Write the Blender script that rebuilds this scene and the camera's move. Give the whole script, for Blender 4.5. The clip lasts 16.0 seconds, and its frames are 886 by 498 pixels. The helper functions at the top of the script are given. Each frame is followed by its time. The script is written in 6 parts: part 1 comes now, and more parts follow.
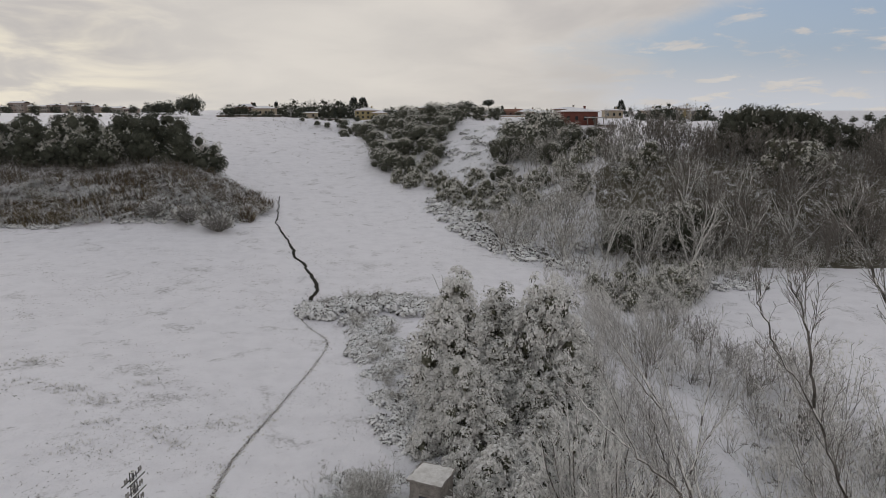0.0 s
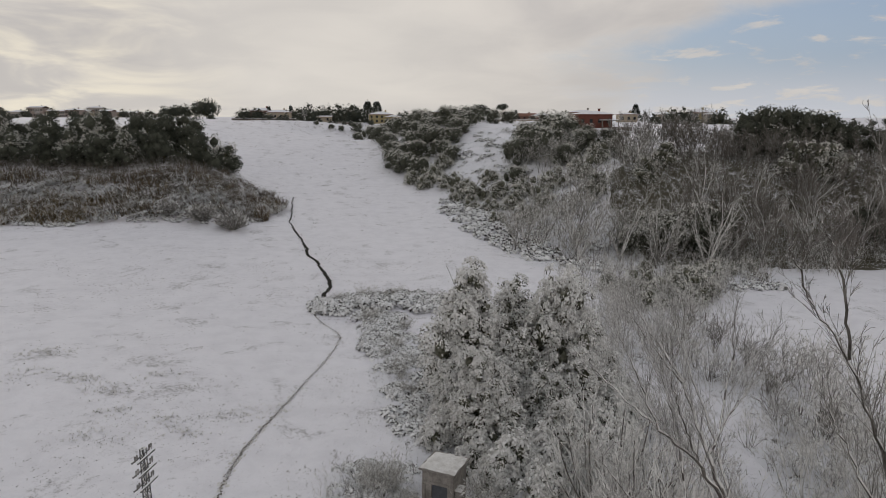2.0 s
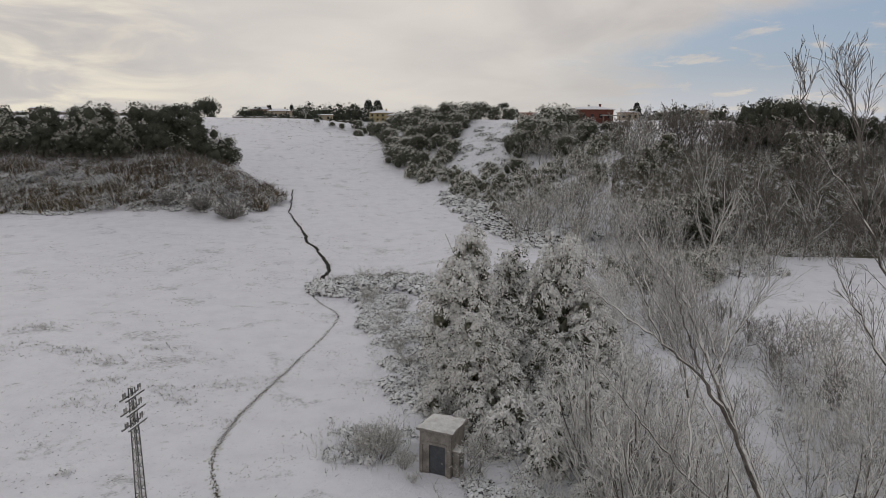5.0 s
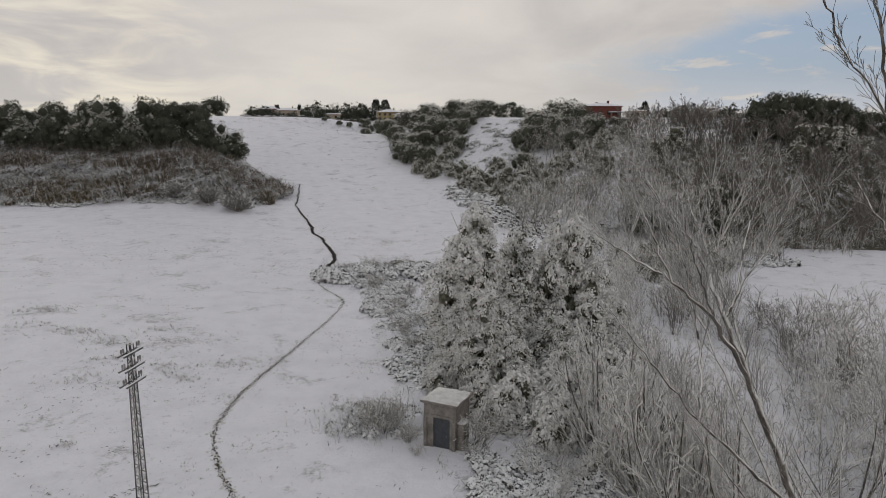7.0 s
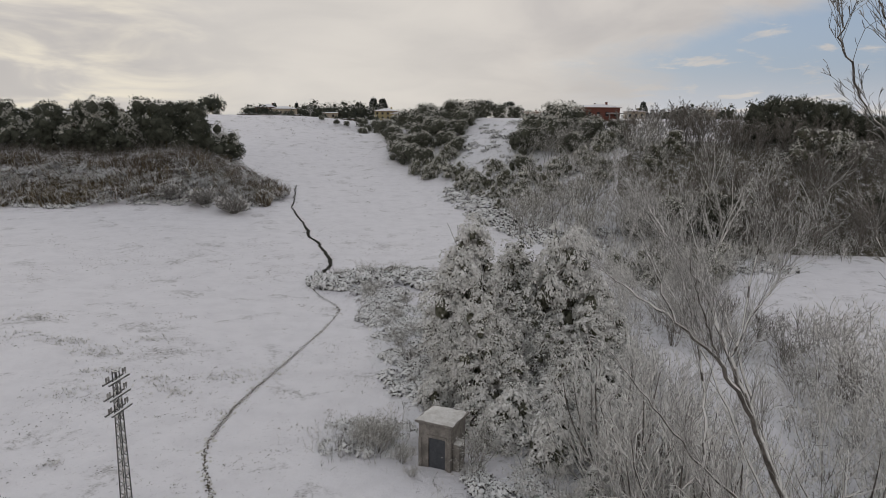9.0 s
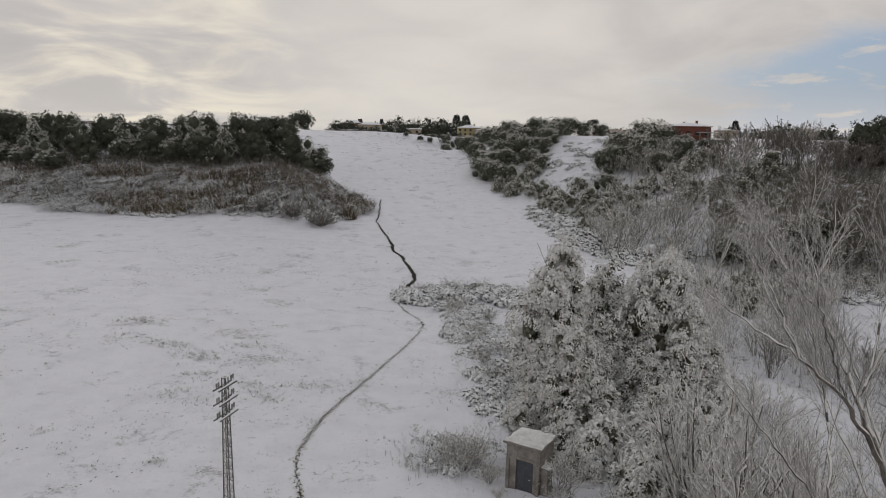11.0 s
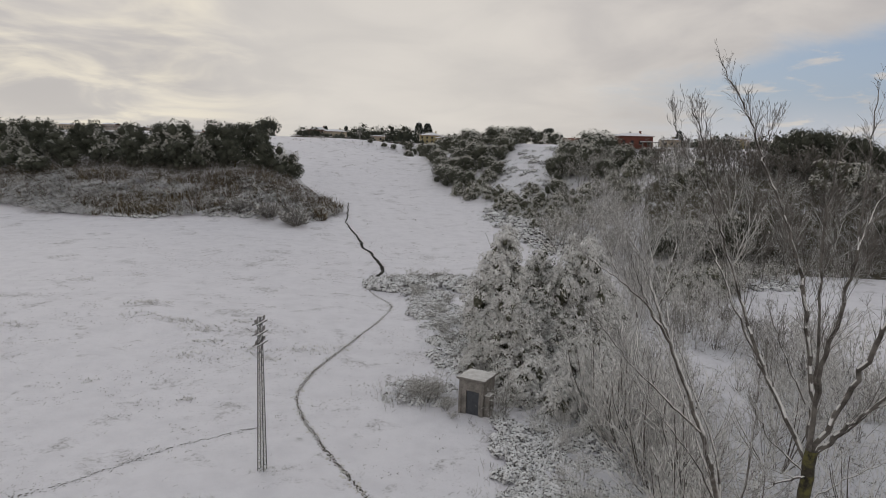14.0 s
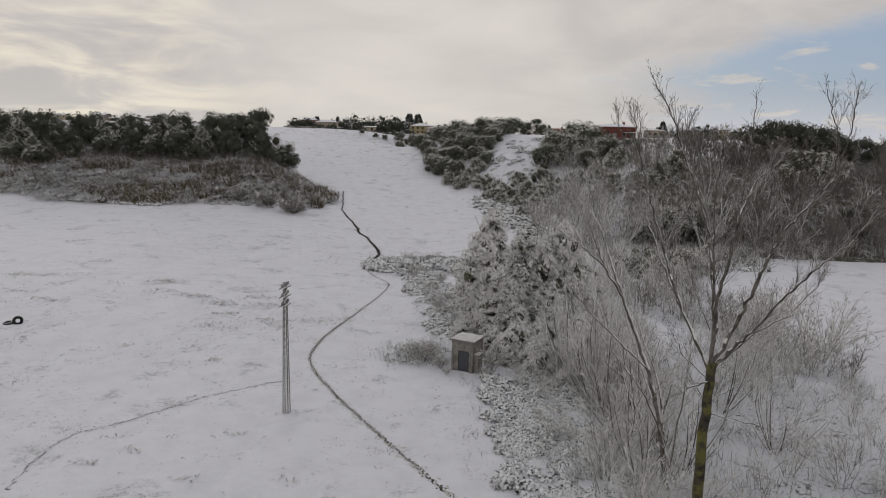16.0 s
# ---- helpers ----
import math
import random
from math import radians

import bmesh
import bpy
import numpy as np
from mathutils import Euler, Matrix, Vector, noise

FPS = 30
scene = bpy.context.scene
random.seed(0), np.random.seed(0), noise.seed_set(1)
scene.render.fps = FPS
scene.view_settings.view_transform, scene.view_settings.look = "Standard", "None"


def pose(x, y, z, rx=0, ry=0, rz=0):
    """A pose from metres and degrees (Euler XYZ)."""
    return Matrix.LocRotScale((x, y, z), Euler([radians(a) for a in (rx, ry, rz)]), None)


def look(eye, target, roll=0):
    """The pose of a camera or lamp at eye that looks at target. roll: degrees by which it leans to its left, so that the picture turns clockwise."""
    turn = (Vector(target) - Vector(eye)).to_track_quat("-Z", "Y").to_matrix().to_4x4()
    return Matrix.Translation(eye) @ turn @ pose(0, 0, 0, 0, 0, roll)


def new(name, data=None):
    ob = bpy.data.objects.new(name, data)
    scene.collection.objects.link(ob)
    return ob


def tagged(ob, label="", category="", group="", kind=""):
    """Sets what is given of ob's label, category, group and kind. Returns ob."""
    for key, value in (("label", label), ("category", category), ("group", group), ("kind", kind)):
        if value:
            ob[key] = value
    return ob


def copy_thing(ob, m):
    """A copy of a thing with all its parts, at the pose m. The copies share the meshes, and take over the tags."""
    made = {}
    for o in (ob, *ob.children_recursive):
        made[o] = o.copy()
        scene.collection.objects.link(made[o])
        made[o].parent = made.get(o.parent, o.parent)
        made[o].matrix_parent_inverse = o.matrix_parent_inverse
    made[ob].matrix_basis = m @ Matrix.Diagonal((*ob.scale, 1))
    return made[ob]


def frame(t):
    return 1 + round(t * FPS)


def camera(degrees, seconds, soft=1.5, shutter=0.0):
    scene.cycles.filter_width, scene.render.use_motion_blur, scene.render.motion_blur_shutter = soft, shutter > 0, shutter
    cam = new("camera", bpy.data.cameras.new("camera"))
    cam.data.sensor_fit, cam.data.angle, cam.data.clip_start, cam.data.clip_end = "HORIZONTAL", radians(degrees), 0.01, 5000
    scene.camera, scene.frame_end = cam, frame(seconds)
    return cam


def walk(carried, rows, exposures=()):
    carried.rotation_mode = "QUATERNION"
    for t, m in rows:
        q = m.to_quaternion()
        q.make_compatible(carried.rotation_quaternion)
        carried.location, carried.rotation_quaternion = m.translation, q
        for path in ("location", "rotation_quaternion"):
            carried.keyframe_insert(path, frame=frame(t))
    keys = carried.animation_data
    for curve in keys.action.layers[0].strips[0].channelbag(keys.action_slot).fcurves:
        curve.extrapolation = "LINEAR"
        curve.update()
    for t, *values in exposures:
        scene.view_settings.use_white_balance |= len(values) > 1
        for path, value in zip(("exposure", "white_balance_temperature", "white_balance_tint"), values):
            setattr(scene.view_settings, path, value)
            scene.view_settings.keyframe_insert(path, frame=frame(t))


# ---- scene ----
cam = camera(66.9, 16.0, soft=0.65)

PATH = [
    (0, (0.093, 0.071, 31.247), (0.123, 2.029, 30.841), -0.0),
    (0.5, (-0.019, 0.109, 30.587), (-0.005, 2.069, 30.187), -0.0),
    (1, (-0.046, 0.221, 30.079), (-0.035, 2.181, 29.68), 0.1),
    (1.5, (-0.025, 0.248, 30.047), (-0.046, 2.208, 29.649), 0.2),
    (2, (-0.025, 0.342, 29.515), (-0.033, 2.304, 29.129), 0.1),
    (2.5, (-0.068, 0.554, 28.925), (-0.074, 2.517, 28.542), 0.2),
    (3, (-0.126, 0.631, 28.297), (-0.142, 2.594, 27.913), 0.2),
    (3.5, (-0.054, 0.523, 27.837), (-0.067, 2.485, 27.453), 0.3),
    (4, (0.031, 0.454, 27.264), (0.021, 2.419, 26.892), 0.2),
    (6.3, (0.286, 0.621, 23.519), (0.269, 2.587, 23.15), 0.2),
    (6.5, (0.274, 0.617, 23.268), (0.241, 2.585, 22.911), 0.2),
    (7, (0.38, 0.76, 23.152), (0.347, 2.727, 22.792), 0.2),
    (7.5, (0.373, 0.648, 23.573), (0.333, 2.616, 23.217), 0.3),
    (8, (0.219, 0.486, 24.462), (0.199, 2.454, 24.11), 0.4),
    (8.5, (0.213, 0.555, 24.474), (0.206, 2.521, 24.11), 0.4),
    (9, (0.437, 1.963, 24.368), (0.412, 3.929, 24.0), 0.5),
    (9.5, (0.27, 3.674, 24.439), (0.159, 5.637, 24.075), 0.8),
    (10, (-0.757, 4.255, 24.314), (-0.971, 6.213, 23.967), 0.9),
    (10.2, (-0.944, 4.096, 24.311), (-1.208, 6.049, 23.97), 1.0),
    (12.3, (-0.16, -4.74, 25.2), (-0.385, -2.778, 24.886), 1.4),
    (12.5, (-0.07, -5.782, 25.156), (-0.292, -3.821, 24.833), 1.4),
    (13, (0.202, -8.524, 25.148), (0.005, -6.558, 24.837), 1.3),
    (13.5, (0.524, -11.188, 25.048), (0.349, -9.221, 24.732), 1.4),
    (14, (0.76, -13.97, 25.042), (0.618, -11.999, 24.738), 1.5),
    (14.5, (0.771, -16.744, 25.088), (0.677, -14.77, 24.777), 1.5),
    (15, (0.617, -19.749, 25.103), (0.543, -17.773, 24.798), 1.6),
    (15.5, (0.564, -22.227, 25.152), (0.506, -20.253, 24.837), 1.4),
    (16, (0.909, -23.531, 25.218), (0.799, -21.561, 24.886), 1.5),
]
walk(cam, [(t, look(eye, target, roll)) for t, eye, target, roll in PATH])

# ---- light: overcast winter sky, a low veiled sun ahead on the left ----
SUN_AZ, SUN_EL = -33.0, 13.0
EXPOSURE = 0.0
scene.view_settings.exposure = EXPOSURE


def link(nt, a, b):
    nt.links.new(a, b)


def math_node(nt, op, a, b=None):
    n = nt.nodes.new("ShaderNodeMath")
    n.operation = op
    for i, v in enumerate((a, b)):
        if v is None:
            continue
        if isinstance(v, (int, float)):
            n.inputs[i].default_value = v
        else:
            link(nt, v, n.inputs[i])
    return n.outputs[0]


def ramp(nt, value, lo, hi):
    """Smooth 0 to 1 as the value goes from lo to hi."""
    n = nt.nodes.new("ShaderNodeMapRange")
    n.interpolation_type = "SMOOTHSTEP"
    link(nt, value, n.inputs[0])
    n.inputs[1].default_value, n.inputs[2].default_value = lo, hi
    return n.outputs[0]


def noise_node(nt, vector, scale, detail=4.0, rough=0.55, warp=0.0):
    n = nt.nodes.new("ShaderNodeTexNoise")
    n.inputs["Scale"].default_value, n.inputs["Detail"].default_value = scale, detail
    n.inputs["Roughness"].default_value, n.inputs["Distortion"].default_value = rough, warp
    if vector is not None:
        link(nt, vector, n.inputs["Vector"])
    return n.outputs[0]


def mix_node(nt, factor, a, b):
    n = nt.nodes.new("ShaderNodeMix")
    n.data_type = "RGBA"
    if isinstance(factor, (int, float)):
        n.inputs[0].default_value = factor
    else:
        link(nt, factor, n.inputs[0])
    for i, v in ((6, a), (7, b)):
        if isinstance(v, tuple):
            n.inputs[i].default_value = (*v, 1)
        else:
            link(nt, v, n.inputs[i])
    return n.outputs[2]


def aim(az, el):
    a, e = radians(az), radians(el)
    return Vector((math.sin(a) * math.cos(e), math.cos(a) * math.cos(e), math.sin(e)))


def dot_node(nt, vector, v):
    n = nt.nodes.new("ShaderNodeVectorMath")
    n.operation = "DOT_PRODUCT"
    link(nt, vector, n.inputs[0])
    n.inputs[1].default_value = v
    return n.outputs["Value"]


def build_sky():
    world = bpy.data.worlds.new("sky")
    scene.world = world
    world.use_nodes = True
    nt = world.node_tree
    nt.nodes.clear()
    out, back = nt.nodes.new("ShaderNodeOutputWorld"), nt.nodes.new("ShaderNodeBackground")
    link(nt, back.outputs[0], out.inputs[0])
    sky = nt.nodes.new("ShaderNodeTexSky")
    sky.sky_type, sky.sun_disc = "NISHITA", False
    sky.sun_elevation, sky.sun_rotation = radians(SUN_EL), radians(SUN_AZ)
    sky.air_density, sky.dust_density = 1.0, 1.5
    way = nt.nodes.new("ShaderNodeTexCoord").outputs["Generated"]
    sep = nt.nodes.new("ShaderNodeSeparateXYZ")
    link(nt, way, sep.inputs[0])
    # the cloud deck as a flat sheet overhead: streaks close up towards the horizon
    low = math_node(nt, "ADD", math_node(nt, "MAXIMUM", sep.outputs[2], 0.0), 0.21)
    sheet = nt.nodes.new("ShaderNodeCombineXYZ")
    link(nt, math_node(nt, "DIVIDE", sep.outputs[0], low), sheet.inputs[0])
    link(nt, math_node(nt, "DIVIDE", sep.outputs[1], low), sheet.inputs[1])
    uv = sheet.outputs[0]
    big = noise_node(nt, uv, 0.52, 3.0, 0.5, 0.5)
    fine = noise_node(nt, uv, 1.7, 5.0, 0.52, 0.5)
    both = math_node(nt, "ADD", math_node(nt, "MULTIPLY", big, 0.58), math_node(nt, "MULTIPLY", fine, 0.42))
    cloud = mix_node(nt, ramp(nt, both, 0.34, 0.66), (0.45, 0.43, 0.43), (0.70, 0.655, 0.61))
    # brighter and warmer low down and towards the veiled sun, cooler overhead
    band = ramp(nt, sep.outputs[2], 0.20, 0.0)
    cloud = mix_node(nt, math_node(nt, "MULTIPLY", band, 0.45), cloud, (0.67, 0.63, 0.575))
    cloud = mix_node(nt, ramp(nt, sep.outputs[2], 0.30, 0.65), cloud, (0.475, 0.482, 0.505))
    glow = ramp(nt, dot_node(nt, way, aim(-33, 5)), 0.945, 0.999)
    lit = math_node(nt, "MULTIPLY", glow, ramp(nt, fine, 0.42, 0.66))
    cloud = mix_node(nt, math_node(nt, "MULTIPLY", lit, 0.7), cloud, (0.90, 0.82, 0.66))
    pale = ramp(nt, dot_node(nt, way, aim(-10, 9)), 0.955, 0.998)
    cloud = mix_node(nt, math_node(nt, "MULTIPLY", pale, 0.45), cloud, (0.73, 0.69, 0.635))
    clear = nt.nodes.new("ShaderNodeVectorMath")
    clear.operation = "MULTIPLY"
    link(nt, sky.outputs[0], clear.inputs[0])
    clear.inputs[1].default_value = (0.085, 0.085, 0.085)
    blue = mix_node(nt, 0.6, clear.outputs[0], (0.34, 0.445, 0.65))
    # the clear patch ahead on the right: its upper rim climbs towards the right, puffs and streaks drift over it
    az = math_node(nt, "ARCTAN2", sep.outputs[0], sep.outputs[1])
    wisp = noise_node(nt, uv, 1.7, 6.0, 0.6, 0.4)
    ragged = math_node(nt, "SUBTRACT", wisp, 0.5)
    rim = math_node(nt, "ADD", math_node(nt, "MULTIPLY", az, 0.24), 0.062)
    rim = math_node(nt, "ADD", math_node(nt, "SUBTRACT", rim, sep.outputs[2]), math_node(nt, "MULTIPLY", ragged, 0.10))
    side = math_node(nt, "ADD", az, math_node(nt, "MULTIPLY", ragged, 0.35))
    hole = math_node(nt, "MULTIPLY", ramp(nt, rim, -0.005, 0.045), math_node(nt, "MULTIPLY", ramp(nt, side, 0.12, 0.34), ramp(nt, az, 1.3, 0.8)))
    puff = noise_node(nt, uv, 3.4, 5.0, 0.58, 0.3)
    hole = math_node(nt, "MULTIPLY", hole, math_node(nt, "SUBTRACT", 1.0, math_node(nt, "MULTIPLY", ramp(nt, puff, 0.53, 0.66), 0.85)))
    blue = mix_node(nt, math_node(nt, "MULTIPLY", ramp(nt, sep.outputs[2], 0.085, 0.0), 0.75), blue, (0.60, 0.615, 0.65))
    final = mix_node(nt, math_node(nt, "MULTIPLY", hole, 0.93), cloud, blue)
    link(nt, final, back.inputs[0])
    back.inputs[1].default_value = 1.0


build_sky()
sun = new("sun", bpy.data.lights.new("sun", "SUN"))
sun.data.energy, sun.data.angle, sun.data.color = 0.5, radians(25), (1.0, 0.93, 0.84)
sun.matrix_world = look(aim(SUN_AZ, SUN_EL) * 100, (0, 0, 0))


# ---- materials ----
def material(name, rough=0.8):
    m = bpy.data.materials.new(name)
    m.use_nodes = True
    nt = m.node_tree
    b = nt.nodes["Principled BSDF"]
    b.inputs["Roughness"].default_value = rough
    b.inputs["Specular IOR Level"].default_value = 0.25
    return m, nt, b


def where(nt):
    return nt.nodes.new("ShaderNodeNewGeometry").outputs["Position"]


def bump(nt, b, height_out, strength, distance):
    n = nt.nodes.new("ShaderNodeBump")
    n.inputs["Strength"].default_value, n.inputs["Distance"].default_value = strength, distance
    link(nt, height_out, n.inputs["Height"])
    link(nt, n.outputs[0], b.inputs["Normal"])




def snow_field():
    m, nt, b = material("snow_field", 0.7)
    p = where(nt)
    patch = noise_node(nt, p, 0.055, 3.0, 0.5)
    island = noise_node(nt, p, 0.19, 4.0, 0.55, 0.5)
    tuft = noise_node(nt, p, 1.7, 6.0, 0.72, 0.6)
    speck = noise_node(nt, p, 5.5, 4.0, 0.75, 0.4)
    spots = math_node(nt, "MULTIPLY", ramp(nt, tuft, 0.54, 0.68), ramp(nt, patch, 0.44, 0.60))
    spots = math_node(nt, "MULTIPLY", spots, ramp(nt, speck, 0.42, 0.62))
    inner = math_node(nt, "MULTIPLY", ramp(nt, island, 0.55, 0.66), math_node(nt, "MULTIPLY", ramp(nt, tuft, 0.44, 0.62), ramp(nt, speck, 0.40, 0.60)))
    spots = math_node(nt, "MAXIMUM", spots, inner)
    spots = math_node(nt, "MAXIMUM", spots, math_node(nt, "MULTIPLY", ramp(nt, speck, 0.67, 0.74), math_node(nt, "MULTIPLY", ramp(nt, patch, 0.40, 0.58), 0.6)))
    grey = noise_node(nt, p, 0.35, 5.0, 0.6)
    base = mix_node(nt, ramp(nt, grey, 0.35, 0.75), (0.825, 0.815, 0.850), (0.755, 0.745, 0.780))
    soft = math_node(nt, "MULTIPLY", ramp(nt, island, 0.58, 0.74), ramp(nt, tuft, 0.36, 0.58))
    base = mix_node(nt, math_node(nt, "MULTIPLY", soft, 0.75), base, (0.55, 0.54, 0.555))
    link(nt, mix_node(nt, math_node(nt, "MULTIPLY", spots, 0.75), base, (0.22, 0.212, 0.203)), b.inputs["Base Color"])
    h = math_node(nt, "ADD", math_node(nt, "MULTIPLY", noise_node(nt, p, 0.9, 5.0, 0.6), 1.0), math_node(nt, "MULTIPLY", tuft, 0.5))
    bump(nt, b, h, 0.7, 0.35)
    return m


def plain(name, one, two, scale=3.0, rough=0.85, relief=0.02, metal=0.0):
    """A surface that wanders between two colours at two scales, with a fine relief."""
    m, nt, b = material(name, rough)
    p = where(nt)
    f = math_node(nt, "ADD", math_node(nt, "MULTIPLY", noise_node(nt, p, scale, 5.0, 0.65), 0.7), math_node(nt, "MULTIPLY", noise_node(nt, p, scale * 9, 3.0, 0.6), 0.3))
    link(nt, mix_node(nt, ramp(nt, f, 0.32, 0.68), one, two), b.inputs["Base Color"])
    b.inputs["Metallic"].default_value = metal
    if relief:
        bump(nt, b, f, 0.5, relief)
    return m


def leafy(name, one, two, third, rough=0.6):
    """Leaves: each takes a colour of its own between three."""
    m, nt, b = material(name, rough)
    r = nt.nodes.new("ShaderNodeNewGeometry").outputs["Random Per Island"]
    o = nt.nodes.new("ShaderNodeObjectInfo").outputs["Random"]
    c = mix_node(nt, ramp(nt, r, 0.0, 0.75), one, two)
    c = mix_node(nt, ramp(nt, r, 0.78, 1.0), c, third)
    c = mix_node(nt, math_node(nt, "MULTIPLY", o, 0.35), c, one)
    link(nt, c, b.inputs["Base Color"])
    return m


def bark(name, dark, light, snow_from=0.15, snow_to=0.6, amount=0.9, moss=None, patchy=0.7):
    """Bark with snow lying on whatever faces up."""
    m, nt, b = material(name, 0.85)
    geo = nt.nodes.new("ShaderNodeNewGeometry")
    sep = nt.nodes.new("ShaderNodeSeparateXYZ")
    link(nt, geo.outputs["Normal"], sep.inputs[0])
    n = noise_node(nt, geo.outputs["Position"], 2.2, 5.0, 0.7)
    c = mix_node(nt, ramp(nt, n, 0.35, 0.65), dark, light)
    if moss:
        c = mix_node(nt, ramp(nt, noise_node(nt, geo.outputs["Position"], 1.3, 5.0, 0.65), 0.42, 0.58), c, moss)
    up = math_node(nt, "ADD", sep.outputs[2], math_node(nt, "MULTIPLY", math_node(nt, "SUBTRACT", noise_node(nt, geo.outputs["Position"], 1.3, 4.0, 0.6), 0.5), patchy))
    link(nt, mix_node(nt, math_node(nt, "MULTIPLY", ramp(nt, up, snow_from, snow_to), amount), c, (0.81, 0.795, 0.765)), b.inputs["Base Color"])
    bump(nt, b, n, 0.6, 0.03)
    return m


M_GROUND = snow_field()
M_SNOW = plain("snow", (0.78, 0.78, 0.81), (0.85, 0.85, 0.87), 2.0, 0.7, 0.05)
M_LEAFSNOW = leafy("snow_on_leaves", (0.82, 0.82, 0.82), (0.88, 0.88, 0.88), (0.70, 0.695, 0.68), 0.7)
M_DARKLEAF = leafy("holm_oak_leaves", (0.046, 0.053, 0.038), (0.092, 0.100, 0.073), (0.16, 0.160, 0.120))
M_GREYLEAF = leafy("frosted_leaves", (0.075, 0.074, 0.056), (0.18, 0.176, 0.137), (0.33, 0.308, 0.248))
M_BRAMBLE = leafy("bramble_leaves", (0.018, 0.017, 0.014), (0.060, 0.055, 0.047), (0.12, 0.10, 0.075))
M_OCHRE = leafy("withered_leaves", (0.10, 0.075, 0.03), (0.20, 0.16, 0.07), (0.30, 0.26, 0.16))
M_REED = leafy("dry_reed", (0.14, 0.112, 0.068), (0.27, 0.222, 0.14), (0.40, 0.315, 0.17), 0.8)
M_REEDBROWN = leafy("brown_stalks", (0.075, 0.058, 0.044), (0.16, 0.128, 0.096), (0.26, 0.205, 0.14), 0.8)
M_DUSTLEAF = leafy("snow_dusted_leaves", (0.69, 0.674, 0.612), (0.845, 0.832, 0.785), (0.895, 0.888, 0.865), 0.7)
M_OLIVELEAF = leafy("dull_olive_leaves", (0.072, 0.076, 0.056), (0.150, 0.152, 0.118), (0.25, 0.244, 0.195))
M_LADEN = leafy("snow_laden_leaves", (0.66, 0.648, 0.622), (0.86, 0.85, 0.828), (0.90, 0.895, 0.88), 0.75)
# crown cores: foliage with the shade of the crown's depth in its colour
M_INNER = plain("shaded_inner_foliage", (0.040, 0.044, 0.032), (0.115, 0.118, 0.090), 3.4, 0.9, 0.2)
M_INNERPALE = bark("snowy_shaded_foliage", (0.045, 0.046, 0.030), (0.20, 0.197, 0.15), 0.4, 1.2, 0.6)
M_CONIFER = leafy("needles", (0.034, 0.042, 0.032), (0.066, 0.076, 0.056), (0.10, 0.108, 0.084))
M_TRUNK = bark("mossy_bark", (0.020, 0.018, 0.014), (0.060, 0.052, 0.040), 0.35, 0.8, 0.9, (0.12, 0.111, 0.038))
M_LIMB = bark("limb_bark", (0.060, 0.053, 0.046), (0.19, 0.172, 0.154), 0.12, 0.40, 0.97, patchy=0.3)
M_NEARLIMB = bark("dark_limb_bark", (0.050, 0.044, 0.038), (0.17, 0.155, 0.138), 0.26, 0.52, 0.97, patchy=0.3)
M_NEARTWIG = bark("dark_twigs", (0.085, 0.077, 0.068), (0.23, 0.212, 0.19), 0.15, 0.75, 0.88)
M_TWIG = bark("snowy_twigs", (0.14, 0.133, 0.125), (0.33, 0.319, 0.305), -0.1, 0.55, 0.88)
M_FARTWIG = bark("hoary_twigs", (0.18, 0.172, 0.153), (0.37, 0.358, 0.328), -0.1, 0.6, 0.85)
M_PALETWIG = bark("pale_frosted_limbs", (0.125, 0.119, 0.108), (0.28, 0.270, 0.252), -0.1, 0.5, 0.92)
M_TWIGDARK = bark("brown_twigs", (0.108, 0.098, 0.087), (0.240, 0.219, 0.194), 0.25, 1.0, 0.65)
M_FROST = bark("frosted_twigs", (0.31, 0.30, 0.287), (0.58, 0.568, 0.55), -0.3, 0.5, 0.92)
M_WET = plain("wet_ditch_earth", (0.007, 0.006, 0.005), (0.030, 0.026, 0.018), 1.5, 0.9, 0.05)
M_MUD = plain("trodden_earth", (0.035, 0.030, 0.022), (0.10, 0.085, 0.055), 2.5, 0.9, 0.05)
# grey-brown stands for the shadow inside the prints, painted as colour
M_PRINT = plain("print_shade", (0.10, 0.092, 0.082), (0.26, 0.25, 0.24), 2.0, 0.9, 0.03)
M_GRASS = leafy("dead_grass", (0.05, 0.042, 0.026), (0.13, 0.11, 0.07), (0.26, 0.24, 0.20), 0.85)


def floor_cover(name, dark, light, white, scale=1.0):
    """Low growth and litter half hidden by snow."""
    m, nt, b = material(name, 0.9)
    p = where(nt)
    n = math_node(nt, "ADD", math_node(nt, "MULTIPLY", noise_node(nt, p, 2.6 * scale, 6.0, 0.78, 0.8), 0.6), math_node(nt, "MULTIPLY", noise_node(nt, p, 0.5 * scale, 4.0, 0.6), 0.4))
    c = mix_node(nt, noise_node(nt, p, 4.0 * scale, 3.0, 0.6), dark, light)
    edge = 0.62 - 0.24 * white
    link(nt, mix_node(nt, ramp(nt, n, edge - 0.025, edge + 0.035), c, (0.78, 0.78, 0.81)), b.inputs["Base Color"])
    bump(nt, b, n, 1.0, 0.25)
    return m


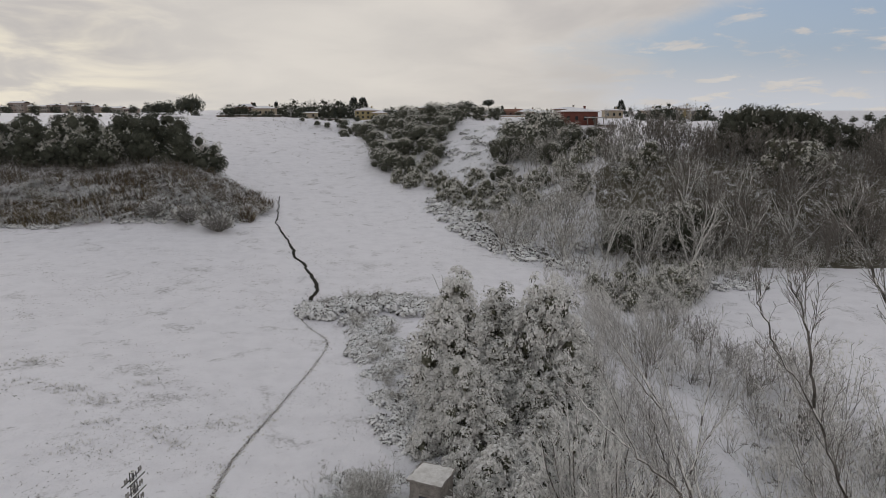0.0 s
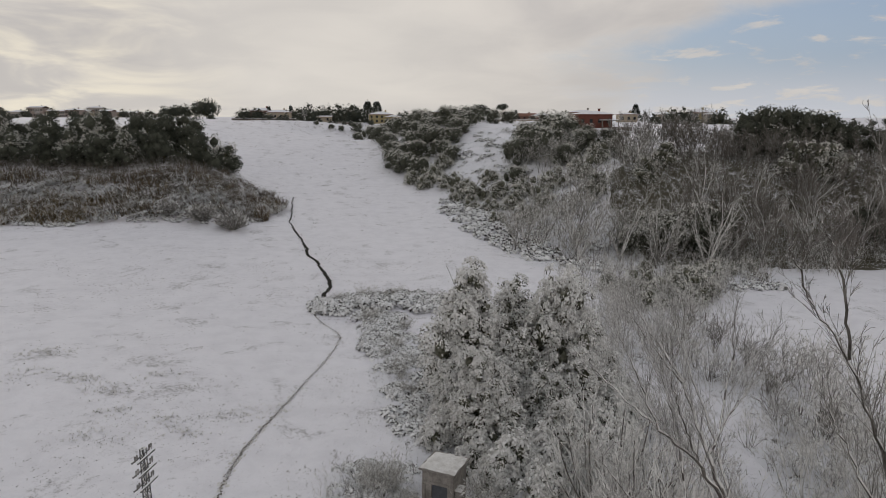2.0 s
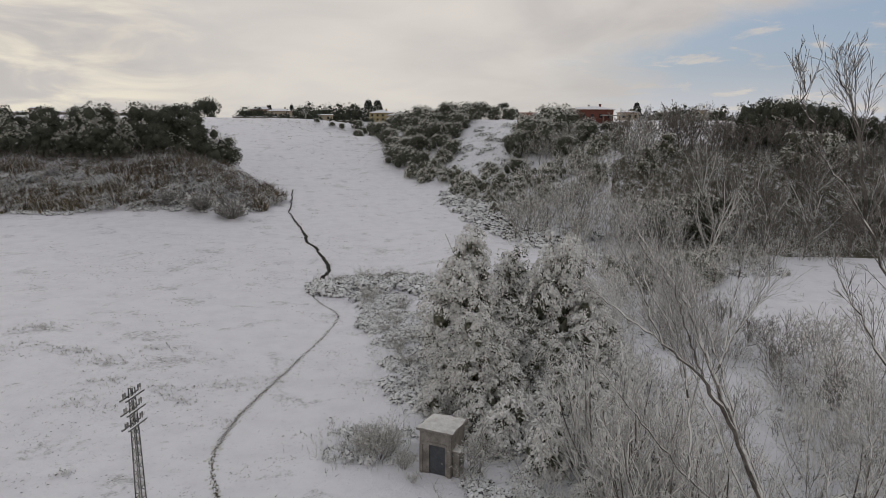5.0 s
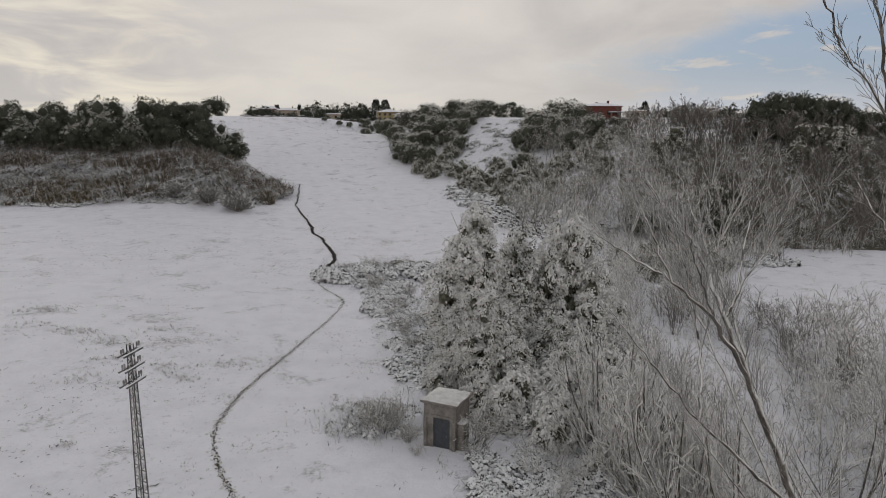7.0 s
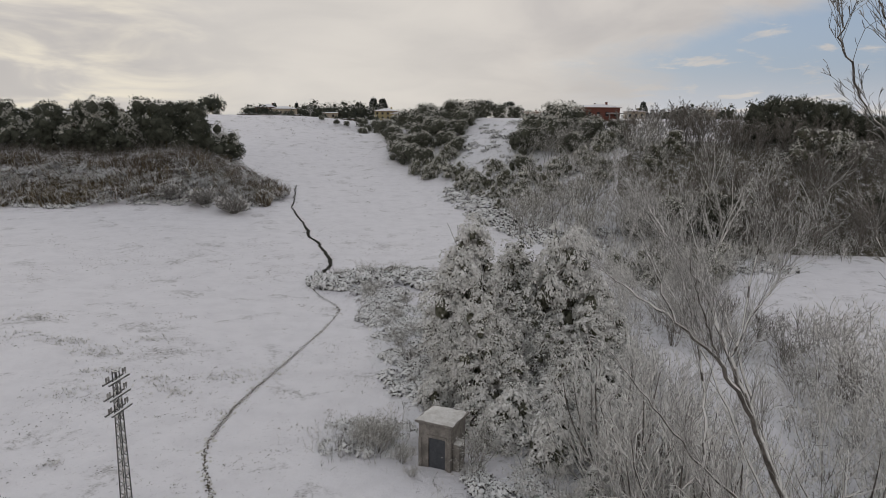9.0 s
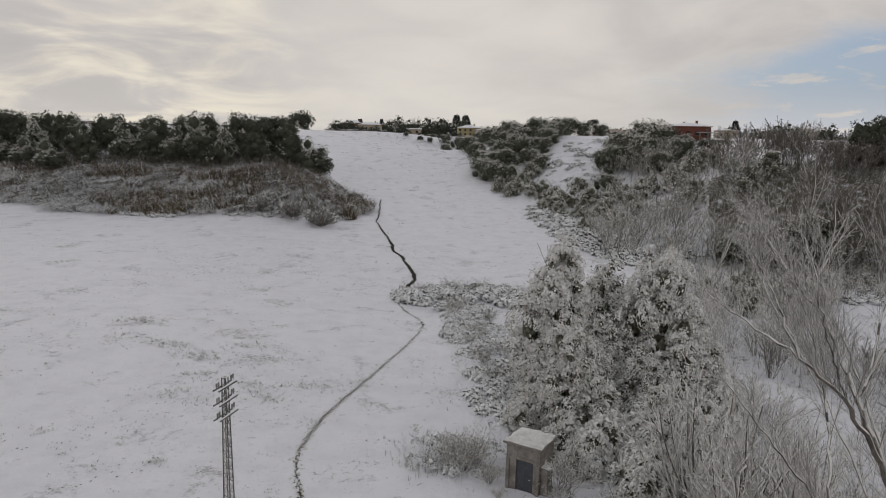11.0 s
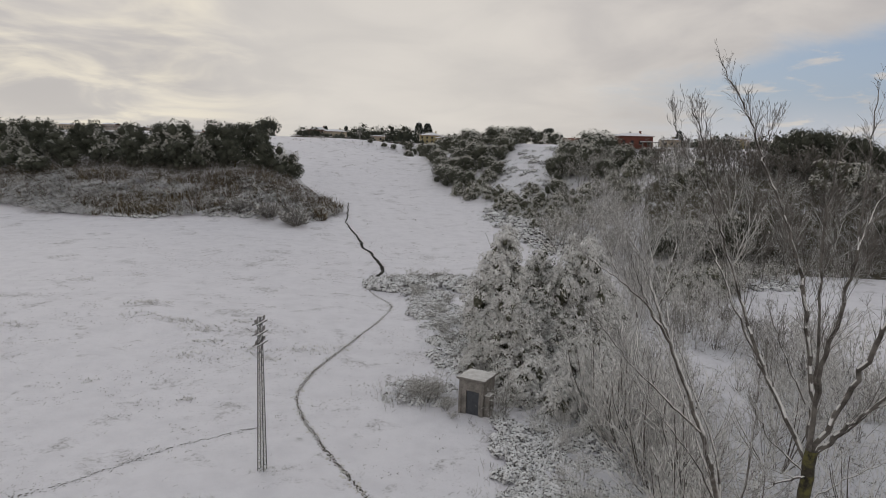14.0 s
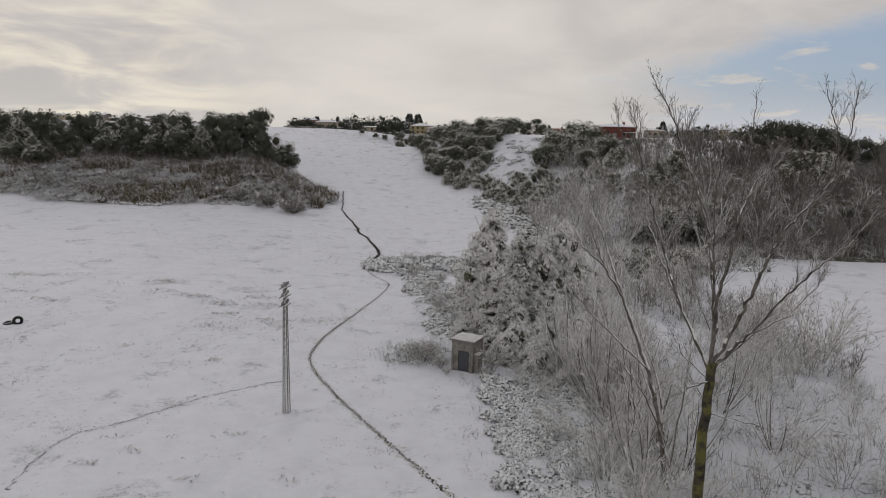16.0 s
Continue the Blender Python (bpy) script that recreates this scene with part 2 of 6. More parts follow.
M_THATCH = floor_cover("reed_thatch", (0.045, 0.038, 0.028), (0.16, 0.135, 0.10), 0.62)
M_LITTER = floor_cover("woodland_litter", (0.045, 0.041, 0.029), (0.15, 0.136, 0.098), 0.29)
M_TANGLE = floor_cover("bramble_tangle", (0.035, 0.032, 0.027), (0.14, 0.13, 0.105), 0.84, 0.8)
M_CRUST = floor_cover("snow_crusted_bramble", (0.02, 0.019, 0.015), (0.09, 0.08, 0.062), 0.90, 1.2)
M_CONCRETE = plain("weathered_plaster", (0.145, 0.133, 0.12), (0.31, 0.288, 0.26), 1.3, 0.9, 0.03)
M_STEEL = bark("weathered_steel", (0.06, 0.06, 0.061), (0.18, 0.178, 0.176), 0.0, 0.45, 0.95)
M_DOOR = plain("grey_metal_door", (0.055, 0.06, 0.068), (0.09, 0.095, 0.105), 4.0, 0.55, 0.005)
M_GLASSPOT = bark("insulator_glaze", (0.10, 0.09, 0.085), (0.26, 0.25, 0.24), 0.1, 0.6, 0.9)
M_THINSNOW = plain("thin_old_snow", (0.50, 0.48, 0.45), (0.76, 0.75, 0.73), 1.1, 0.8, 0.04)


# ---- geometry helpers ----
def build(name, verts, faces, mats, index=None, smooth=False):
    """A mesh from arrays of corners and of faces with equally many corners."""
    me = bpy.data.meshes.new(name)
    verts, faces = np.asarray(verts, np.float32), np.asarray(faces, np.int32)
    n, k = faces.shape
    me.vertices.add(len(verts))
    me.vertices.foreach_set("co", verts.ravel())
    me.loops.add(n * k)
    me.loops.foreach_set("vertex_index", faces.ravel())
    me.polygons.add(n)
    me.polygons.foreach_set("loop_start", np.arange(0, n * k, k, dtype=np.int32))
    for m in mats:
        me.materials.append(m)
    if index is not None:
        me.polygons.foreach_set("material_index", np.asarray(index, np.int32))
    if smooth:
        me.polygons.foreach_set("use_smooth", np.ones(n, bool))
    me.update(calc_edges=True)
    return me


def thing(name, label, category, group="", at=(0, 0, 0), turn=0.0, kind=""):
    e = new(name)
    e.matrix_basis = pose(*at, 0, 0, turn)
    return tagged(e, label, category, group, kind)


def part(name, me, parent, label=""):
    """Links a mesh, or a bmesh with its material, under a thing."""
    ob = new(name, me)
    ob.parent = parent
    if label:
        ob["label"] = label
    return ob


def boxes(name, specs, mat, bevel=0.0):
    """One mesh of boxes: centre, size, turn about z in degrees."""
    bm = bmesh.new()
    for (cx, cy, cz), size, rz in specs:
        made = bmesh.ops.create_cube(bm, size=1.0, matrix=pose(cx, cy, cz, 0, 0, rz) @ Matrix.Diagonal((*size, 1)))
        if bevel:
            edges = list({e for v in made["verts"] for e in v.link_edges})
            bmesh.ops.bevel(bm, geom=edges, offset=bevel, segments=1, affect="EDGES")
    me = bpy.data.meshes.new(name)
    bm.to_mesh(me)
    bm.free()
    me.materials.append(mat)
    return me


def lattice(n, seed):
    return np.random.RandomState(seed).rand(n, n)


LATTICES = [lattice(64, 11 + i) for i in range(4)]


def rough(x, y, size, which=0):
    """Smooth value noise, -1 to 1, with cells of the given size."""
    g = LATTICES[which]
    u, v = np.asarray(x, float) / size + 1000.0, np.asarray(y, float) / size + 1000.0
    i, j = np.floor(u).astype(int), np.floor(v).astype(int)
    a, b = u - i, v - j
    a, b = a * a * (3 - 2 * a), b * b * (3 - 2 * b)
    i0, i1, j0, j1 = i % 64, (i + 1) % 64, j % 64, (j + 1) % 64
    return 2 * ((g[i0, j0] * (1 - a) + g[i1, j0] * a) * (1 - b) + (g[i0, j1] * (1 - a) + g[i1, j1] * a) * b) - 1


def sstep(a, b, v):
    t = np.clip((v - a) / (b - a), 0, 1)
    return t * t * (3 - 2 * t)


def form(x, y):
    """The lie of the land: a flat meadow, a snowy slope up to the ridge, a wooded bank on either side."""
    x, y = np.asarray(x, float), np.asarray(y, float)
    z = 0.045 * np.clip(-x - 15, 0, 60) * sstep(20, 80, y) + 0.03 * np.clip(y - 95, 0, 70) * sstep(30, 0, x)
    z = z - 1.2 * sstep(18, 35, x) * sstep(45, 75, y)
    crest = 27.5 - 4.5 * np.exp(-(((x + 32) / 26) ** 2)) + 1.0 * sstep(-60, -200, x)
    up = sstep(200, 340, y)
    z = z * (1 - up) + 3.0 * up + (crest - 3.0) * sstep(150, 345, y)
    z = z - 5.5 * sstep(292, 316, y) * sstep(354, 334, y) * sstep(-92, -58, x) * sstep(2, -22, x)
    d = np.minimum((y - 152) * 0.9, (-46.5 - 0.10 * (y - 155) - 0.35 * np.clip(y - 195, 0, None) - x + 2.2 * rough(x, y, 9, 3)) * 1.25)
    z = z + np.clip(17 + 10 * sstep(178, 260, y) - z, 0, None) * sstep(0, 34, d)
    d = np.minimum(y - 136, (2.76 * (x + 22) + (y - 240)) / 2.94)
    z = z + np.clip(17 + 9.5 * sstep(165, 270, y) - z, 0, None) * sstep(0, 48, d)
    return z


def land(x, y):
    near = sstep(900, 300, np.hypot(x, y))
    far = sstep(150, 300, y)
    return form(x, y) + near * (0.10 * rough(x, y, 5.5, 0) + 0.05 * rough(x, y, 2.1, 1) + (0.25 + 0.35 * far) * rough(x, y, 22, 2))


def spaced(lo, hi, fine, limit_lo, limit_hi, grow=1.14):
    mid = list(np.arange(lo, hi + 1e-6, fine))
    step, a, b = fine, [], []
    v = lo
    while v > limit_lo:
        step *= grow
        v -= step
        a.append(v)
    step, v = fine, hi
    while v < limit_hi:
        step = min(step * grow, 400)
        v += step
        b.append(v)
    return np.array(a[::-1] + mid + b)


# ---- ground ----
def build_ground():
    xs = spaced(-75, 80, 1.3, -4200, 4200)
    ys = spaced(10, 175, 1.3, -4200, 4600, 1.06)
    gx, gy = np.meshgrid(xs, ys)
    v = np.stack([gx, gy, land(gx, gy)], -1).reshape(-1, 3)
    nx, ny = len(xs), len(ys)
    i = (np.arange(ny - 1)[:, None] * nx + np.arange(nx - 1)).ravel()
    me = build("ground", v, np.stack([i, i + 1, i + nx + 1, i + nx], 1), [M_GROUND], smooth=True)
    tagged(new("ground", me), "snow-covered meadow rising to a white hillside", "ground", kind="structure")


build_ground()


def cover(name, label, category, mask, box, step, mat, high):
    """A bumpy layer of low growth over the ground where the mask is above 0, sinking away at its rim."""
    xs, ys = np.arange(box[0], box[1], step), np.arange(box[2], box[3], step)
    gx, gy = np.meshgrid(xs, ys)
    m = np.clip(mask(gx, gy), 0, 1)
    lumps = 0.5 + 0.5 * rough(gx, gy, 2.2, 0) + 0.35 * rough(gx, gy, 1.1, 1)
    z = land(gx, gy) - 0.12 + sstep(0, 0.5, m) * (0.20 + high * np.clip(lumps, 0, 1.4))
    v = np.stack([gx, gy, z], -1).reshape(-1, 3)
    nx, ny = len(xs), len(ys)
    i = (np.arange(ny - 1)[:, None] * nx + np.arange(nx - 1)).ravel()
    f = np.stack([i, i + 1, i + nx + 1, i + nx], 1)
    f = f[(m.ravel()[f] > 0).any(1)]
    used = np.unique(f)
    again = np.zeros(len(v), int)
    again[used] = np.arange(len(used))
    return tagged(new(name, build(name, v[used], again[f], [mat], smooth=True)), label, category, kind="stuff")


# ---- plants: generators ----
def unit(a):
    return a / np.maximum(np.linalg.norm(a, axis=-1, keepdims=True), 1e-9)


def leaf_arrays(rng, p, d, length, wide, flat=None):
    """A folded leaf of two triangles at each point; those bent flat by snow lie with one side up."""
    n = len(p)
    twist = rng.normal(size=(n, 3))
    if flat is not None:
        d = np.where(flat[:, None], unit(d * np.array([1, 1, 0.45])), d)
        twist = np.where(flat[:, None], np.array([0, 0, 1.0]) + 0.35 * twist, twist)
    side = unit(np.cross(d, twist))
    nor = np.cross(side, d)
    L, W = length[:, None], wide[:, None]
    v = np.stack([p, p + 0.45 * L * d + 0.5 * W * side + 0.12 * L * nor, p + L * d, p + 0.45 * L * d - 0.5 * W * side + 0.12 * L * nor], 1)
    i = 4 * np.arange(n)[:, None]
    f = np.concatenate([i + [0, 1, 2], i + [0, 2, 3]], 1).reshape(-1, 3)
    return v.reshape(-1, 3), f


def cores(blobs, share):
    """Leafy mass inside a crown, dark to stand for the shade between its leaves: a lumpy closed form in each lump."""
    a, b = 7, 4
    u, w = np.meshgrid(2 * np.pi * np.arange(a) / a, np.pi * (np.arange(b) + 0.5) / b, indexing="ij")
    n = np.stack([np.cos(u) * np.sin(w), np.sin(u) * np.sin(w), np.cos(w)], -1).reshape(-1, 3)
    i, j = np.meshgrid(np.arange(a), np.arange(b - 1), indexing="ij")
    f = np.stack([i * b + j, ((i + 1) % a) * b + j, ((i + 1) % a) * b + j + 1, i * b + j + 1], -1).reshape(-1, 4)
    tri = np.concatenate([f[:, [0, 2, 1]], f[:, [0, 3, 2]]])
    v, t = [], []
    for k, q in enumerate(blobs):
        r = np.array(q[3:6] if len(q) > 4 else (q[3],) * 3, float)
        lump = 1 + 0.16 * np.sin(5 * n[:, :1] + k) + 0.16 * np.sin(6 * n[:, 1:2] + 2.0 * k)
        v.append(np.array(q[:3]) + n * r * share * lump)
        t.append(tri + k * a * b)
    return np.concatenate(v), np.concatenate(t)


def crown(name, seed, blobs, count, leaf, mats, snow=0.35, droop=0.3, wide=0.5, shell=0.35, odd=0.0, spray=7, reach=2.2, patchy=0.5, core=None, clump=6.0, share=0.66, crease=0.55):
    """Sprays of leaves over the outside of a heap of lumps, with snow on the sprays that lie highest and in patches. mats: leaf, snow and, where odd is over 0, a third kind in patches."""
    rng = np.random.RandomState(seed)
    c = np.array([b[:3] for b in blobs], float)
    r = np.array([b[3:6] if len(b) > 4 else (b[3],) * 3 for b in blobs], float)
    area = (r[:, 0] * r[:, 1] * r[:, 2]) ** (2 / 3)
    want = max(1, count // spray)
    pick = rng.choice(len(blobs), want * 3, p=area / area.sum())
    u = unit(rng.normal(size=(len(pick), 3)))
    lump = 1 + 0.18 * np.sin(5 * u[:, 0] + pick) + 0.18 * np.sin(6 * u[:, 1] + 2.0 * pick) + 0.14 * np.sin(7 * u[:, 2] + 3.0 * pick)
    p = c[pick] + u * r[pick] * (lump * (1 - shell * rng.rand(len(pick)) ** 2))[:, None]
    inside = np.zeros(len(p), bool)
    for k in range(len(blobs)):
        inside |= (((p - c[k]) / r[k]) ** 2).sum(1) < crease
    keep = np.where(~inside & (p[:, 2] > 0.02))[0][:want]
    p, u = p[keep], u[keep]
    out = unit(u * np.array([1, 1, 0.8]) + 0.4 * rng.normal(size=u.shape))
    span = leaf * reach * (0.6 + 0.8 * rng.rand(len(p)))
    patch = rough(p[:, 0] + 1.3 * p[:, 2], p[:, 1] + 0.7 * p[:, 2], max(leaf * clump, 0.9), seed % 4)
    score = patchy * patch + 0.55 * u[:, 2] + 0.14 * rng.normal(size=len(p))
    laden = score > np.quantile(score, 1 - min(snow, 0.96))
    t = rng.rand(len(p), spray)
    q = p[:, None] + out[:, None] * (span[:, None] * t)[..., None] - np.array([0, 0, 1.0]) * (droop * 0.7 * span[:, None] * t ** 2)[..., None]
    q = (q + 0.30 * leaf * rng.normal(size=q.shape)).reshape(-1, 3)
    d = unit((0.8 * out[:, None] + 0.5 * rng.normal(size=(len(p), spray, 3)) - np.array([0, 0, droop]) * (0.3 + t)[..., None]).reshape(-1, 3))
    size = leaf * (0.6 + 0.8 * rng.rand(len(q)))
    chance = np.where(np.repeat(laden, spray), 0.96 - 0.35 * t.ravel(), 0.05 * snow)
    index = (rng.rand(len(q)) < chance).astype(int)
    size = np.where(index == 1, size * 1.12, size)
    v, f = leaf_arrays(rng, q, d, size, size * np.where(index == 1, wide * 1.35, wide), index == 1)
    if odd:
        zone = np.repeat(rough(p[:, 0] + p[:, 2], p[:, 1] - p[:, 2], leaf * 9, (seed + 1) % 4), spray)
        index[(index == 0) & (zone > 1 - 2 * odd)] = 2
    ok = np.repeat(q[:, 2] > 0.0, 2)
    f, index = f[ok], np.repeat(index, 2)[ok]
    if core:
        cv, cf = cores(blobs, share)
        f = np.concatenate([f, cf + len(v)])
        v = np.concatenate([v, cv])
        index = np.concatenate([index, np.full(len(cf), len(mats))])
        mats = [*mats, core]
    return build(name, v, f, mats, index)


def laden(name, seed, blobs, tufts, size, mats, snow=0.7, droop=0.6, cap=0.5, leaves=10, core=None, share=0.7, crease=0.6, frill=5, lift=0.5, flat=0.0):
    """Bunches of drooping leaves over a heap of lumps, most of them under a small cushion of snow. mats: leaf, snow and a third leaf colour that comes in patches."""
    rng = np.random.RandomState(seed)
    c = np.array([b[:3] for b in blobs], float)
    r = np.array([b[3:6] if len(b) > 4 else (b[3],) * 3 for b in blobs], float)
    area = (r[:, 0] * r[:, 1] * r[:, 2]) ** (2 / 3)
    pick = rng.choice(len(blobs), tufts * 3, p=area / area.sum())
    u = unit(rng.normal(size=(len(pick), 3)) + np.array([0, 0, flat]))
    p = c[pick] + u * r[pick] * (0.9 + 0.2 * rng.rand(len(pick)))[:, None]
    inside = np.zeros(len(p), bool)
    for k in range(len(blobs)):
        inside |= (((p - c[k]) / r[k]) ** 2).sum(1) < crease
    keep = np.where(~inside & (p[:, 2] > 0.05))[0][:tufts]
    p, u = p[keep], u[keep]
    n = len(p)
    big = size * (0.65 + 0.7 * rng.rand(n))
    score = 0.5 * u[:, 2] + 0.45 * rough(p[:, 0] + 1.3 * p[:, 2], p[:, 1] + 0.7 * p[:, 2], size * 4, seed % 4) + 0.25 * rng.normal(size=n)
    white = score > np.quantile(score, 1 - min(snow, 0.97))
    # leaves hang outwards and down from the heart of the bunch
    out = u * np.array([1, 1, 0.5]) - np.array([0, 0, droop])
    d = unit(out[:, None] + 0.75 * rng.normal(size=(n, leaves, 3))).reshape(-1, 3)
    q = np.repeat(p, leaves, 0) + 0.22 * np.repeat(big, leaves)[:, None] * rng.normal(size=(n * leaves, 3))
    length = np.repeat(big, leaves) * (0.45 + 0.5 * rng.rand(n * leaves))
    v0, f0 = leaf_arrays(rng, q, d, length, length * 0.42)
    i0 = np.zeros(n * leaves, int)
    # a lumpy cushion on each laden bunch, with snowy leaves drooping round it
    w = np.where(white)[0]
    m, k = len(w), 7
    rad = big[w] * cap * (0.6 + 0.8 * rng.rand(m))
    top = p[w] + u[w] * (0.25 * big[w])[:, None]
    up = unit(u[w] * 0.75 + np.array([0, 0, lift]) + 0.2 * rng.normal(size=(m, 3)))
    s1 = unit(np.cross(up, rng.normal(size=(m, 3))))
    s2 = np.cross(up, s1)
    ang = 2 * np.pi * np.arange(k) / k
    ring = np.cos(ang)[None, :, None] * s1[:, None] + np.sin(ang)[None, :, None] * s2[:, None]
    inner = top[:, None] + ring * (0.62 * rad[:, None] * (0.8 + 0.4 * rng.rand(m, k)))[..., None] + up[:, None] * (0.30 * rad)[:, None, None]
    outer = top[:, None] + ring * (rad[:, None] * (0.5 + 1.1 * rng.rand(m, k)))[..., None] - up[:, None] * (0.25 * rad[:, None] * rng.rand(m, k) + 0.05 * rad[:, None])[..., None]
    v1 = np.concatenate([(top + up * (0.45 * rad)[:, None])[:, None], inner, outer], 1).reshape(-1, 3)
    j = np.arange(k)
    j1 = (j + 1) % k
    one = np.concatenate([np.stack([0 * j, 1 + j, 1 + j1], 1), np.stack([1 + j, 1 + k + j, 1 + k + j1], 1), np.stack([1 + j, 1 + k + j1, 1 + j1], 1)])
    f1 = (np.arange(m)[:, None, None] * (1 + 2 * k) + one[None]).reshape(-1, 3)
    fall = u[w][:, None] * np.array([1, 1, 0.4]) - np.array([0, 0, 0.6 * droop])
    dd = unit(fall + 0.8 * rng.normal(size=(m, frill, 3))).reshape(-1, 3)
    qq = np.repeat(top, frill, 0) + 0.5 * np.repeat(rad, frill)[:, None] * dd
    ll = np.repeat(big[w], frill) * (0.35 + 0.4 * rng.rand(m * frill))
    v2, f2 = leaf_arrays(rng, qq, dd, ll, ll * 0.5, np.ones(m * frill, bool))
    v = np.concatenate([v0, v1, v2])
    f = np.concatenate([f0, f1 + len(v0), f2 + len(v0) + len(v1)])
    index = np.concatenate([np.repeat(i0, 2), np.ones(len(f1) + len(f2), int)])
    smooth = np.concatenate([np.zeros(len(f0), bool), np.ones(len(f1), bool), np.zeros(len(f2), bool)])
    if core:
        cv, cf = cores(blobs, share)
        f = np.concatenate([f, cf + len(v)])
        v = np.concatenate([v, cv])
        index = np.concatenate([index, np.full(len(cf), len(mats))])
        smooth = np.concatenate([smooth, np.ones(len(cf), bool)])
        mats = [*mats, core]
    me = build(name, v, f, mats, index)
    me.polygons.foreach_set("use_smooth", smooth)
    return me


def bunches(name, seed, blobs, count, size, leaf, mats, snow=0.5, droop=0.5, each=24, odd=0.0, core=None, share=0.55, crease=0.62):
    """A crown of hanging bunches: every bunch is a lump covered with small leaves, those on its upper side white with snow. mats: leaf, snow and a third leaf colour that comes in patches."""
    rng = np.random.RandomState(seed)
    c = np.array([b[:3] for b in blobs], float)
    r = np.array([b[3:6] if len(b) > 4 else (b[3],) * 3 for b in blobs], float)
    area = (r[:, 0] * r[:, 1] * r[:, 2]) ** (2 / 3)
    pick = rng.choice(len(blobs), count * 3, p=area / area.sum())
    u = unit(rng.normal(size=(len(pick), 3)))
    p = c[pick] + u * r[pick] * (0.78 + 0.42 * rng.rand(len(pick)))[:, None]
    inside = np.zeros(len(p), bool)
    for k in range(len(blobs)):
        inside |= (((p - c[k]) / r[k]) ** 2).sum(1) < crease
    keep = np.where(~inside & (p[:, 2] > 0.1))[0][:count]
    p, u = p[keep], u[keep]
    n = len(p)
    big = size * (0.55 + 0.9 * rng.rand(n) ** 1.5)
    axis = unit(u * np.array([1, 1, 0.35]) - np.array([0, 0, droop]) + 0.25 * rng.normal(size=(n, 3)))
    w = unit(rng.normal(size=(n, each, 3)) + 0.5 * u[:, None] + np.array([0, 0, 0.35]))
    stretch = (w * axis[:, None]).sum(-1, keepdims=True)
    q = p[:, None] + big[:, None, None] * (w + 0.7 * stretch * axis[:, None]) * (0.85 + 0.3 * rng.rand(n, each, 1))
    # leaves lie along the lump and point down its side
    down = axis[:, None] * 0.9 - np.array([0, 0, 0.25]) + 0.55 * rng.normal(size=(n, each, 3))
    d = unit(down - (down * w).sum(-1, keepdims=True) * w * 0.8)
    side = unit(np.cross(d, w + 0.3 * rng.normal(size=w.shape)))
    length = leaf * (0.6 + 0.8 * rng.rand(n, each, 1))
    lit = 0.55 * w[..., 2] + 0.25 * (w * u[:, None]).sum(-1) + 0.30 * rough(p[:, 0] + 1.3 * p[:, 2], p[:, 1] + 0.7 * p[:, 2], size * 4, seed % 4)[:, None] + 0.13 * rng.normal(size=(n, each)) + 0.2 * rng.normal(size=(n, 1))
    white = lit > np.quantile(lit, 1 - snow)
    wide = length * np.where(white, 0.62, 0.45)[..., None]
    bow = w * 0.12 * length
    v = np.stack([q - 0.35 * length * d, q + 0.5 * wide * side + bow, q + 0.65 * length * d, q - 0.5 * wide * side + bow], 2).reshape(-1, 3)
    i = 4 * np.arange(n * each)[:, None]
    f = np.concatenate([i + [0, 1, 2], i + [0, 2, 3]], 1).reshape(-1, 3)
    index = white.astype(int)
    if odd:
        index[(~white) & (rough(p[:, 0] + p[:, 2], p[:, 1] - p[:, 2], size * 5, (seed + 1) % 4) > 1 - 2 * odd)[:, None]] = 2
    index = np.repeat(index.ravel(), 2)
    if core:
        cv, cf = cores(blobs, share)
        f = np.concatenate([f, cf + len(v)])
        v = np.concatenate([v, cv])
        index = np.concatenate([index, np.full(len(cf), len(mats))])
        mats = [*mats, core]
    return build(name, v, f, mats, index)


def grow(rng, out, p, d, length, radius, level, spec):
    """A branch as a run of pieces, with its side branches."""
    last = level >= spec["levels"]
    n = max(2, int(length / spec["step"][min(level, len(spec["step"]) - 1)]))
    step = length / n
    kids = 0 if last else spec["kids"][min(level, len(spec["kids"]) - 1)]
    marks = sorted(spec.get("bare", (0.3,) * 6)[min(level, 5)] + (1 - spec.get("bare", (0.3,) * 6)[min(level, 5)]) * rng.random() for _ in range(kids))
    wander, lift = spec["wander"], spec["lift"]
    m, r = 0, radius
    for i in range(n):
        d = Vector((d.x + rng.gauss(0, wander), d.y + rng.gauss(0, wander), d.z + rng.gauss(0, wander) + lift * step * 0.1)).normalized()
        q = p + d * step
        r1 = max(radius * (1 - 0.72 * (i + 1) / n), spec["thin"])
        out.append((p, q, r, r1, level))
        while m < len(marks) and marks[m] * n <= i + 1:
            t = marks[m]
            side = d.cross(Vector((rng.gauss(0, 1), rng.gauss(0, 1), rng.gauss(0, 1)))).normalized()
            a = radians(spec["angle"] * rng.uniform(0.6, 1.3))
            nd = (d * math.cos(a) + side * math.sin(a)).normalized()
            grow(rng, out, q.copy(), nd, length * spec["ratio"] * rng.uniform(0.65, 1.2) * (1.15 - 0.6 * t), max(r1 * 0.62, spec["thin"]), level + 1, spec)
            m += 1
        p, r = q, r1


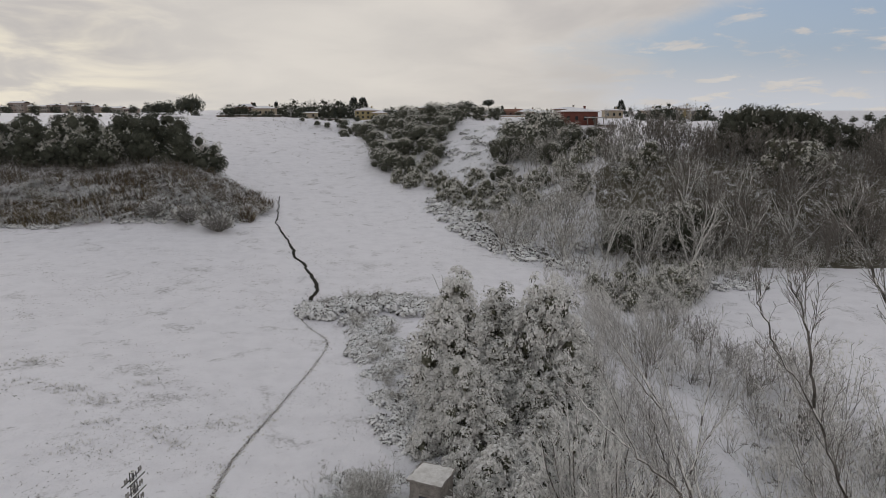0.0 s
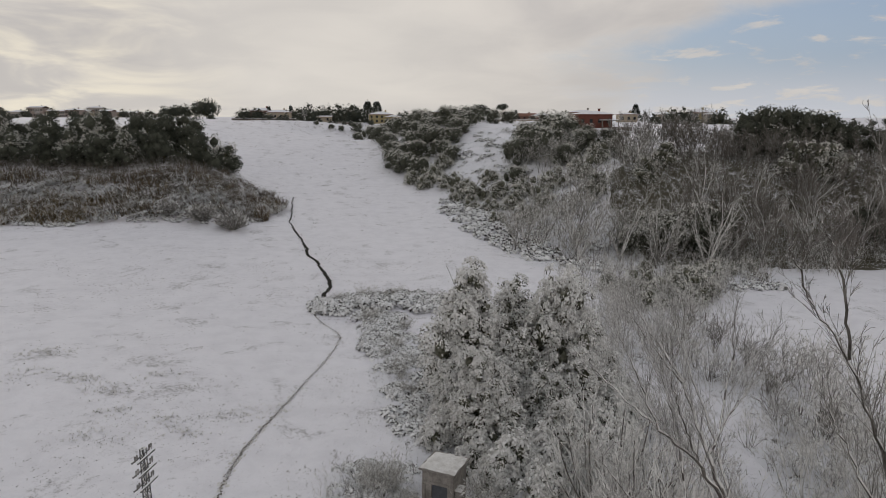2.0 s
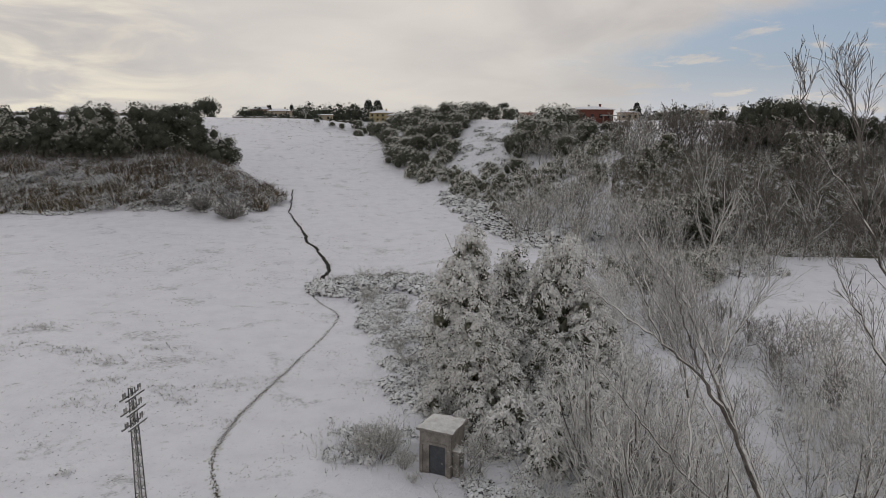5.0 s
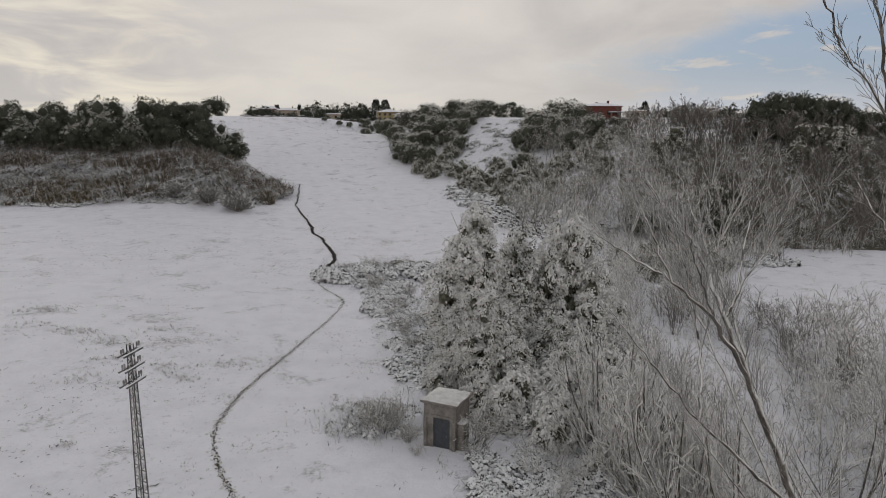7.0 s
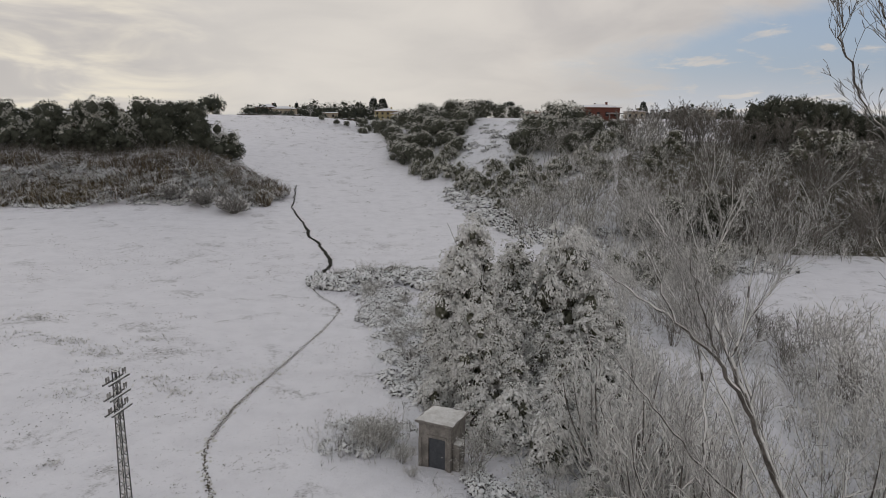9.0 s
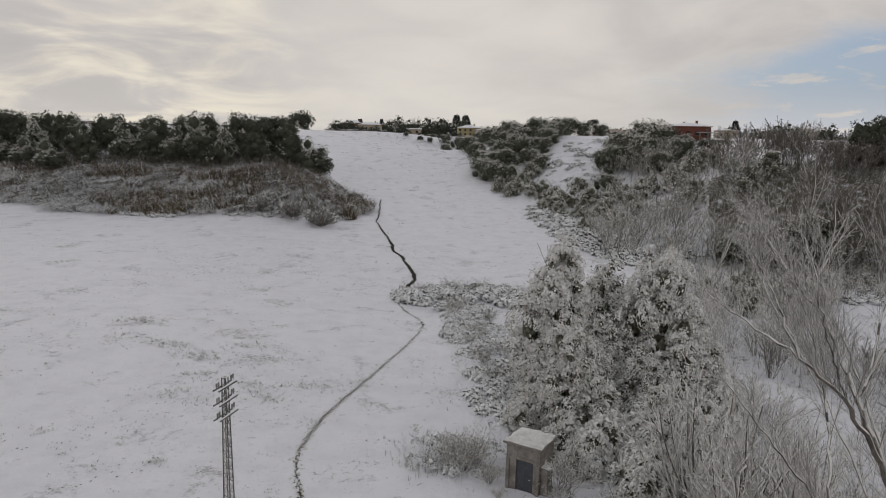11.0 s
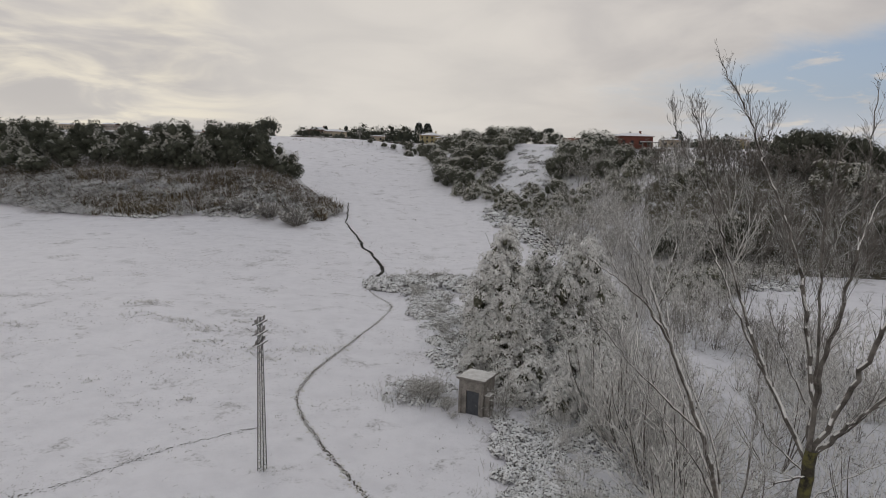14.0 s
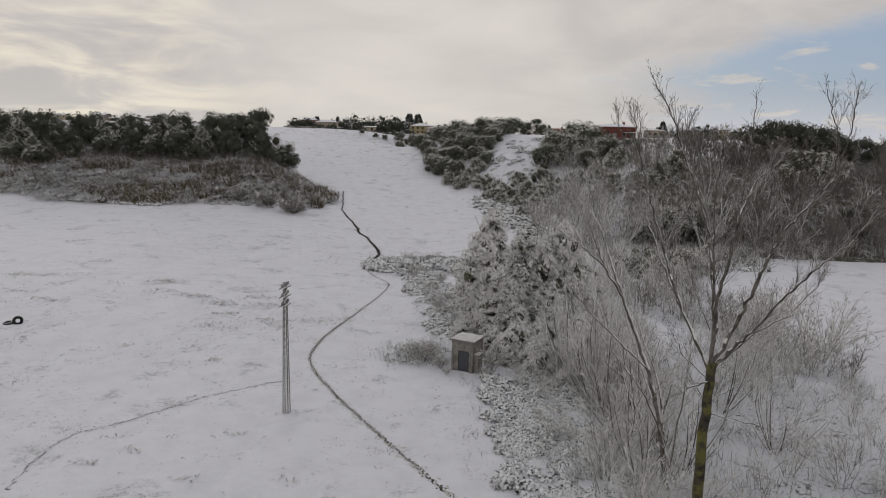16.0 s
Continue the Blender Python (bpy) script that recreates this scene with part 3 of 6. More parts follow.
def tubes(name, pieces, mats, sides):
    """Tubes for all pieces, as one smooth mesh."""
    a = np.array([q[0] for q in pieces], float)
    b = np.array([q[1] for q in pieces], float)
    ra, rb = np.array([q[2] for q in pieces]), np.array([q[3] for q in pieces])
    d = unit(b - a)
    ref = np.where(np.abs(d[:, 2:3]) < 0.9, np.array([[0, 0, 1.0]]), np.array([[1.0, 0, 0]]))
    s = unit(np.cross(d, ref))
    t = np.cross(d, s)
    b = b + d * (rb * 0.5)[:, None]
    ang = 2 * np.pi * np.arange(sides) / sides
    ring = np.cos(ang)[None, :, None] * s[:, None] + np.sin(ang)[None, :, None] * t[:, None]
    v = np.concatenate([a[:, None] + ring * ra[:, None, None], b[:, None] + ring * rb[:, None, None]], 1)
    base = 2 * sides * np.arange(len(pieces))[:, None]
    k = np.arange(sides)
    f = np.stack([k, (k + 1) % sides, sides + (k + 1) % sides, sides + k], 1)
    f = (base[:, None] + f[None]).reshape(-1, 4)
    return build(name, v.reshape(-1, 3), f, mats, smooth=True)


def ribbons(name, pieces, mats, slim=2.0):
    """The finest twigs, each piece a narrow strip tapering to its end, turned at random about its length."""
    a = np.array([q[0] for q in pieces], float)
    b = np.array([q[1] for q in pieces], float)
    ra, rb = np.array([q[2] for q in pieces]) * slim / 2, np.array([q[3] for q in pieces]) * slim / 2
    rng = np.random.RandomState(len(pieces))
    s = unit(np.cross(b - a, rng.normal(size=a.shape)))
    v = np.stack([a - s * ra[:, None], a + s * ra[:, None], b + s * rb[:, None], b - s * rb[:, None]], 1)
    return build(name, v.reshape(-1, 3), np.arange(4 * len(a)).reshape(-1, 4), mats)


def bare_tree(name, label, group, seed, spec, starts, m_limb, m_twig, at=(0, 0, 0), m_trunk=None, category="tree", far=False):
    """starts: point, direction, length, radius and level of each first branch. Stems are parts; the branchwork is too fine to pick apart."""
    rng = random.Random(seed)
    e = thing(name, label, category, group, at)
    mid, fine = [], []
    for p, d, length, radius, level in starts:
        out = []
        grow(rng, out, Vector(p), Vector(d).normalized(), length, radius, level, spec)
        stem = [q for q in out if q[4] == 0]
        if stem:
            part("stem", tubes("stem", stem, [m_trunk or m_limb], 6), e)
        mid += [q for q in out if q[4] == 1]
        fine += [q for q in out if q[4] >= 2]
    if mid:
        part("branchwork", tubes("branchwork", mid, [m_limb], 4), e)["kind"] = "stuff"
    if fine:
        part("twigwork", ribbons("twigwork", fine, [m_twig], 2.4) if far else tubes("twigwork", fine, [m_twig], 3), e)["kind"] = "stuff"
    return e


def brush(name, label, category, xy, tall, mats, weights, seed, twigs=5, width=0.03, spread=0.55, tip=0.5):
    """A tangle of thin bent stems with side twigs, standing on the ground at the given places."""
    rng = np.random.RandomState(seed)
    xy, tall = np.asarray(xy, float), np.asarray(tall, float)
    n = len(xy)
    base = np.stack([xy[:, 0], xy[:, 1], land(xy[:, 0], xy[:, 1]) - 0.05], 1)
    az, lean = rng.rand(n) * 6.283, spread * np.abs(rng.normal(size=n))
    d = unit(np.stack([np.cos(az) * lean, np.sin(az) * lean, np.ones(n)], 1))
    bend = unit(rng.normal(size=(n, 3)) + np.array([0, 0, 0.4]))
    at = lambda t: base + d * (tall * t)[:, None] + bend * (0.22 * tall * t ** 2)[:, None]
    runs = []
    cuts = (0.0, 0.4, 0.72, 1.0)
    for k in range(3):
        runs.append((at(np.full(n, cuts[k])), at(np.full(n, cuts[k + 1])), width * (1 - 0.28 * k) * np.ones(n), width * (1 - 0.28 * (k + 1)) * np.ones(n)))
    for k in range(twigs):
        t = 0.25 + 0.7 * rng.rand(n)
        p = at(t)
        w = unit(0.9 * d + 0.75 * rng.normal(size=(n, 3)) + np.array([0, 0, 0.25]))
        L = tall * tip * (0.35 + 0.65 * rng.rand(n)) * (1.1 - 0.6 * t)
        q = p + w * (0.55 * L)[:, None]
        w2 = unit(w + 0.4 * rng.normal(size=(n, 3)) + np.array([0, 0, 0.25]))
        runs.append((p, q, width * 0.6 * np.ones(n), width * 0.45 * np.ones(n)))
        runs.append((q, q + w2 * (0.45 * L)[:, None], width * 0.45 * np.ones(n), width * 0.25 * np.ones(n)))
    a, b = np.concatenate([r[0] for r in runs]), np.concatenate([r[1] for r in runs])
    wa, wb = np.concatenate([r[2] for r in runs])[:, None], np.concatenate([r[3] for r in runs])[:, None]
    s = unit(np.cross(b - a, rng.normal(size=a.shape)))
    v = np.stack([a - s * wa / 2, a + s * wa / 2, b + s * wb / 2, b - s * wb / 2], 1)
    index = np.tile(rng.choice(len(mats), n, p=weights), len(runs))
    return tagged(new(name, build(name, v.reshape(-1, 3), np.arange(4 * len(a)).reshape(-1, 4), mats, index)), label, category, kind="stuff")


def scatter(proto, spots):
    """The prototype stands on the first spot and copies on the others. Spots: x, y, scale, turn and, if given, a stretch upwards."""
    for n, (x, y, s, turn, *tall) in enumerate(spots):
        m = pose(x, y, float(land(x, y)) - 0.05, 0, 0, turn) @ Matrix.Diagonal((s, s, s * (tall[0] if tall else 1.0), 1))
        if n == 0:
            first = m
        else:
            copy_thing(proto, m)
    if spots:
        proto.matrix_basis = first


# ---- trampled trail, ditch and stray tracks ----
def along(points, step):
    """Points at even steps on a smooth line through the given ones."""
    pts = [Vector((*p, 0)) for p in points]
    out = []
    for i in range(len(pts) - 1):
        a, b, c, d = pts[max(i - 1, 0)], pts[i], pts[i + 1], pts[min(i + 2, len(pts) - 1)]
        n = max(1, int((c - b).length / step))
        for k in range(n):
            t = k / n
            out.append(0.5 * ((2 * b) + (c - a) * t + (2 * a - 5 * b + 4 * c - d) * t * t + (3 * b - a - 3 * c + d) * t ** 3))
    return out


def clods(name, label, category, spots, mats, seed):
    """Flat irregular lumps on the ground. Spots: x, y, size, share of length along and angle."""
    rng = np.random.RandomState(seed)
    verts, faces, index = [], [], []
    for x, y, s, longer, a in spots:
        k, base = 7, len(verts)
        z = float(land(x, y))
        verts.append((x, y, z + 0.05 + 0.10 * s))
        for j in range(k):
            b = 2 * math.pi * j / k
            r = s * (0.6 + 0.7 * rng.rand())
            u, w = r * math.cos(b) * longer, r * math.sin(b)
            px, py = x + u * math.cos(a) - w * math.sin(a), y + u * math.sin(a) + w * math.cos(a)
            verts.append((px, py, float(land(px, py)) + 0.015))
        which = int(rng.rand() < 0.3) if len(mats) > 1 else 0
        for j in range(k):
            faces.append((base, base + 1 + j, base + 1 + (j + 1) % k))
            index.append(which)
    return tagged(new(name, build(name, verts, faces, mats, index)), label, category, kind="stuff")


def trail_spots(points, step, width, size, gap, seed):
    rng = random.Random(seed)
    line, spots = along(points, step), []
    for p, q in zip(line, line[1:]):
        if rng.random() < gap + 0.35 * sstep(58, 75, p.y) * (p.y < 100):
            continue
        a = math.atan2(q.y - p.y, q.x - p.x)
        o = rng.gauss(0, width)
        spots.append((p.x - o * math.sin(a), p.y + o * math.cos(a), size * rng.uniform(0.4, 1.5), 1.4, a + rng.gauss(0, 0.6)))
    return spots


TRAIL = [(4.5, 15.0), (0.0, 20.5), (-2.8, 24.0), (-6.0, 28.5), (-9.2, 33.0), (-13.1, 38.8), (-16.6, 45.0), (-18.1, 49.5), (-18.2, 55.5), (-17.4, 62.0), (-16.2, 69.5),
         (-15.0, 78.0), (-14.3, 86.0), (-15.3, 90.0), (-18.3, 94.6), (-20.1, 98.5)]
clods("footpath", "trodden footpath, dark earth and grass showing through snow", "path", trail_spots(TRAIL, 0.042, 0.12, 0.056, 0.12, 3), [M_MUD, M_GRASS], 5)
clods("trodden_snow", "greyish snow pressed flat along the footpath", "snow", trail_spots(TRAIL, 0.16, 0.30, 0.12, 0.25, 4), [M_THINSNOW], 7)
DITCH = [(-19.9, 105.0), (-20.0, 113.5), (-22.0, 120.9), (-25.0, 128.5), (-28.9, 137.0), (-33.3, 151.0), (-38.0, 163.5), (-40.3, 174.0), (-42.5, 184.0), (-45.0, 197.0)]


def build_ditch():
    rng = random.Random(8)
    line = along(DITCH, 0.5)
    verts, faces = [], []
    for i, p in enumerate(line):
        q = line[min(i + 1, len(line) - 1)] if i + 1 < len(line) else p + (p - line[i - 1])
        a = math.atan2(q.y - p.y, q.x - p.x)
        far = i / len(line)
        w = (0.27 - 0.15 * sstep(0.2, 0.85, far)) * (0.8 + 0.45 * float(rough(p.y, 3.0, 3.4, 1))) + 0.12 * rng.random()
        o = 0.35 * float(rough(p.y, 9.0, 4.5, 2)) + 0.30 * float(rough(p.y, 5.0, 1.1, 3))
        for e, lift in ((-1.0, 0.02), (-0.55, 0.10), (0.1, 0.06), (0.6, 0.11), (1.0, 0.02)):
            x, y = p.x - (o + e * w) * math.sin(a), p.y + (o + e * w) * math.cos(a)
            verts.append((x, y, float(land(x, y)) + lift + 0.05))
    for i in range(len(line) - 1):
        for k in range(4):
            b = 5 * i + k
            faces.append((b, b + 1, b + 6, b + 5))
    tagged(new("ditch", build("ditch", verts, faces, [M_WET])), "dark wet ditch cutting through the snowy meadow", "ditch", kind="structure")


build_ditch()
clods("ditch_mud", "patches of dark wet earth beside the ditch", "earth", [(x + 0.45 * math.sin(7.3 * k), y + 0.8 * math.cos(5.1 * k), 0.07 + 0.16 * math.sin(3 * k) ** 4, 1.3, 2.4 * k)
      for x, y in ((-21.1, 110.1), (-21.3, 107.9), (-21.6, 112.5), (-20.7, 109.0)) for k in range(6)], [M_WET, M_GRASS], 12)
clods("ditch_grass", "tufts of dead grass and soil along the ditch banks", "grass", trail_spots(DITCH, 0.4, 0.38, 0.09, 0.35, 9), [M_GRASS, M_MUD], 13)
STRAY = [[(-31.5, 18.0), (-32.5, 23.0), (-32.0, 26.5), (-29.9, 28.8), (-26.8, 32.7), (-23.3, 37.4), (-18.8, 41.0)],
         [(-44.0, 42.0), (-38.0, 46.0), (-33.0, 51.0), (-31.0, 57.0)], [(-33.0, 41.0), (-28.0, 44.5), (-22.0, 46.0)], [(-60.0, 78.0), (-50.0, 72.0), (-43.0, 66.0)],
         [(-72.0, 120.0), (-52.0, 100.0), (-33.0, 88.0)], [(-34.0, 67.0), (-26.0, 66.0), (-19.5, 62.0)], [(-23.2, 130.6), (-20.4, 125.9), (-18.3, 118.6)], [(-56.0, 95.5), (-46.0, 95.8), (-37.0, 95.9), (-26.0, 96.5)], [(-39.5, 48.3), (-33.0, 50.5), (-27.9, 45.9)]]
# raised dark lumps: the shade of each print is in their colour
clods("animal_tracks", "lines of small tracks in the snow, their shade given as dark lumps", "tracks",
      [s for n, line in enumerate(STRAY) for s in trail_spots(line, 0.09 if n == 0 else 0.28, 0.12 + 0.12 * (n > 0), 0.054, 0.15 + 0.35 * (n > 0), 20 + n)], [M_PRINT], 6)


def blades(name, label, category, spots, mats, seed, segments=1, weights=None, kind="stuff"):
    """Blades of grass or reed: x, y, height, lean outwards, direction and width."""
    rng = np.random.RandomState(seed)
    s = np.array(spots, float)
    n = len(s)
    base = np.stack([s[:, 0], s[:, 1], land(s[:, 0], s[:, 1]) - 0.03], 1)
    h, lean, az, w = s[:, 2], s[:, 3], s[:, 4], s[:, 5]
    out = np.stack([np.cos(az), np.sin(az), 0 * az], 1)
    side = np.stack([-np.sin(az + 0.8), np.cos(az + 0.8), 0 * az], 1)
    rows = []
    for k in range(segments + 1):
        t = k / segments
        c = base + out * (h * lean * t ** 2)[:, None] + np.array([0, 0, 1.0]) * (h * (t - 0.45 * lean * t ** 3))[:, None]
        half = side * (w * (1 - 0.8 * t) * 0.5)[:, None]
        rows += [c - half, c + half]
    v = np.stack(rows, 1)
    k = 2 * (segments + 1)
    i = k * np.arange(n)[:, None, None] + 2 * np.arange(segments)[None, :, None] + np.array([0, 1, 3, 2])
    index = np.repeat(rng.choice(len(mats), n, p=weights), segments)
    return tagged(new(name, build(name, v.reshape(-1, 3), i.reshape(-1, 4), mats, index)), label, category, kind=kind)


def meadow_tufts():
    rng = np.random.RandomState(31)
    spots = []
    for _ in range(95):
        cx, cy = rng.uniform(-68, -1), rng.uniform(18, 120)
        a, long, short = rng.uniform(-0.5, 0.5), rng.uniform(0.8, 2.6), rng.uniform(0.35, 0.9)
        for _ in range(rng.randint(16, 46)):
            o, w = rng.normal(0, long), rng.normal(0, short)
            x, y = cx + o * math.cos(a) - w * math.sin(a), cy + o * math.sin(a) + w * math.cos(a)
            size = rng.uniform(0.10, 0.30)
            for _ in range(rng.randint(2, 6)):
                spots.append((x + rng.normal(0, 0.08), y + rng.normal(0, 0.08), size * rng.uniform(0.4, 0.9), rng.uniform(0.5, 1.7), rng.uniform(0, 6.28), rng.uniform(0.03, 0.08)))
    first = len(spots)
    while len(spots) < first + 14000:
        x, y = rng.uniform(-75, 2), rng.uniform(14, 150)
        dense = float(rough(x, y, 9, 3)) + 0.5 * float(rough(x, y, 3.0, 1))
        if rng.rand() > 0.07 + 1.5 * max(0, dense - 0.3) or (y > 150 + 0.3 * x):
            continue
        size = rng.uniform(0.10, 0.34)
        for _ in range(rng.randint(3, 10)):
            spots.append((x + rng.normal(0, 0.16), y + rng.normal(0, 0.16), size * rng.uniform(0.4, 1.0), rng.uniform(0.4, 1.6), rng.uniform(0, 6.28), rng.uniform(0.025, 0.06)))
    for _ in range(420):
        x, y = rng.uniform(-110, 5), rng.uniform(165, 345)
        if rng.rand() > 0.35 + 0.65 * (y > 270) or x < -48 - 0.38 * (y - 155) and y < 300:
            continue
        for _ in range(12):
            spots.append((x + rng.normal(0, 0.4), y + rng.normal(0, 0.4), rng.uniform(0.2, 0.6), rng.uniform(0.2, 1.0), rng.uniform(0, 6.28), rng.uniform(0.04, 0.1)))
    for _ in range(260):
        x, y = rng.uniform(-105, -10), rng.uniform(328, 362)
        for _ in range(10):
            spots.append((x + rng.normal(0, 0.6), y + rng.normal(0, 0.5), rng.uniform(0.3, 0.8), rng.uniform(0.2, 1.0), rng.uniform(0, 6.28), rng.uniform(0.06, 0.14)))
    frosted = []
    for cx, cy in ((-47.7, 77.5), (-41.0, 70.1), (-35.6, 67.8), (-32.3, 72.2), (-45.8, 70.9), (-32.5, 58.0), (-27.5, 61.3), (-25.0, 59.0), (-21.1, 63.0), (-17.9, 64.8), (-70.1, 73.3), (-58.8, 63.1), (-49.5, 76.9), (-39.9, 69.4),
                   (-35.5, 66.8), (-33.1, 62.7), (-39.5, 48.3), (-27.9, 45.9), (-63.9, 87.5), (-19.7, 20.4), (-12.6, 21.5), (-18.9, 28.4), (-28.1, 22.4), (-51.9, 48.7), (-26.1, 24.5)):
        long = 1.5 if cy > 55 else 0.6
        for _ in range(42 if cy > 55 else 12):
            x, y, size = cx + rng.normal(0, long), cy + rng.normal(0, 0.55 * long), rng.uniform(0.25, 0.6)
            for _ in range(7):
                frosted.append((x + rng.normal(0, 0.1), y + rng.normal(0, 0.1), size * rng.uniform(0.5, 1.0), rng.uniform(0.3, 1.4), rng.uniform(0, 6.28), rng.uniform(0.03, 0.07)))
    blades("frosted_tussocks", "pale frosted tussocks half buried in the meadow snow", "grass", frosted, [M_TWIG, M_FROST, M_LEAFSNOW], 14, 2, [0.34, 0.36, 0.30])
    blades("grass_tufts", "withered grass tufts poking through the snow", "grass", spots, [M_GRASS, M_LEAFSNOW, M_TWIG], 4, 2, [0.60, 0.25, 0.15])


meadow_tufts()


# ---- the hut ----
def build_hut():
    e = thing("hut", "small plastered utility hut with snow on its flat roof", "hut", at=(-0.07, 47.6, -0.1), turn=-24)
    w, d, h, t = 2.55, 2.55, 3.38, 0.22
    door_w, door_h, off = 1.32, 2.4, 0.14
    left = w / 2 + off - door_w / 2
    right = w - left - door_w
    part("front_wall", boxes("front_wall", [((-w / 2 + left / 2, -d / 2 + t / 2, h / 2), (left, t, h), 0), ((w / 2 - right / 2, -d / 2 + t / 2, h / 2), (right, t, h), 0),
                                            ((off, -d / 2 + t / 2, (h + door_h) / 2), (door_w, t, h - door_h), 0)], M_CONCRETE), e)
    for x in (-1, 1):
        part("side_wall", boxes("side_wall", [((x * (w / 2 - t / 2), t / 2, h / 2), (t, d - t, h), 0)], M_CONCRETE, 0.01), e)
    part("back_wall", boxes("back_wall", [((0, d / 2 - t / 2, h / 2), (w - 2 * t - 0.01, t, h), 0)], M_CONCRETE), e)
    for x in (-1, 1):
        part("pilaster", boxes("pilaster", [((x * (w / 2 - 0.13), -d / 2 - 0.05, 1.15), (0.26, 0.10, 2.3), 0)], M_CONCRETE, 0.015), e)
    door = part("door", boxes("door", [((off, -d / 2 + 0.13, door_h / 2), (door_w - 0.03, 0.06, door_h - 0.02), 0)], M_DOOR, 0.008), e, "dull grey metal door")
    part("door_handle", boxes("door_handle", [((off + 0.38, -d / 2 + 0.06, 1.02), (0.14, 0.05, 0.03), 0)], M_STEEL, 0.006), door)
    part("lintel", boxes("lintel", [((off, -d / 2 - 0.03, door_h + 0.10), (door_w + 0.24, 0.06, 0.2), 0)], M_CONCRETE, 0.01), e)
    part("cornice", boxes("cornice", [((0, 0, h + 0.04), (w + 0.22, d + 0.22, 0.08), 0)], M_CONCRETE, 0.015), e)
    part("roof_slab", boxes("roof_slab", [((0, 0, h + 0.17), (w + 0.44, d + 0.44, 0.16), 0)], M_CONCRETE, 0.02), e)
    part("side_cabinet", boxes("side_cabinet", [((w / 2 + 0.27, -0.55, 1.0), (0.50, 0.95, 2.0), 0), ((w / 2 + 0.27, -0.55, 2.05), (0.60, 1.05, 0.10), 0)], M_CONCRETE, 0.02), e)
    part("side_cabinet_snow", boxes("side_cabinet_snow", [((w / 2 + 0.27, -0.55, 2.13), (0.56, 1.0, 0.08), 0)], M_THINSNOW, 0.03), e)
    n = 14
    u = np.linspace(-1, 1, n)
    gx, gy = np.meshgrid(u, u)
    edge = np.maximum(np.abs(gx), np.abs(gy))
    top = h + 0.245 + 0.07 * (1 - edge ** 8) + 0.035 * rough(gx * 2, gy * 2, 0.6, 1)
    v = np.stack([gx * (w + 0.38) / 2, gy * (d + 0.38) / 2, top], -1).reshape(-1, 3)
    i = (np.arange(n - 1)[:, None] * n + np.arange(n - 1)).ravel()
    part("roof_snow", build("roof_snow", v, np.stack([i, i + 1, i + n + 1, i + n], 1), [M_THINSNOW], smooth=True), e, "thin uneven layer of old snow")


build_hut()


# ---- the lattice pole ----
def build_pole():
    e = thing("utility_pole", "tapered lattice utility pole with three short crossarms", "pole", at=(-16.1, 33.2, 0.0), turn=-7)
    H, b0, b1 = 12.2, 0.25, 0.11
    half = lambda z: b0 + (b1 - b0) * z / H
    corner = lambda sx, sy, z: Vector((sx * half(z), sy * half(z), z))
    for sx in (-1, 1):
        for sy in (-1, 1):
            part("leg", tubes("leg", [(corner(sx, sy, -0.15), corner(sx, sy, H), 0.042, 0.036, 0)], [M_STEEL], 4), e)
    levels = [0.0]
    while levels[-1] < H - 0.5:
        levels.append(levels[-1] + max(0.32, 1.5 * half(levels[-1])))
    for n, (z0, z1) in enumerate(zip(levels, levels[1:])):
        for f, (a, b) in enumerate((((-1, -1), (1, -1)), ((1, -1), (1, 1)), ((1, 1), (-1, 1)), ((-1, 1), (-1, -1)))):
            if n % 2:
                a, b = b, a
            part("brace", tubes("brace", [(corner(*a, z0), corner(*b, z1), 0.036, 0.036, 0)], [M_STEEL], 4), e)
    cap = [(corner(-1, -1, H), corner(1, -1, H), 0.04, 0.04, 0), (corner(1, -1, H), corner(1, 1, H), 0.04, 0.04, 0), (corner(1, 1, H), corner(-1, 1, H), 0.04, 0.04, 0), (corner(-1, 1, H), corner(-1, -1, H), 0.04, 0.04, 0)]
    part("head_frame", tubes("head_frame", cap, [M_STEEL], 4), e)
    for z in (11.75, 10.95, 10.15):
        arm = part("crossarm", boxes("crossarm", [((s * (half(z) + 0.05), 0, z), (0.07, 1.65, 0.10), 0) for s in (-1, 1)], M_STEEL, 0.01), e)
        for y in (-0.76, -0.58, 0.58, 0.76):
            rings = [((0, y, z + 0.05), (0, y, z + 0.20), 0.02, 0.02, 0)]
            rings += [((0, y, z + 0.17 + 0.07 * k), (0, y, z + 0.215 + 0.07 * k), 0.055, 0.04, 0) for k in range(3)]
            part("insulator", tubes("insulator", [(Vector(a), Vector(b), r, s, q) for a, b, r, s, q in rings], [M_GLASSPOT], 8), arm)
        part("arm_snow", boxes("arm_snow", [((s * (half(z) + 0.05), 0, z + 0.068), (0.06, 1.6, 0.035), 0) for s in (-1, 1)], M_SNOW, 0.012), arm)


build_pole()


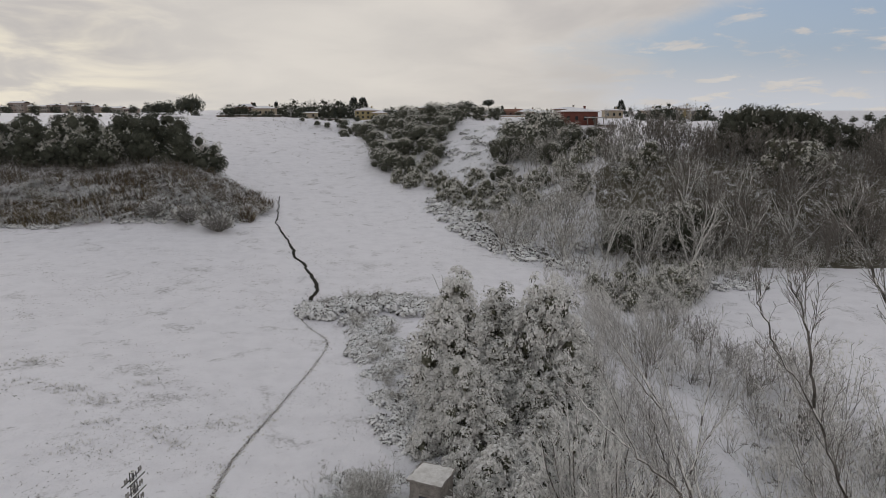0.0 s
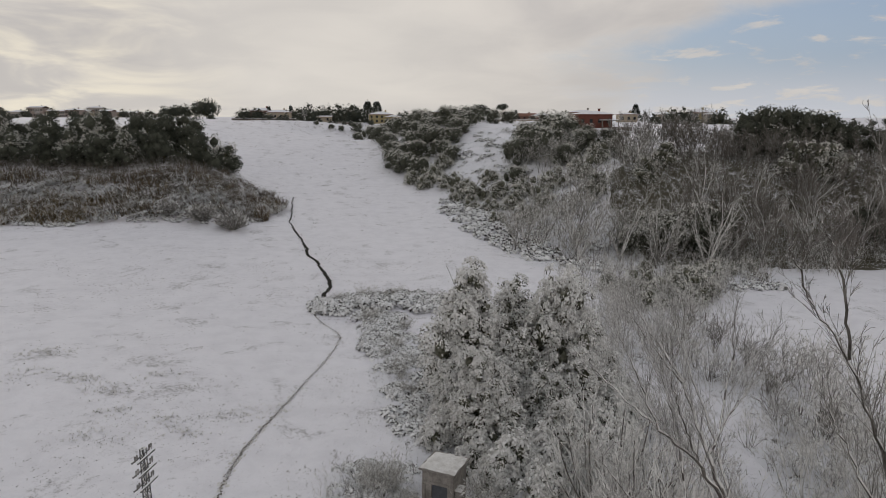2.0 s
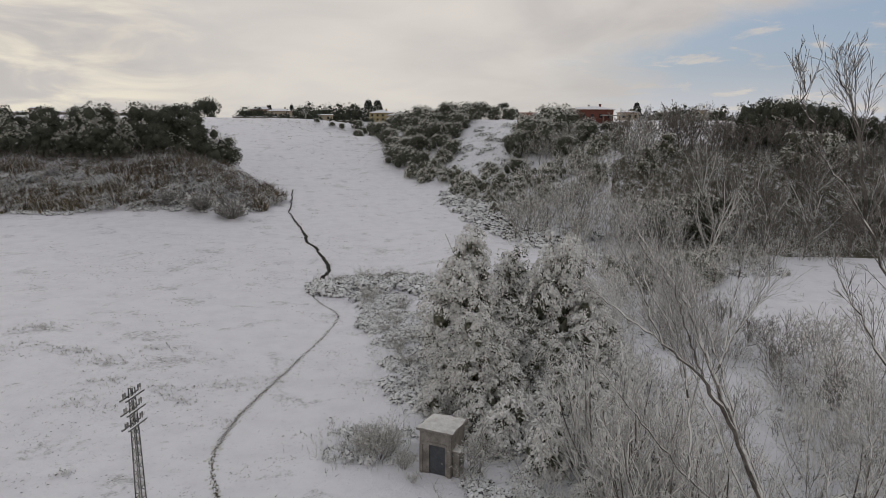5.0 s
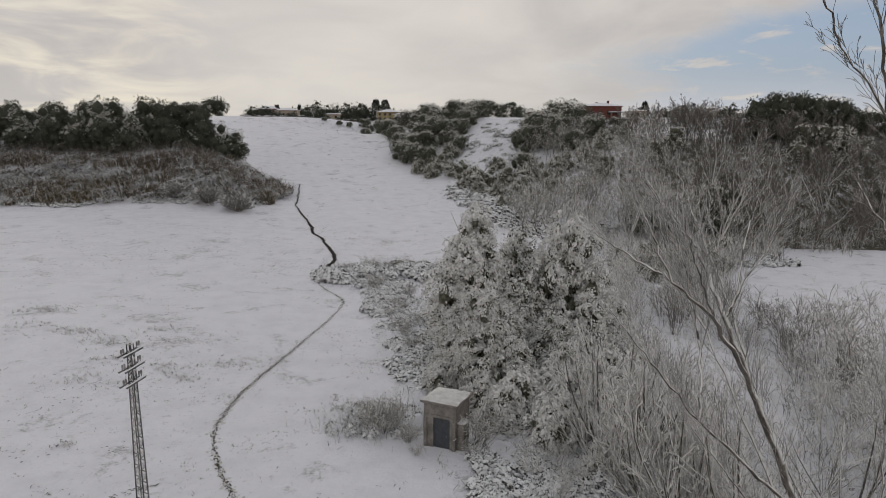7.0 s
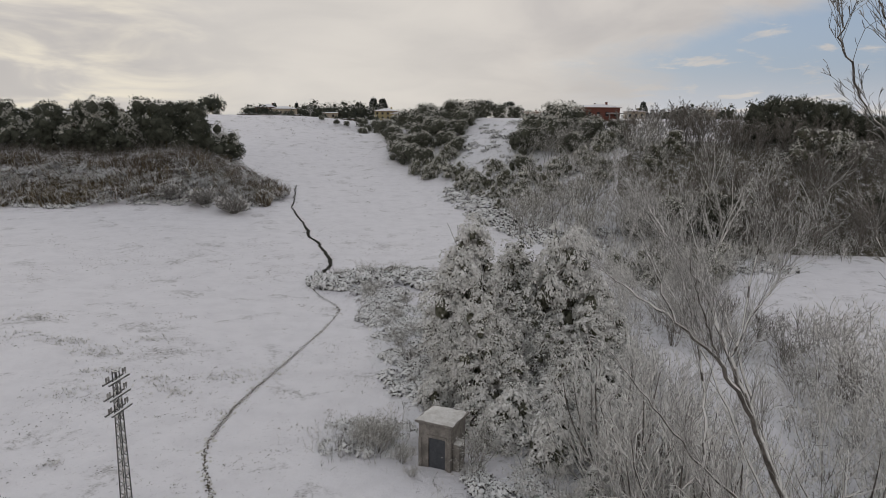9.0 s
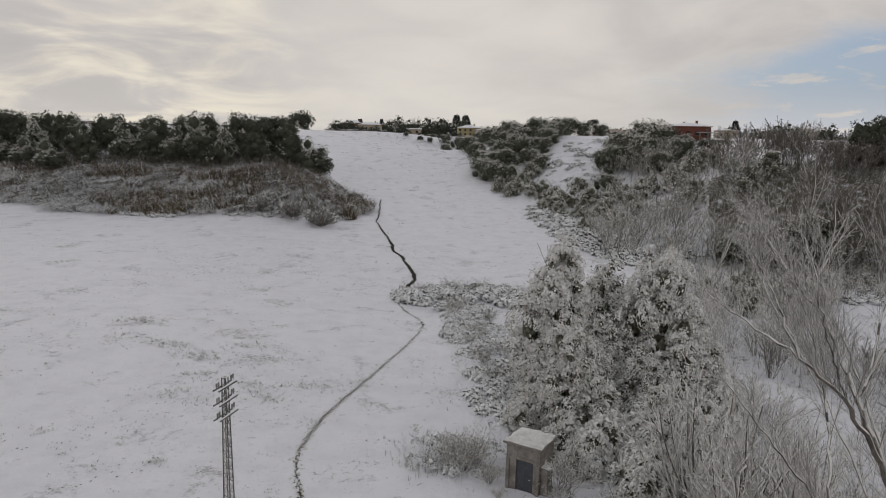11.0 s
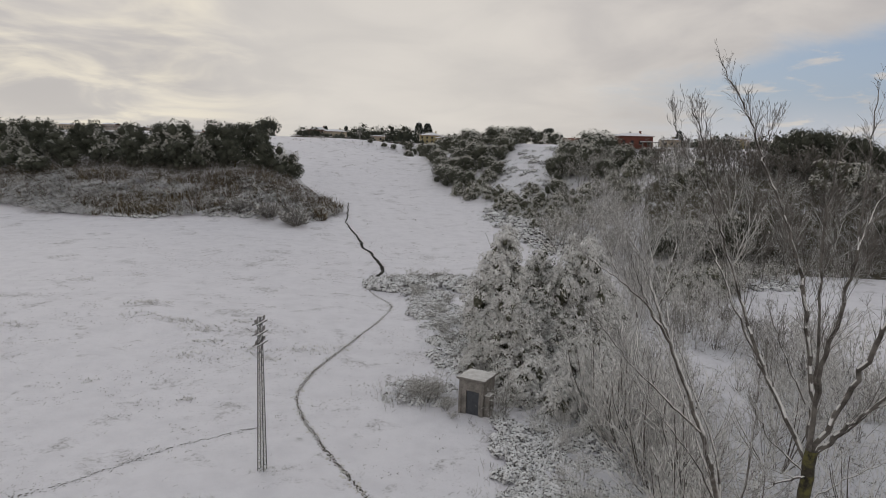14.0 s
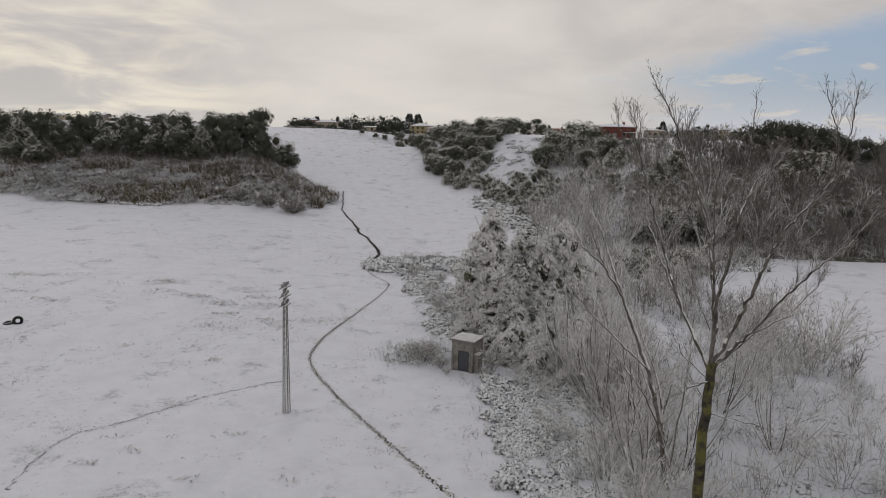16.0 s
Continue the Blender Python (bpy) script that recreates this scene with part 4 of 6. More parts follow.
# ---- discarded tyres in the meadow ----
def build_tyres():
    rng = np.random.RandomState(2)
    for n, (x, y, tilt, turn) in enumerate(((-56.9, 53.3, 12, 0), (-55.8, 53.5, 68, 30))):
        e = thing("tyre", "old black tyre lying half buried in snow" if n == 0 else "old black tyre standing tilted in the snow", "tyre", "discarded tyres")
        e.matrix_basis = pose(x, y, float(land(x, y)) + 0.08 + 0.3 * n, tilt, 0, turn)
        R, r, a, b = 0.42, 0.17, 24, 10
        u, w = np.meshgrid(2 * np.pi * np.arange(a) / a, 2 * np.pi * np.arange(b) / b, indexing="ij")
        v = np.stack([(R + r * np.cos(w)) * np.cos(u), (R + r * np.cos(w)) * np.sin(u), 0.8 * r * np.sin(w)], -1).reshape(-1, 3)
        i, j = np.meshgrid(np.arange(a), np.arange(b), indexing="ij")
        f = np.stack([i * b + j, ((i + 1) % a) * b + j, ((i + 1) % a) * b + (j + 1) % b, i * b + (j + 1) % b], -1).reshape(-1, 4)
        part("tread", build("tread", v, f, [M_TYRE], smooth=True), e)


M_TYRE = bark("tyre_rubber", (0.012, 0.012, 0.013), (0.03, 0.03, 0.03), 0.75, 1.1, 0.9)
build_tyres()


# ---- left bank: reeds, bushes and dark evergreen wood ----
def bank_mask(x, y):
    front = 155.6 + 1.3 * rough(x, 0 * x, 7, 1) + 0.30 * np.clip(x + 84, 0, 34) + 0.14 * np.clip(-100 - x, 0, None)
    return np.minimum(np.minimum((y - front) / 3, (-44.5 - 0.12 * (y - 158) - 0.9 * np.clip(y - 194, 0, None) - x) / 3), (215 - y) / 6)


cover("bank_growth", "matted dead reeds and scrub half under snow", "undergrowth", bank_mask, (-215, -40, 152, 216), 1.2, M_THATCH, 0.7)


def left_reeds():
    rng = np.random.RandomState(41)
    groups = {"ochre": [], "white": [], "brown": []}
    done = 0
    while done < 2100:
        x = rng.uniform(-165, -43)
        front = 154.8 + 1.3 * rough(x, 0.0, 7, 1) + 0.30 * np.clip(x + 84, 0, 34) + 0.14 * max(0.0, -100 - x)
        u = rng.rand() ** 1.15
        y = front + 20 * u
        if x > -42.5 - 0.12 * (y - 158) + 2.0 * rough(y, 3.0, 4, 2):
            continue
        done += 1
        zone = 5 * float(rough(x, y, 5, 3)) + x
        kind = "ochre" if -100 < zone < -81 and u < 0.6 else ("brown" if rng.rand() < (0.62 if float(rough(x, y, 6, 2)) > 0.15 else 0.06) + 0.4 * (u > 0.75) + 0.22 * (x > -78) else "white")
        if rng.rand() < 0.12:
            kind = ("ochre", "white", "brown")[rng.randint(3)]
        tall = rng.uniform(1.7, 3.7) * (0.7 if u < 0.06 else 1.0)
        main = rng.normal(-1.5, 0.9)
        for _ in range(30):
            az = rng.uniform(0, 6.283) if kind == "brown" else rng.normal(main, 0.9)
            groups[kind].append((x + 0.35 * math.cos(az) * rng.rand(), y + 0.35 * math.sin(az) * rng.rand(), tall * rng.uniform(0.6, 1.15),
                                 rng.uniform(0.9, 2.0) if kind == "white" else (rng.uniform(0.2, 1.1) if kind == "ochre" else rng.uniform(0.1, 0.8)), az, rng.uniform(0.10, 0.24) * (1.9 if kind == "white" else 1.0)))
    done = 0
    while done < 260:
        x, y = rng.uniform(-76, -45), rng.uniform(168, 199)
        if float(bank_mask(x, y)) < 0.15 or rng.rand() > 1.25 - 0.04 * (-47 - x):
            continue
        done += 1
        kind, tall, main = ("white", "brown", "brown")[rng.randint(3)], rng.uniform(1.4, 2.8), rng.normal(-0.9, 0.8)
        for _ in range(26):
            az = rng.normal(main, 1.1)
            groups[kind].append((x + rng.normal(0, 0.25), y + rng.normal(0, 0.25), tall * rng.uniform(0.6, 1.15), rng.uniform(0.4, 1.4), az, rng.uniform(0.10, 0.24)))
    blades("ochre_reeds", "dry ochre reed tussocks bowed under snow", "reeds", groups["ochre"], [M_REED, M_LEAFSNOW, M_REEDBROWN], 6, 2, [0.62, 0.24, 0.14])
    blades("snowy_reeds", "reed tussocks white with snow on drooping blades", "reeds", groups["white"], [M_LEAFSNOW, M_REEDBROWN, M_REED], 8, 2, [0.78, 0.14, 0.08])
    blades("brown_reeds", "dull brown reed tussocks on the bank", "reeds", groups["brown"], [M_REEDBROWN, M_REED, M_LEAFSNOW], 9, 2, [0.68, 0.18, 0.14])
    keep = []
    while len(keep) < 5600:
        x, y = rng.uniform(-175, -46), rng.uniform(171, 186)
        if x < -46 - 0.5 * (y - 161):
            keep.append((x, y, rng.uniform(1.3, 2.9) + 0.8 * float(sstep(171, 178, y))))
    while len(keep) < 5900:
        x, y = rng.uniform(-74, -46), rng.uniform(160, 199)
        if float(bank_mask(x, y)) > 0.1:
            keep.append((x, y, rng.uniform(1.3, 3.0)))
    brush("brown_scrub", "brown leafless scrub in front of the dark wood", "scrub", [s[:2] for s in keep], [s[2] for s in keep], [M_TWIGDARK, M_REEDBROWN, M_TWIG], [0.70, 0.24, 0.06], 7, 5, 0.075, 0.65)


left_reeds()


def evergreen(name, label, group, seed, height, radius, count, leaf, mats, snow, trunk=True, droop=0.3, lumps=20, category="tree", odd=0.0, wide=0.55, patchy=0.6, spray=7, reach=2.2, clump=6.0, core=None, share=0.66, crease=0.55):
    """A round, uneven evergreen with a short trunk and limbs inside its crown."""
    rng = random.Random(seed)
    blobs = [(0, 0, height * 0.45, radius * 0.6, radius * 0.6, height * 0.33)]
    for k in range(lumps):
        a, z = rng.uniform(0, 6.28), rng.uniform(0.12, 0.90)
        out = radius * (0.68 if z < 0.6 else 0.44) * rng.uniform(0.6, 1.2)
        s = radius * rng.uniform(0.20, 0.42)
        blobs.append((out * math.cos(a), out * math.sin(a), height * z, s, s, s * rng.uniform(0.7, 1.15)))
    e = thing(name, label, category, group)
    if trunk:
        out = []
        grow(rng, out, Vector((0, 0, 0)), Vector((0.05, 0, 1)), height * 0.75, radius * 0.055 + 0.04, 0,
             dict(levels=1, step=(0.8, 0.6), kids=(9,), wander=0.06, lift=0.3, thin=0.025, ratio=0.45, angle=50))
        part("trunk", tubes("trunk", out, [M_TRUNK], 5), e)
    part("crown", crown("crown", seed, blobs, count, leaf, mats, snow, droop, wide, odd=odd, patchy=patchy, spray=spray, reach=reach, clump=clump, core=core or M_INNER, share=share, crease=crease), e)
    return e


DARK = [M_DARKLEAF, M_DUSTLEAF]


def left_wood():
    rng = random.Random(51)
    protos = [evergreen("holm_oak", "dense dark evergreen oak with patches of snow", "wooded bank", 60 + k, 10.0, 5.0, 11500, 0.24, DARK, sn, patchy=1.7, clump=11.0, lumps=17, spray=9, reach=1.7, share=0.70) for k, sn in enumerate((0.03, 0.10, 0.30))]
    spots = [[], [], []]
    for x, y, top, kind in [(-64.5, 199, 22.6, 2), (-67, 203, 25.0, 2), (-68, 189, 24.6, 0), (-71, 188, 25.8, 0), (-77, 184, 27, 0), (-74, 196, 28.5, 0), (-82, 187, 31.0, 1), (-80, 198, 30.4, 0), (-88, 182, 26.8, 2), (-88, 189, 31.8, 1),
                            (-93, 181, 25.8, 1), (-94, 186, 31.6, 0), (-97, 197, 31.6, 0), (-100, 182, 27.4, 1), (-103, 188, 30.6, 2), (-108, 182, 26, 0), (-110, 190, 29, 1), (-114, 200, 30, 0), (-117, 183, 26, 2),
                            (-121, 190, 28, 1), (-127, 181, 26, 0), (-129, 196, 29, 1), (-135, 186, 27.5, 0), (-142, 192, 28.5, 2), (-150, 188, 28, 1), (-77, 205, 30, 1), (-86, 208, 30.5, 0), (-125, 208, 30.5, 0), (-158, 196, 30.5, 0), (-134, 176, 23, 1), (-143, 178, 23.5, 0), (-152, 180, 24, 1), (-161, 182, 26, 0), (-168, 190, 30, 1), (-176, 186, 30, 0), (-184, 196, 31.5, 1), (-172, 202, 32, 0), (-150, 203, 31.5, 0), (-138, 206, 31, 1), (-193, 190, 31, 0), (-112, 210, 30.5, 1), (-100, 208, 30, 1), (-84, 200, 29.6, 0), (-92, 198, 29.4, 1), (-104, 200, 29.5, 0), (-109, 203, 29.8, 1), (-120, 203, 29.6, 0), (-134, 200, 29.8, 1), (-145, 199, 30, 0), (-163, 204, 31, 1), (-179, 200, 31.5, 0), (-154, 194, 29, 1)]:
        z = float(land(x, y))
        s = (top - z) / 11.8
        if x < -93:
            kind = rng.choice((1, 2, 2, 2) if y < 195 else (0, 1, 2))
        spots[kind].append((x, y, 0.55 + 0.45 * s, rng.uniform(0, 360), s / (0.55 + 0.45 * s)))
    for k in range(14):
        x, y = -80 - 9.2 * k + rng.uniform(-2, 2), 213 + rng.uniform(-3, 4)
        s = (30.6 + 0.012 * (-80 - x) + rng.uniform(-0.5, 0.5) - float(land(x, y))) / 11.8
        spots[rng.choice((0, 0, 1))].append((x, y, 0.62 + 0.45 * s, rng.uniform(0, 360), s / (0.62 + 0.45 * s)))
    for p, q in zip(protos, spots):
        scatter(p, q)


left_wood()


def twig_shrub(name, label, group, seed, height, stems, m_limb, m_twig, spread=0.5, levels=2, kids=(7, 5), category="shrub", thin=0.012, base=0.03, lift=0.3, wander=0.13):
    rng = random.Random(seed)
    starts = []
    for _ in range(stems):
        a = rng.uniform(0, 6.28)
        tilt = spread * rng.uniform(0.1, 1.0)
        starts.append(((0.25 * math.cos(a) * height * 0.2, 0.25 * math.sin(a) * height * 0.2, -0.1), (math.cos(a) * tilt, math.sin(a) * tilt, 1), height * rng.uniform(0.6, 1.05), base, 1))
    spec = dict(levels=1 + levels, step=(0.5, height * 0.16, height * 0.13, height * 0.10), kids=(0, *kids), wander=wander, lift=lift, thin=thin, ratio=0.42, angle=38, bare=(0.2, 0.2, 0.15, 0.1, 0.1, 0.1))
    return bare_tree(name, label, group, seed, spec, starts, m_limb, m_twig, category=category, far=True)


SHRUBS = [twig_shrub("frosted_shrub", "leafless shrub furred with frost and snow", "frosted thicket", 70 + k, 4.2, 10, M_TWIG, M_FROST if k < 3 else M_TWIG, 0.8, 2, (8, 5), thin=0.014, base=0.034) for k in range(4)]
BROWNS = [twig_shrub("brown_shrub", "bare reddish-brown shrub with thin upright stems", "frosted thicket", 80 + k, 4.0, 13, M_TWIGDARK, M_TWIGDARK if k else M_FARTWIG, 0.5, 1, (12,), thin=0.015) for k in range(2)]


def in_thicket(x, y):
    """The damp strip of scrub beside the stream, with its open patches."""
    edge = 9.0 + 2.4 * float(sstep(25, 31, y)) + 0.8 * float(rough(x, y, 6, 1)) if y < 45 else 5.5 + 0.25 * (y - 45)
    right = 33 + 0.17 * y if y < 60 else 41 - 0.05 * (y - 60)
    right += 2.5 * float(rough(y, 5.0, 7, 2))
    if x < edge or x > right or (46 < y < 74 and x < 13):
        return False
    gap = ((x - 24.6 + 0.05 * (y - 60)) / 3.0) ** 2 + ((y - 63) / 16) ** 2 < 1 or ((x - 27.5) / 4) ** 2 + ((y - 66) / 7) ** 2 < 1 or ((x - 33) / 3) ** 2 + ((y - 85) / 6) ** 2 < 1
    return not gap


def thicket_mask(x, y):
    edge = np.where(y < 45, 5.0 - 0.06 * (y - 20), 4.5 + 0.25 * (y - 45)) + 1.8 * rough(x, y, 4, 1)
    right = np.where(y < 60, 34 + 0.17 * y, 41 - 0.05 * (y - 60)) + 2.5 * rough(y, 5.0 + 0 * y, 7, 2)
    open_a = ((x - 24.6 + 0.05 * (y - 60)) / 3.0) ** 2 + ((y - 63) / 16) ** 2
    open_b = ((x - 27.5) / 4) ** 2 + ((y - 66) / 7) ** 2
    open_c = ((x - 33) / 3) ** 2 + ((y - 85) / 6) ** 2
    return np.minimum.reduce([(x - edge) / 1.5, (right - x) / 2, (104 - y) / 3, (y + 4 + 4 * rough(x, y, 5, 3)) / 3, open_a - 1, open_b - 1, open_c - 1])


cover("stream_growth", "brambles and fallen stems half covered by snow", "undergrowth", thicket_mask, (0, 50, -8, 106), 0.8, M_TANGLE, 0.55)


def thicket():
    rng = random.Random(91)
    grey, brown = [[], [], [], []], [[], []]
    n = 0
    while n < 112:
        x, y = rng.uniform(2, 46), rng.uniform(6, 104)
        if not in_thicket(x, y):
            continue
        n += 1
        s = rng.uniform(0.55, 1.25) * (0.85 if y < 35 else 1.05)
        if rng.random() < 0.2:
            brown[rng.randrange(2)].append((x, y, s, rng.uniform(0, 360)))
        else:
            grey[rng.randrange(4)].append((x, y, s, rng.uniform(0, 360)))
    for x, y in ((27, 104), (31, 109), (35, 113), (40, 108), (44, 113), (24, 112), (38, 118), (30, 119), (47, 121), (53, 127), (34, 106), (42, 117), (21, 120), (26, 126), (34.7, 113), (38, 110), (41, 111), (44, 112), (36, 106), (48, 117), (46, 114), (51, 121), (31, 112), (39, 106), (40, 114), (43, 110.5), (37, 112)):
        grey[rng.randrange(4)].append((x, y, rng.uniform(0.9, 1.3), rng.uniform(0, 360)))
    for x, y, s in ((-66, 164.5, 0.8), (-57, 168, 0.8), (-50, 171, 0.8), (-76, 160, 1.0), (-90, 160, 0.9), (-104, 161, 1.0)):
        brown[0].append((x, y, s, rng.uniform(0, 360)))
    for x, y in ((-13, 104), (-8, 106), (-134, 166), (-140, 168)):
        grey[1].append((x, y, 0.6 if x > -100 else 1.2, rng.uniform(0, 360)))
    for x, y, s in ((30, 84, 1.3), (32, 88, 1.4), (28, 80, 1.2), (34, 91, 1.3), (26, 76, 1.1), (36, 86, 1.2), (31, 79, 1.1), (38, 80, 1.2), (41, 76, 1.3), (36, 70, 1.1), (33, 62, 1.1), (35, 58, 1.2)):
        brown[rng.randrange(2)].append((x, y, s, rng.uniform(0, 360)))
    for x, y, s in ((36.3, 59.7, 1.4), (39, 62, 1.3), (37, 55, 1.4), (41, 66, 1.2), (33.5, 52, 1.2), (38, 50, 1.3), (40, 70, 1.6), (43, 72, 1.7), (44, 66, 1.7), (45, 76, 1.6), (42, 56, 1.6), (46, 62, 1.7)):
        grey[rng.randrange(3)].append((x, y, s, rng.uniform(0, 360)))
    for _ in range(16):
        y = rng.uniform(20, 46)
        grey[rng.randrange(4)].append((rng.uniform(5.6, 10.0), y, rng.uniform(0.35, 0.7), rng.uniform(0, 360)))
    for _ in range(34):
        y = rng.uniform(17, 44)
        grey[rng.randrange(2)].append((rng.uniform(9.4, 16.5) + 2.0 * float(sstep(25, 31, y)), y, rng.uniform(0.6, 1.15), rng.uniform(0, 360)))
    for p, q in zip(SHRUBS + BROWNS, grey + brown):
        scatter(p, q)
    xy, tall = [], []
    while len(xy) < 4400:
        x, y = rng.uniform(2, 46), rng.uniform(4, 104)
        if in_thicket(x, y) and rng.random() < (0.62 + 0.6 * float(rough(x, y, 4, 3))) * (0.3 if x > 29 and y > 44 else 1.0):
            xy.append((x, y))
            tall.append(rng.uniform(1.0, 3.8) * (1 + 0.35 * float(rough(x, y, 7, 0))))
    brush("frosted_brush", "tangle of frosted stems and twigs beside the stream", "scrub", xy, tall, [M_FROST, M_TWIG, M_TWIGDARK, M_SNOW], [0.34, 0.14, 0.16, 0.36], 93, 5, 0.056, 0.7, 0.6)


thicket()


def tall_shrubs():
    rng = random.Random(94)
    protos = [twig_shrub("frosted_shrub", "tall leafless shrub with pale arching stems", "frosted thicket", 270 + k, 7.0, 9, M_FROST if k else M_LIMB, M_FROST, 1.5, 2, (7, 4), thin=0.014, base=0.09, lift=1.3, wander=0.06) for k in range(2)]
    spots = [[], []]
    for n, (x, y) in enumerate(((13.6, 24), (14.6, 29), (13.2, 33), (14.0, 35), (12.4, 39), (14.6, 41), (15.5, 31), (17.0, 37), (13.4, 27.5), (12.4, 45.5), (16.0, 47), (10.6, 43), (17.0, 26), (20.0, 33), (24.0, 38), (27.0, 46), (26.0, 30), (31.0, 52))):
        spots[n % 2].append((x, y, rng.uniform(0.7, 1.05), rng.uniform(0, 360)))
    for n, (x, y) in enumerate(((11.8, 41), (12.4, 43), (13.0, 38), (11.6, 44.5), (13.6, 41), (13.5, 34), (14.5, 36), (16.0, 33), (15.0, 43), (13.5, 46), (10.0, 45), (16.5, 40))):
        spots[(n + 1) % 2].append((x, y, rng.uniform(1.05, 1.3), rng.uniform(0, 360)))
    for p, q in zip(protos, spots):
        scatter(p, q)


tall_shrubs()


def bank_bushes():
    rng = random.Random(96)
    starts = []
    for _ in range(100):
        a, tilt = rng.uniform(0, 6.28), 1.5 * math.sqrt(rng.random())
        starts.append(((0.2 * math.cos(a), 0.2 * math.sin(a), -0.1), (math.cos(a) * tilt, math.sin(a) * tilt, 1), 2.7 * rng.uniform(0.7, 1.0) / math.sqrt(1 + 0.3 * tilt), 0.04, 1))
    spec = dict(levels=2, step=(0.5, 0.6, 0.45), kids=(0, 9), wander=0.10, lift=0.1, thin=0.036, ratio=0.38, angle=34, bare=(0.2, 0.25, 0.15, 0.1, 0.1, 0.1))
    p = bare_tree("brown_shrub", "round leafless bush with dense grey-brown twigs", "bushes on the bank", 97, spec, starts, M_TWIGDARK, M_TWIG, category="shrub", far=True)
    scatter(p, [(-49.8, 154.8, 1.9, 0), (-58.0, 158.6, 1.75, 70), (-66.5, 160.4, 1.5, 140), (-54.5, 163.0, 0.9, 200), (-69.0, 161.5, 1.15, 280), (-49.6, 165.6, 0.8, 30), (-83.0, 160.5, 0.9, 100), (-76.0, 166.0, 1.0, 10)])


bank_bushes()


# ---- evergreen clump behind the hut ----
def lobes(rng, height, radius, count, taper, low=0.1):
    """Lumps stacked into a pointed or rounded crown of drooping boughs."""
    out = [(0, 0, height * 0.42, radius * 0.50, radius * 0.50, height * 0.38)]
    for k in range(count):
        z = low + (0.97 - low) * (k + rng.random()) / count
        wide = radius * (1 - z) ** taper
        a, o = 2.4 * k + rng.uniform(-0.5, 0.5), wide * rng.uniform(0.45, 0.85)
        s = max(0.44 * wide * rng.uniform(0.7, 1.35), 0.17 * radius)
        out.append((o * math.cos(a), o * math.sin(a), height * z, s, s, s * rng.uniform(0.9, 1.5)))
    return out


def laden_tree(label, seed, height, radius, count, taper, tufts, size, snow, mats, leaf=0.23, **more):
    rng = random.Random(seed)
    e = thing("laurel_tree", label, "tree", "evergreens behind the hut")
    blobs = lobes(rng, height, radius, count, taper)
    out = []
    grow(rng, out, Vector((0, 0, 0)), Vector((0.03, 0, 1)), height * 0.8, radius * 0.05 + 0.04, 0,
         dict(levels=1, step=(0.8, 0.6), kids=(12,), wander=0.05, lift=0.3, thin=0.025, ratio=0.4, angle=55))
    part("trunk", tubes("trunk", out, [M_TRUNK], 5), e)
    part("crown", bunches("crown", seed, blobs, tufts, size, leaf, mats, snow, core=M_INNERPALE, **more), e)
    return e


def hut_clump():
    warm, plain_leaf = [M_GREYLEAF, M_LADEN, M_OCHRE], [M_OLIVELEAF, M_LADEN, M_GREYLEAF]
    a = laden_tree("tall pointed evergreen with snow on drooping leaves", 101, 15.6, 4.5, 30, 0.52, 1080, 0.46, 0.80, warm, 0.24, odd=0.14, each=46, share=0.44)
    b = laden_tree("broad snow-laden evergreen with drooping foliage", 102, 11.0, 4.4, 24, 0.36, 860, 0.46, 0.84, warm, 0.24, odd=0.08, each=46, share=0.44)
    d = laden_tree("dark evergreen with little snow behind the snowy ones", 104, 12.0, 3.9, 22, 0.42, 680, 0.46, 0.66, plain_leaf, 0.24, each=42, share=0.44)
    f = laden_tree("brownish evergreen with sagging snowy boughs", 105, 9.0, 3.8, 20, 0.42, 530, 0.46, 0.76, warm, 0.24, odd=0.25, each=42, share=0.44)
    c = thing("evergreen_shrub", "low rounded shrub bowed under thick snow", "shrub", "evergreens behind the hut")
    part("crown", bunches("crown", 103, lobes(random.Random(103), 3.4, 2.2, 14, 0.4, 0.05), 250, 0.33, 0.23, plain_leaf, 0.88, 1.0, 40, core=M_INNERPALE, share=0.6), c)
    scatter(a, [(2.2, 64.5, 1.0, 0)])
    scatter(b, [(3.4, 57.2, 0.74, 140, 1.12), (11.6, 66.0, 0.98, 250, 1.30), (1.0, 61.0, 0.6, 310)])
    scatter(d, [(7.2, 69.5, 0.98, 60, 1.10), (6.6, 62.0, 0.80, 10), (9.4, 58.2, 0.62, 130), (15.6, 70.0, 0.7, 75)])
    scatter(f, [(13.0, 60.5, 0.85, 20), (10.0, 54.2, 0.62, 200), (16.4, 66.0, 0.7, 100), (5.6, 54.6, 0.62, 80)])
    scatter(c, [(5.6, 50.6, 1.15, 0), (7.9, 47.0, 1.05, 50), (10.0, 49.0, 0.9, 110), (4.1, 49.6, 0.8, 170), (2.6, 53.0, 0.9, 220), (12.5, 49.0, 1.0, 290), (11.6, 45.0, 0.8, 20), (7.6, 52.4, 1.1, 80), (14.5, 53.5, 1.1, 140), (10.2, 42.5, 0.6, 200), (-0.6, 57.0, 0.8, 30),
                (13.4, 56.0, 1.2, 15), (16.2, 59.5, 1.2, 95), (16.8, 63.0, 1.1, 185), (12.2, 52.4, 0.9, 260)])


hut_clump()


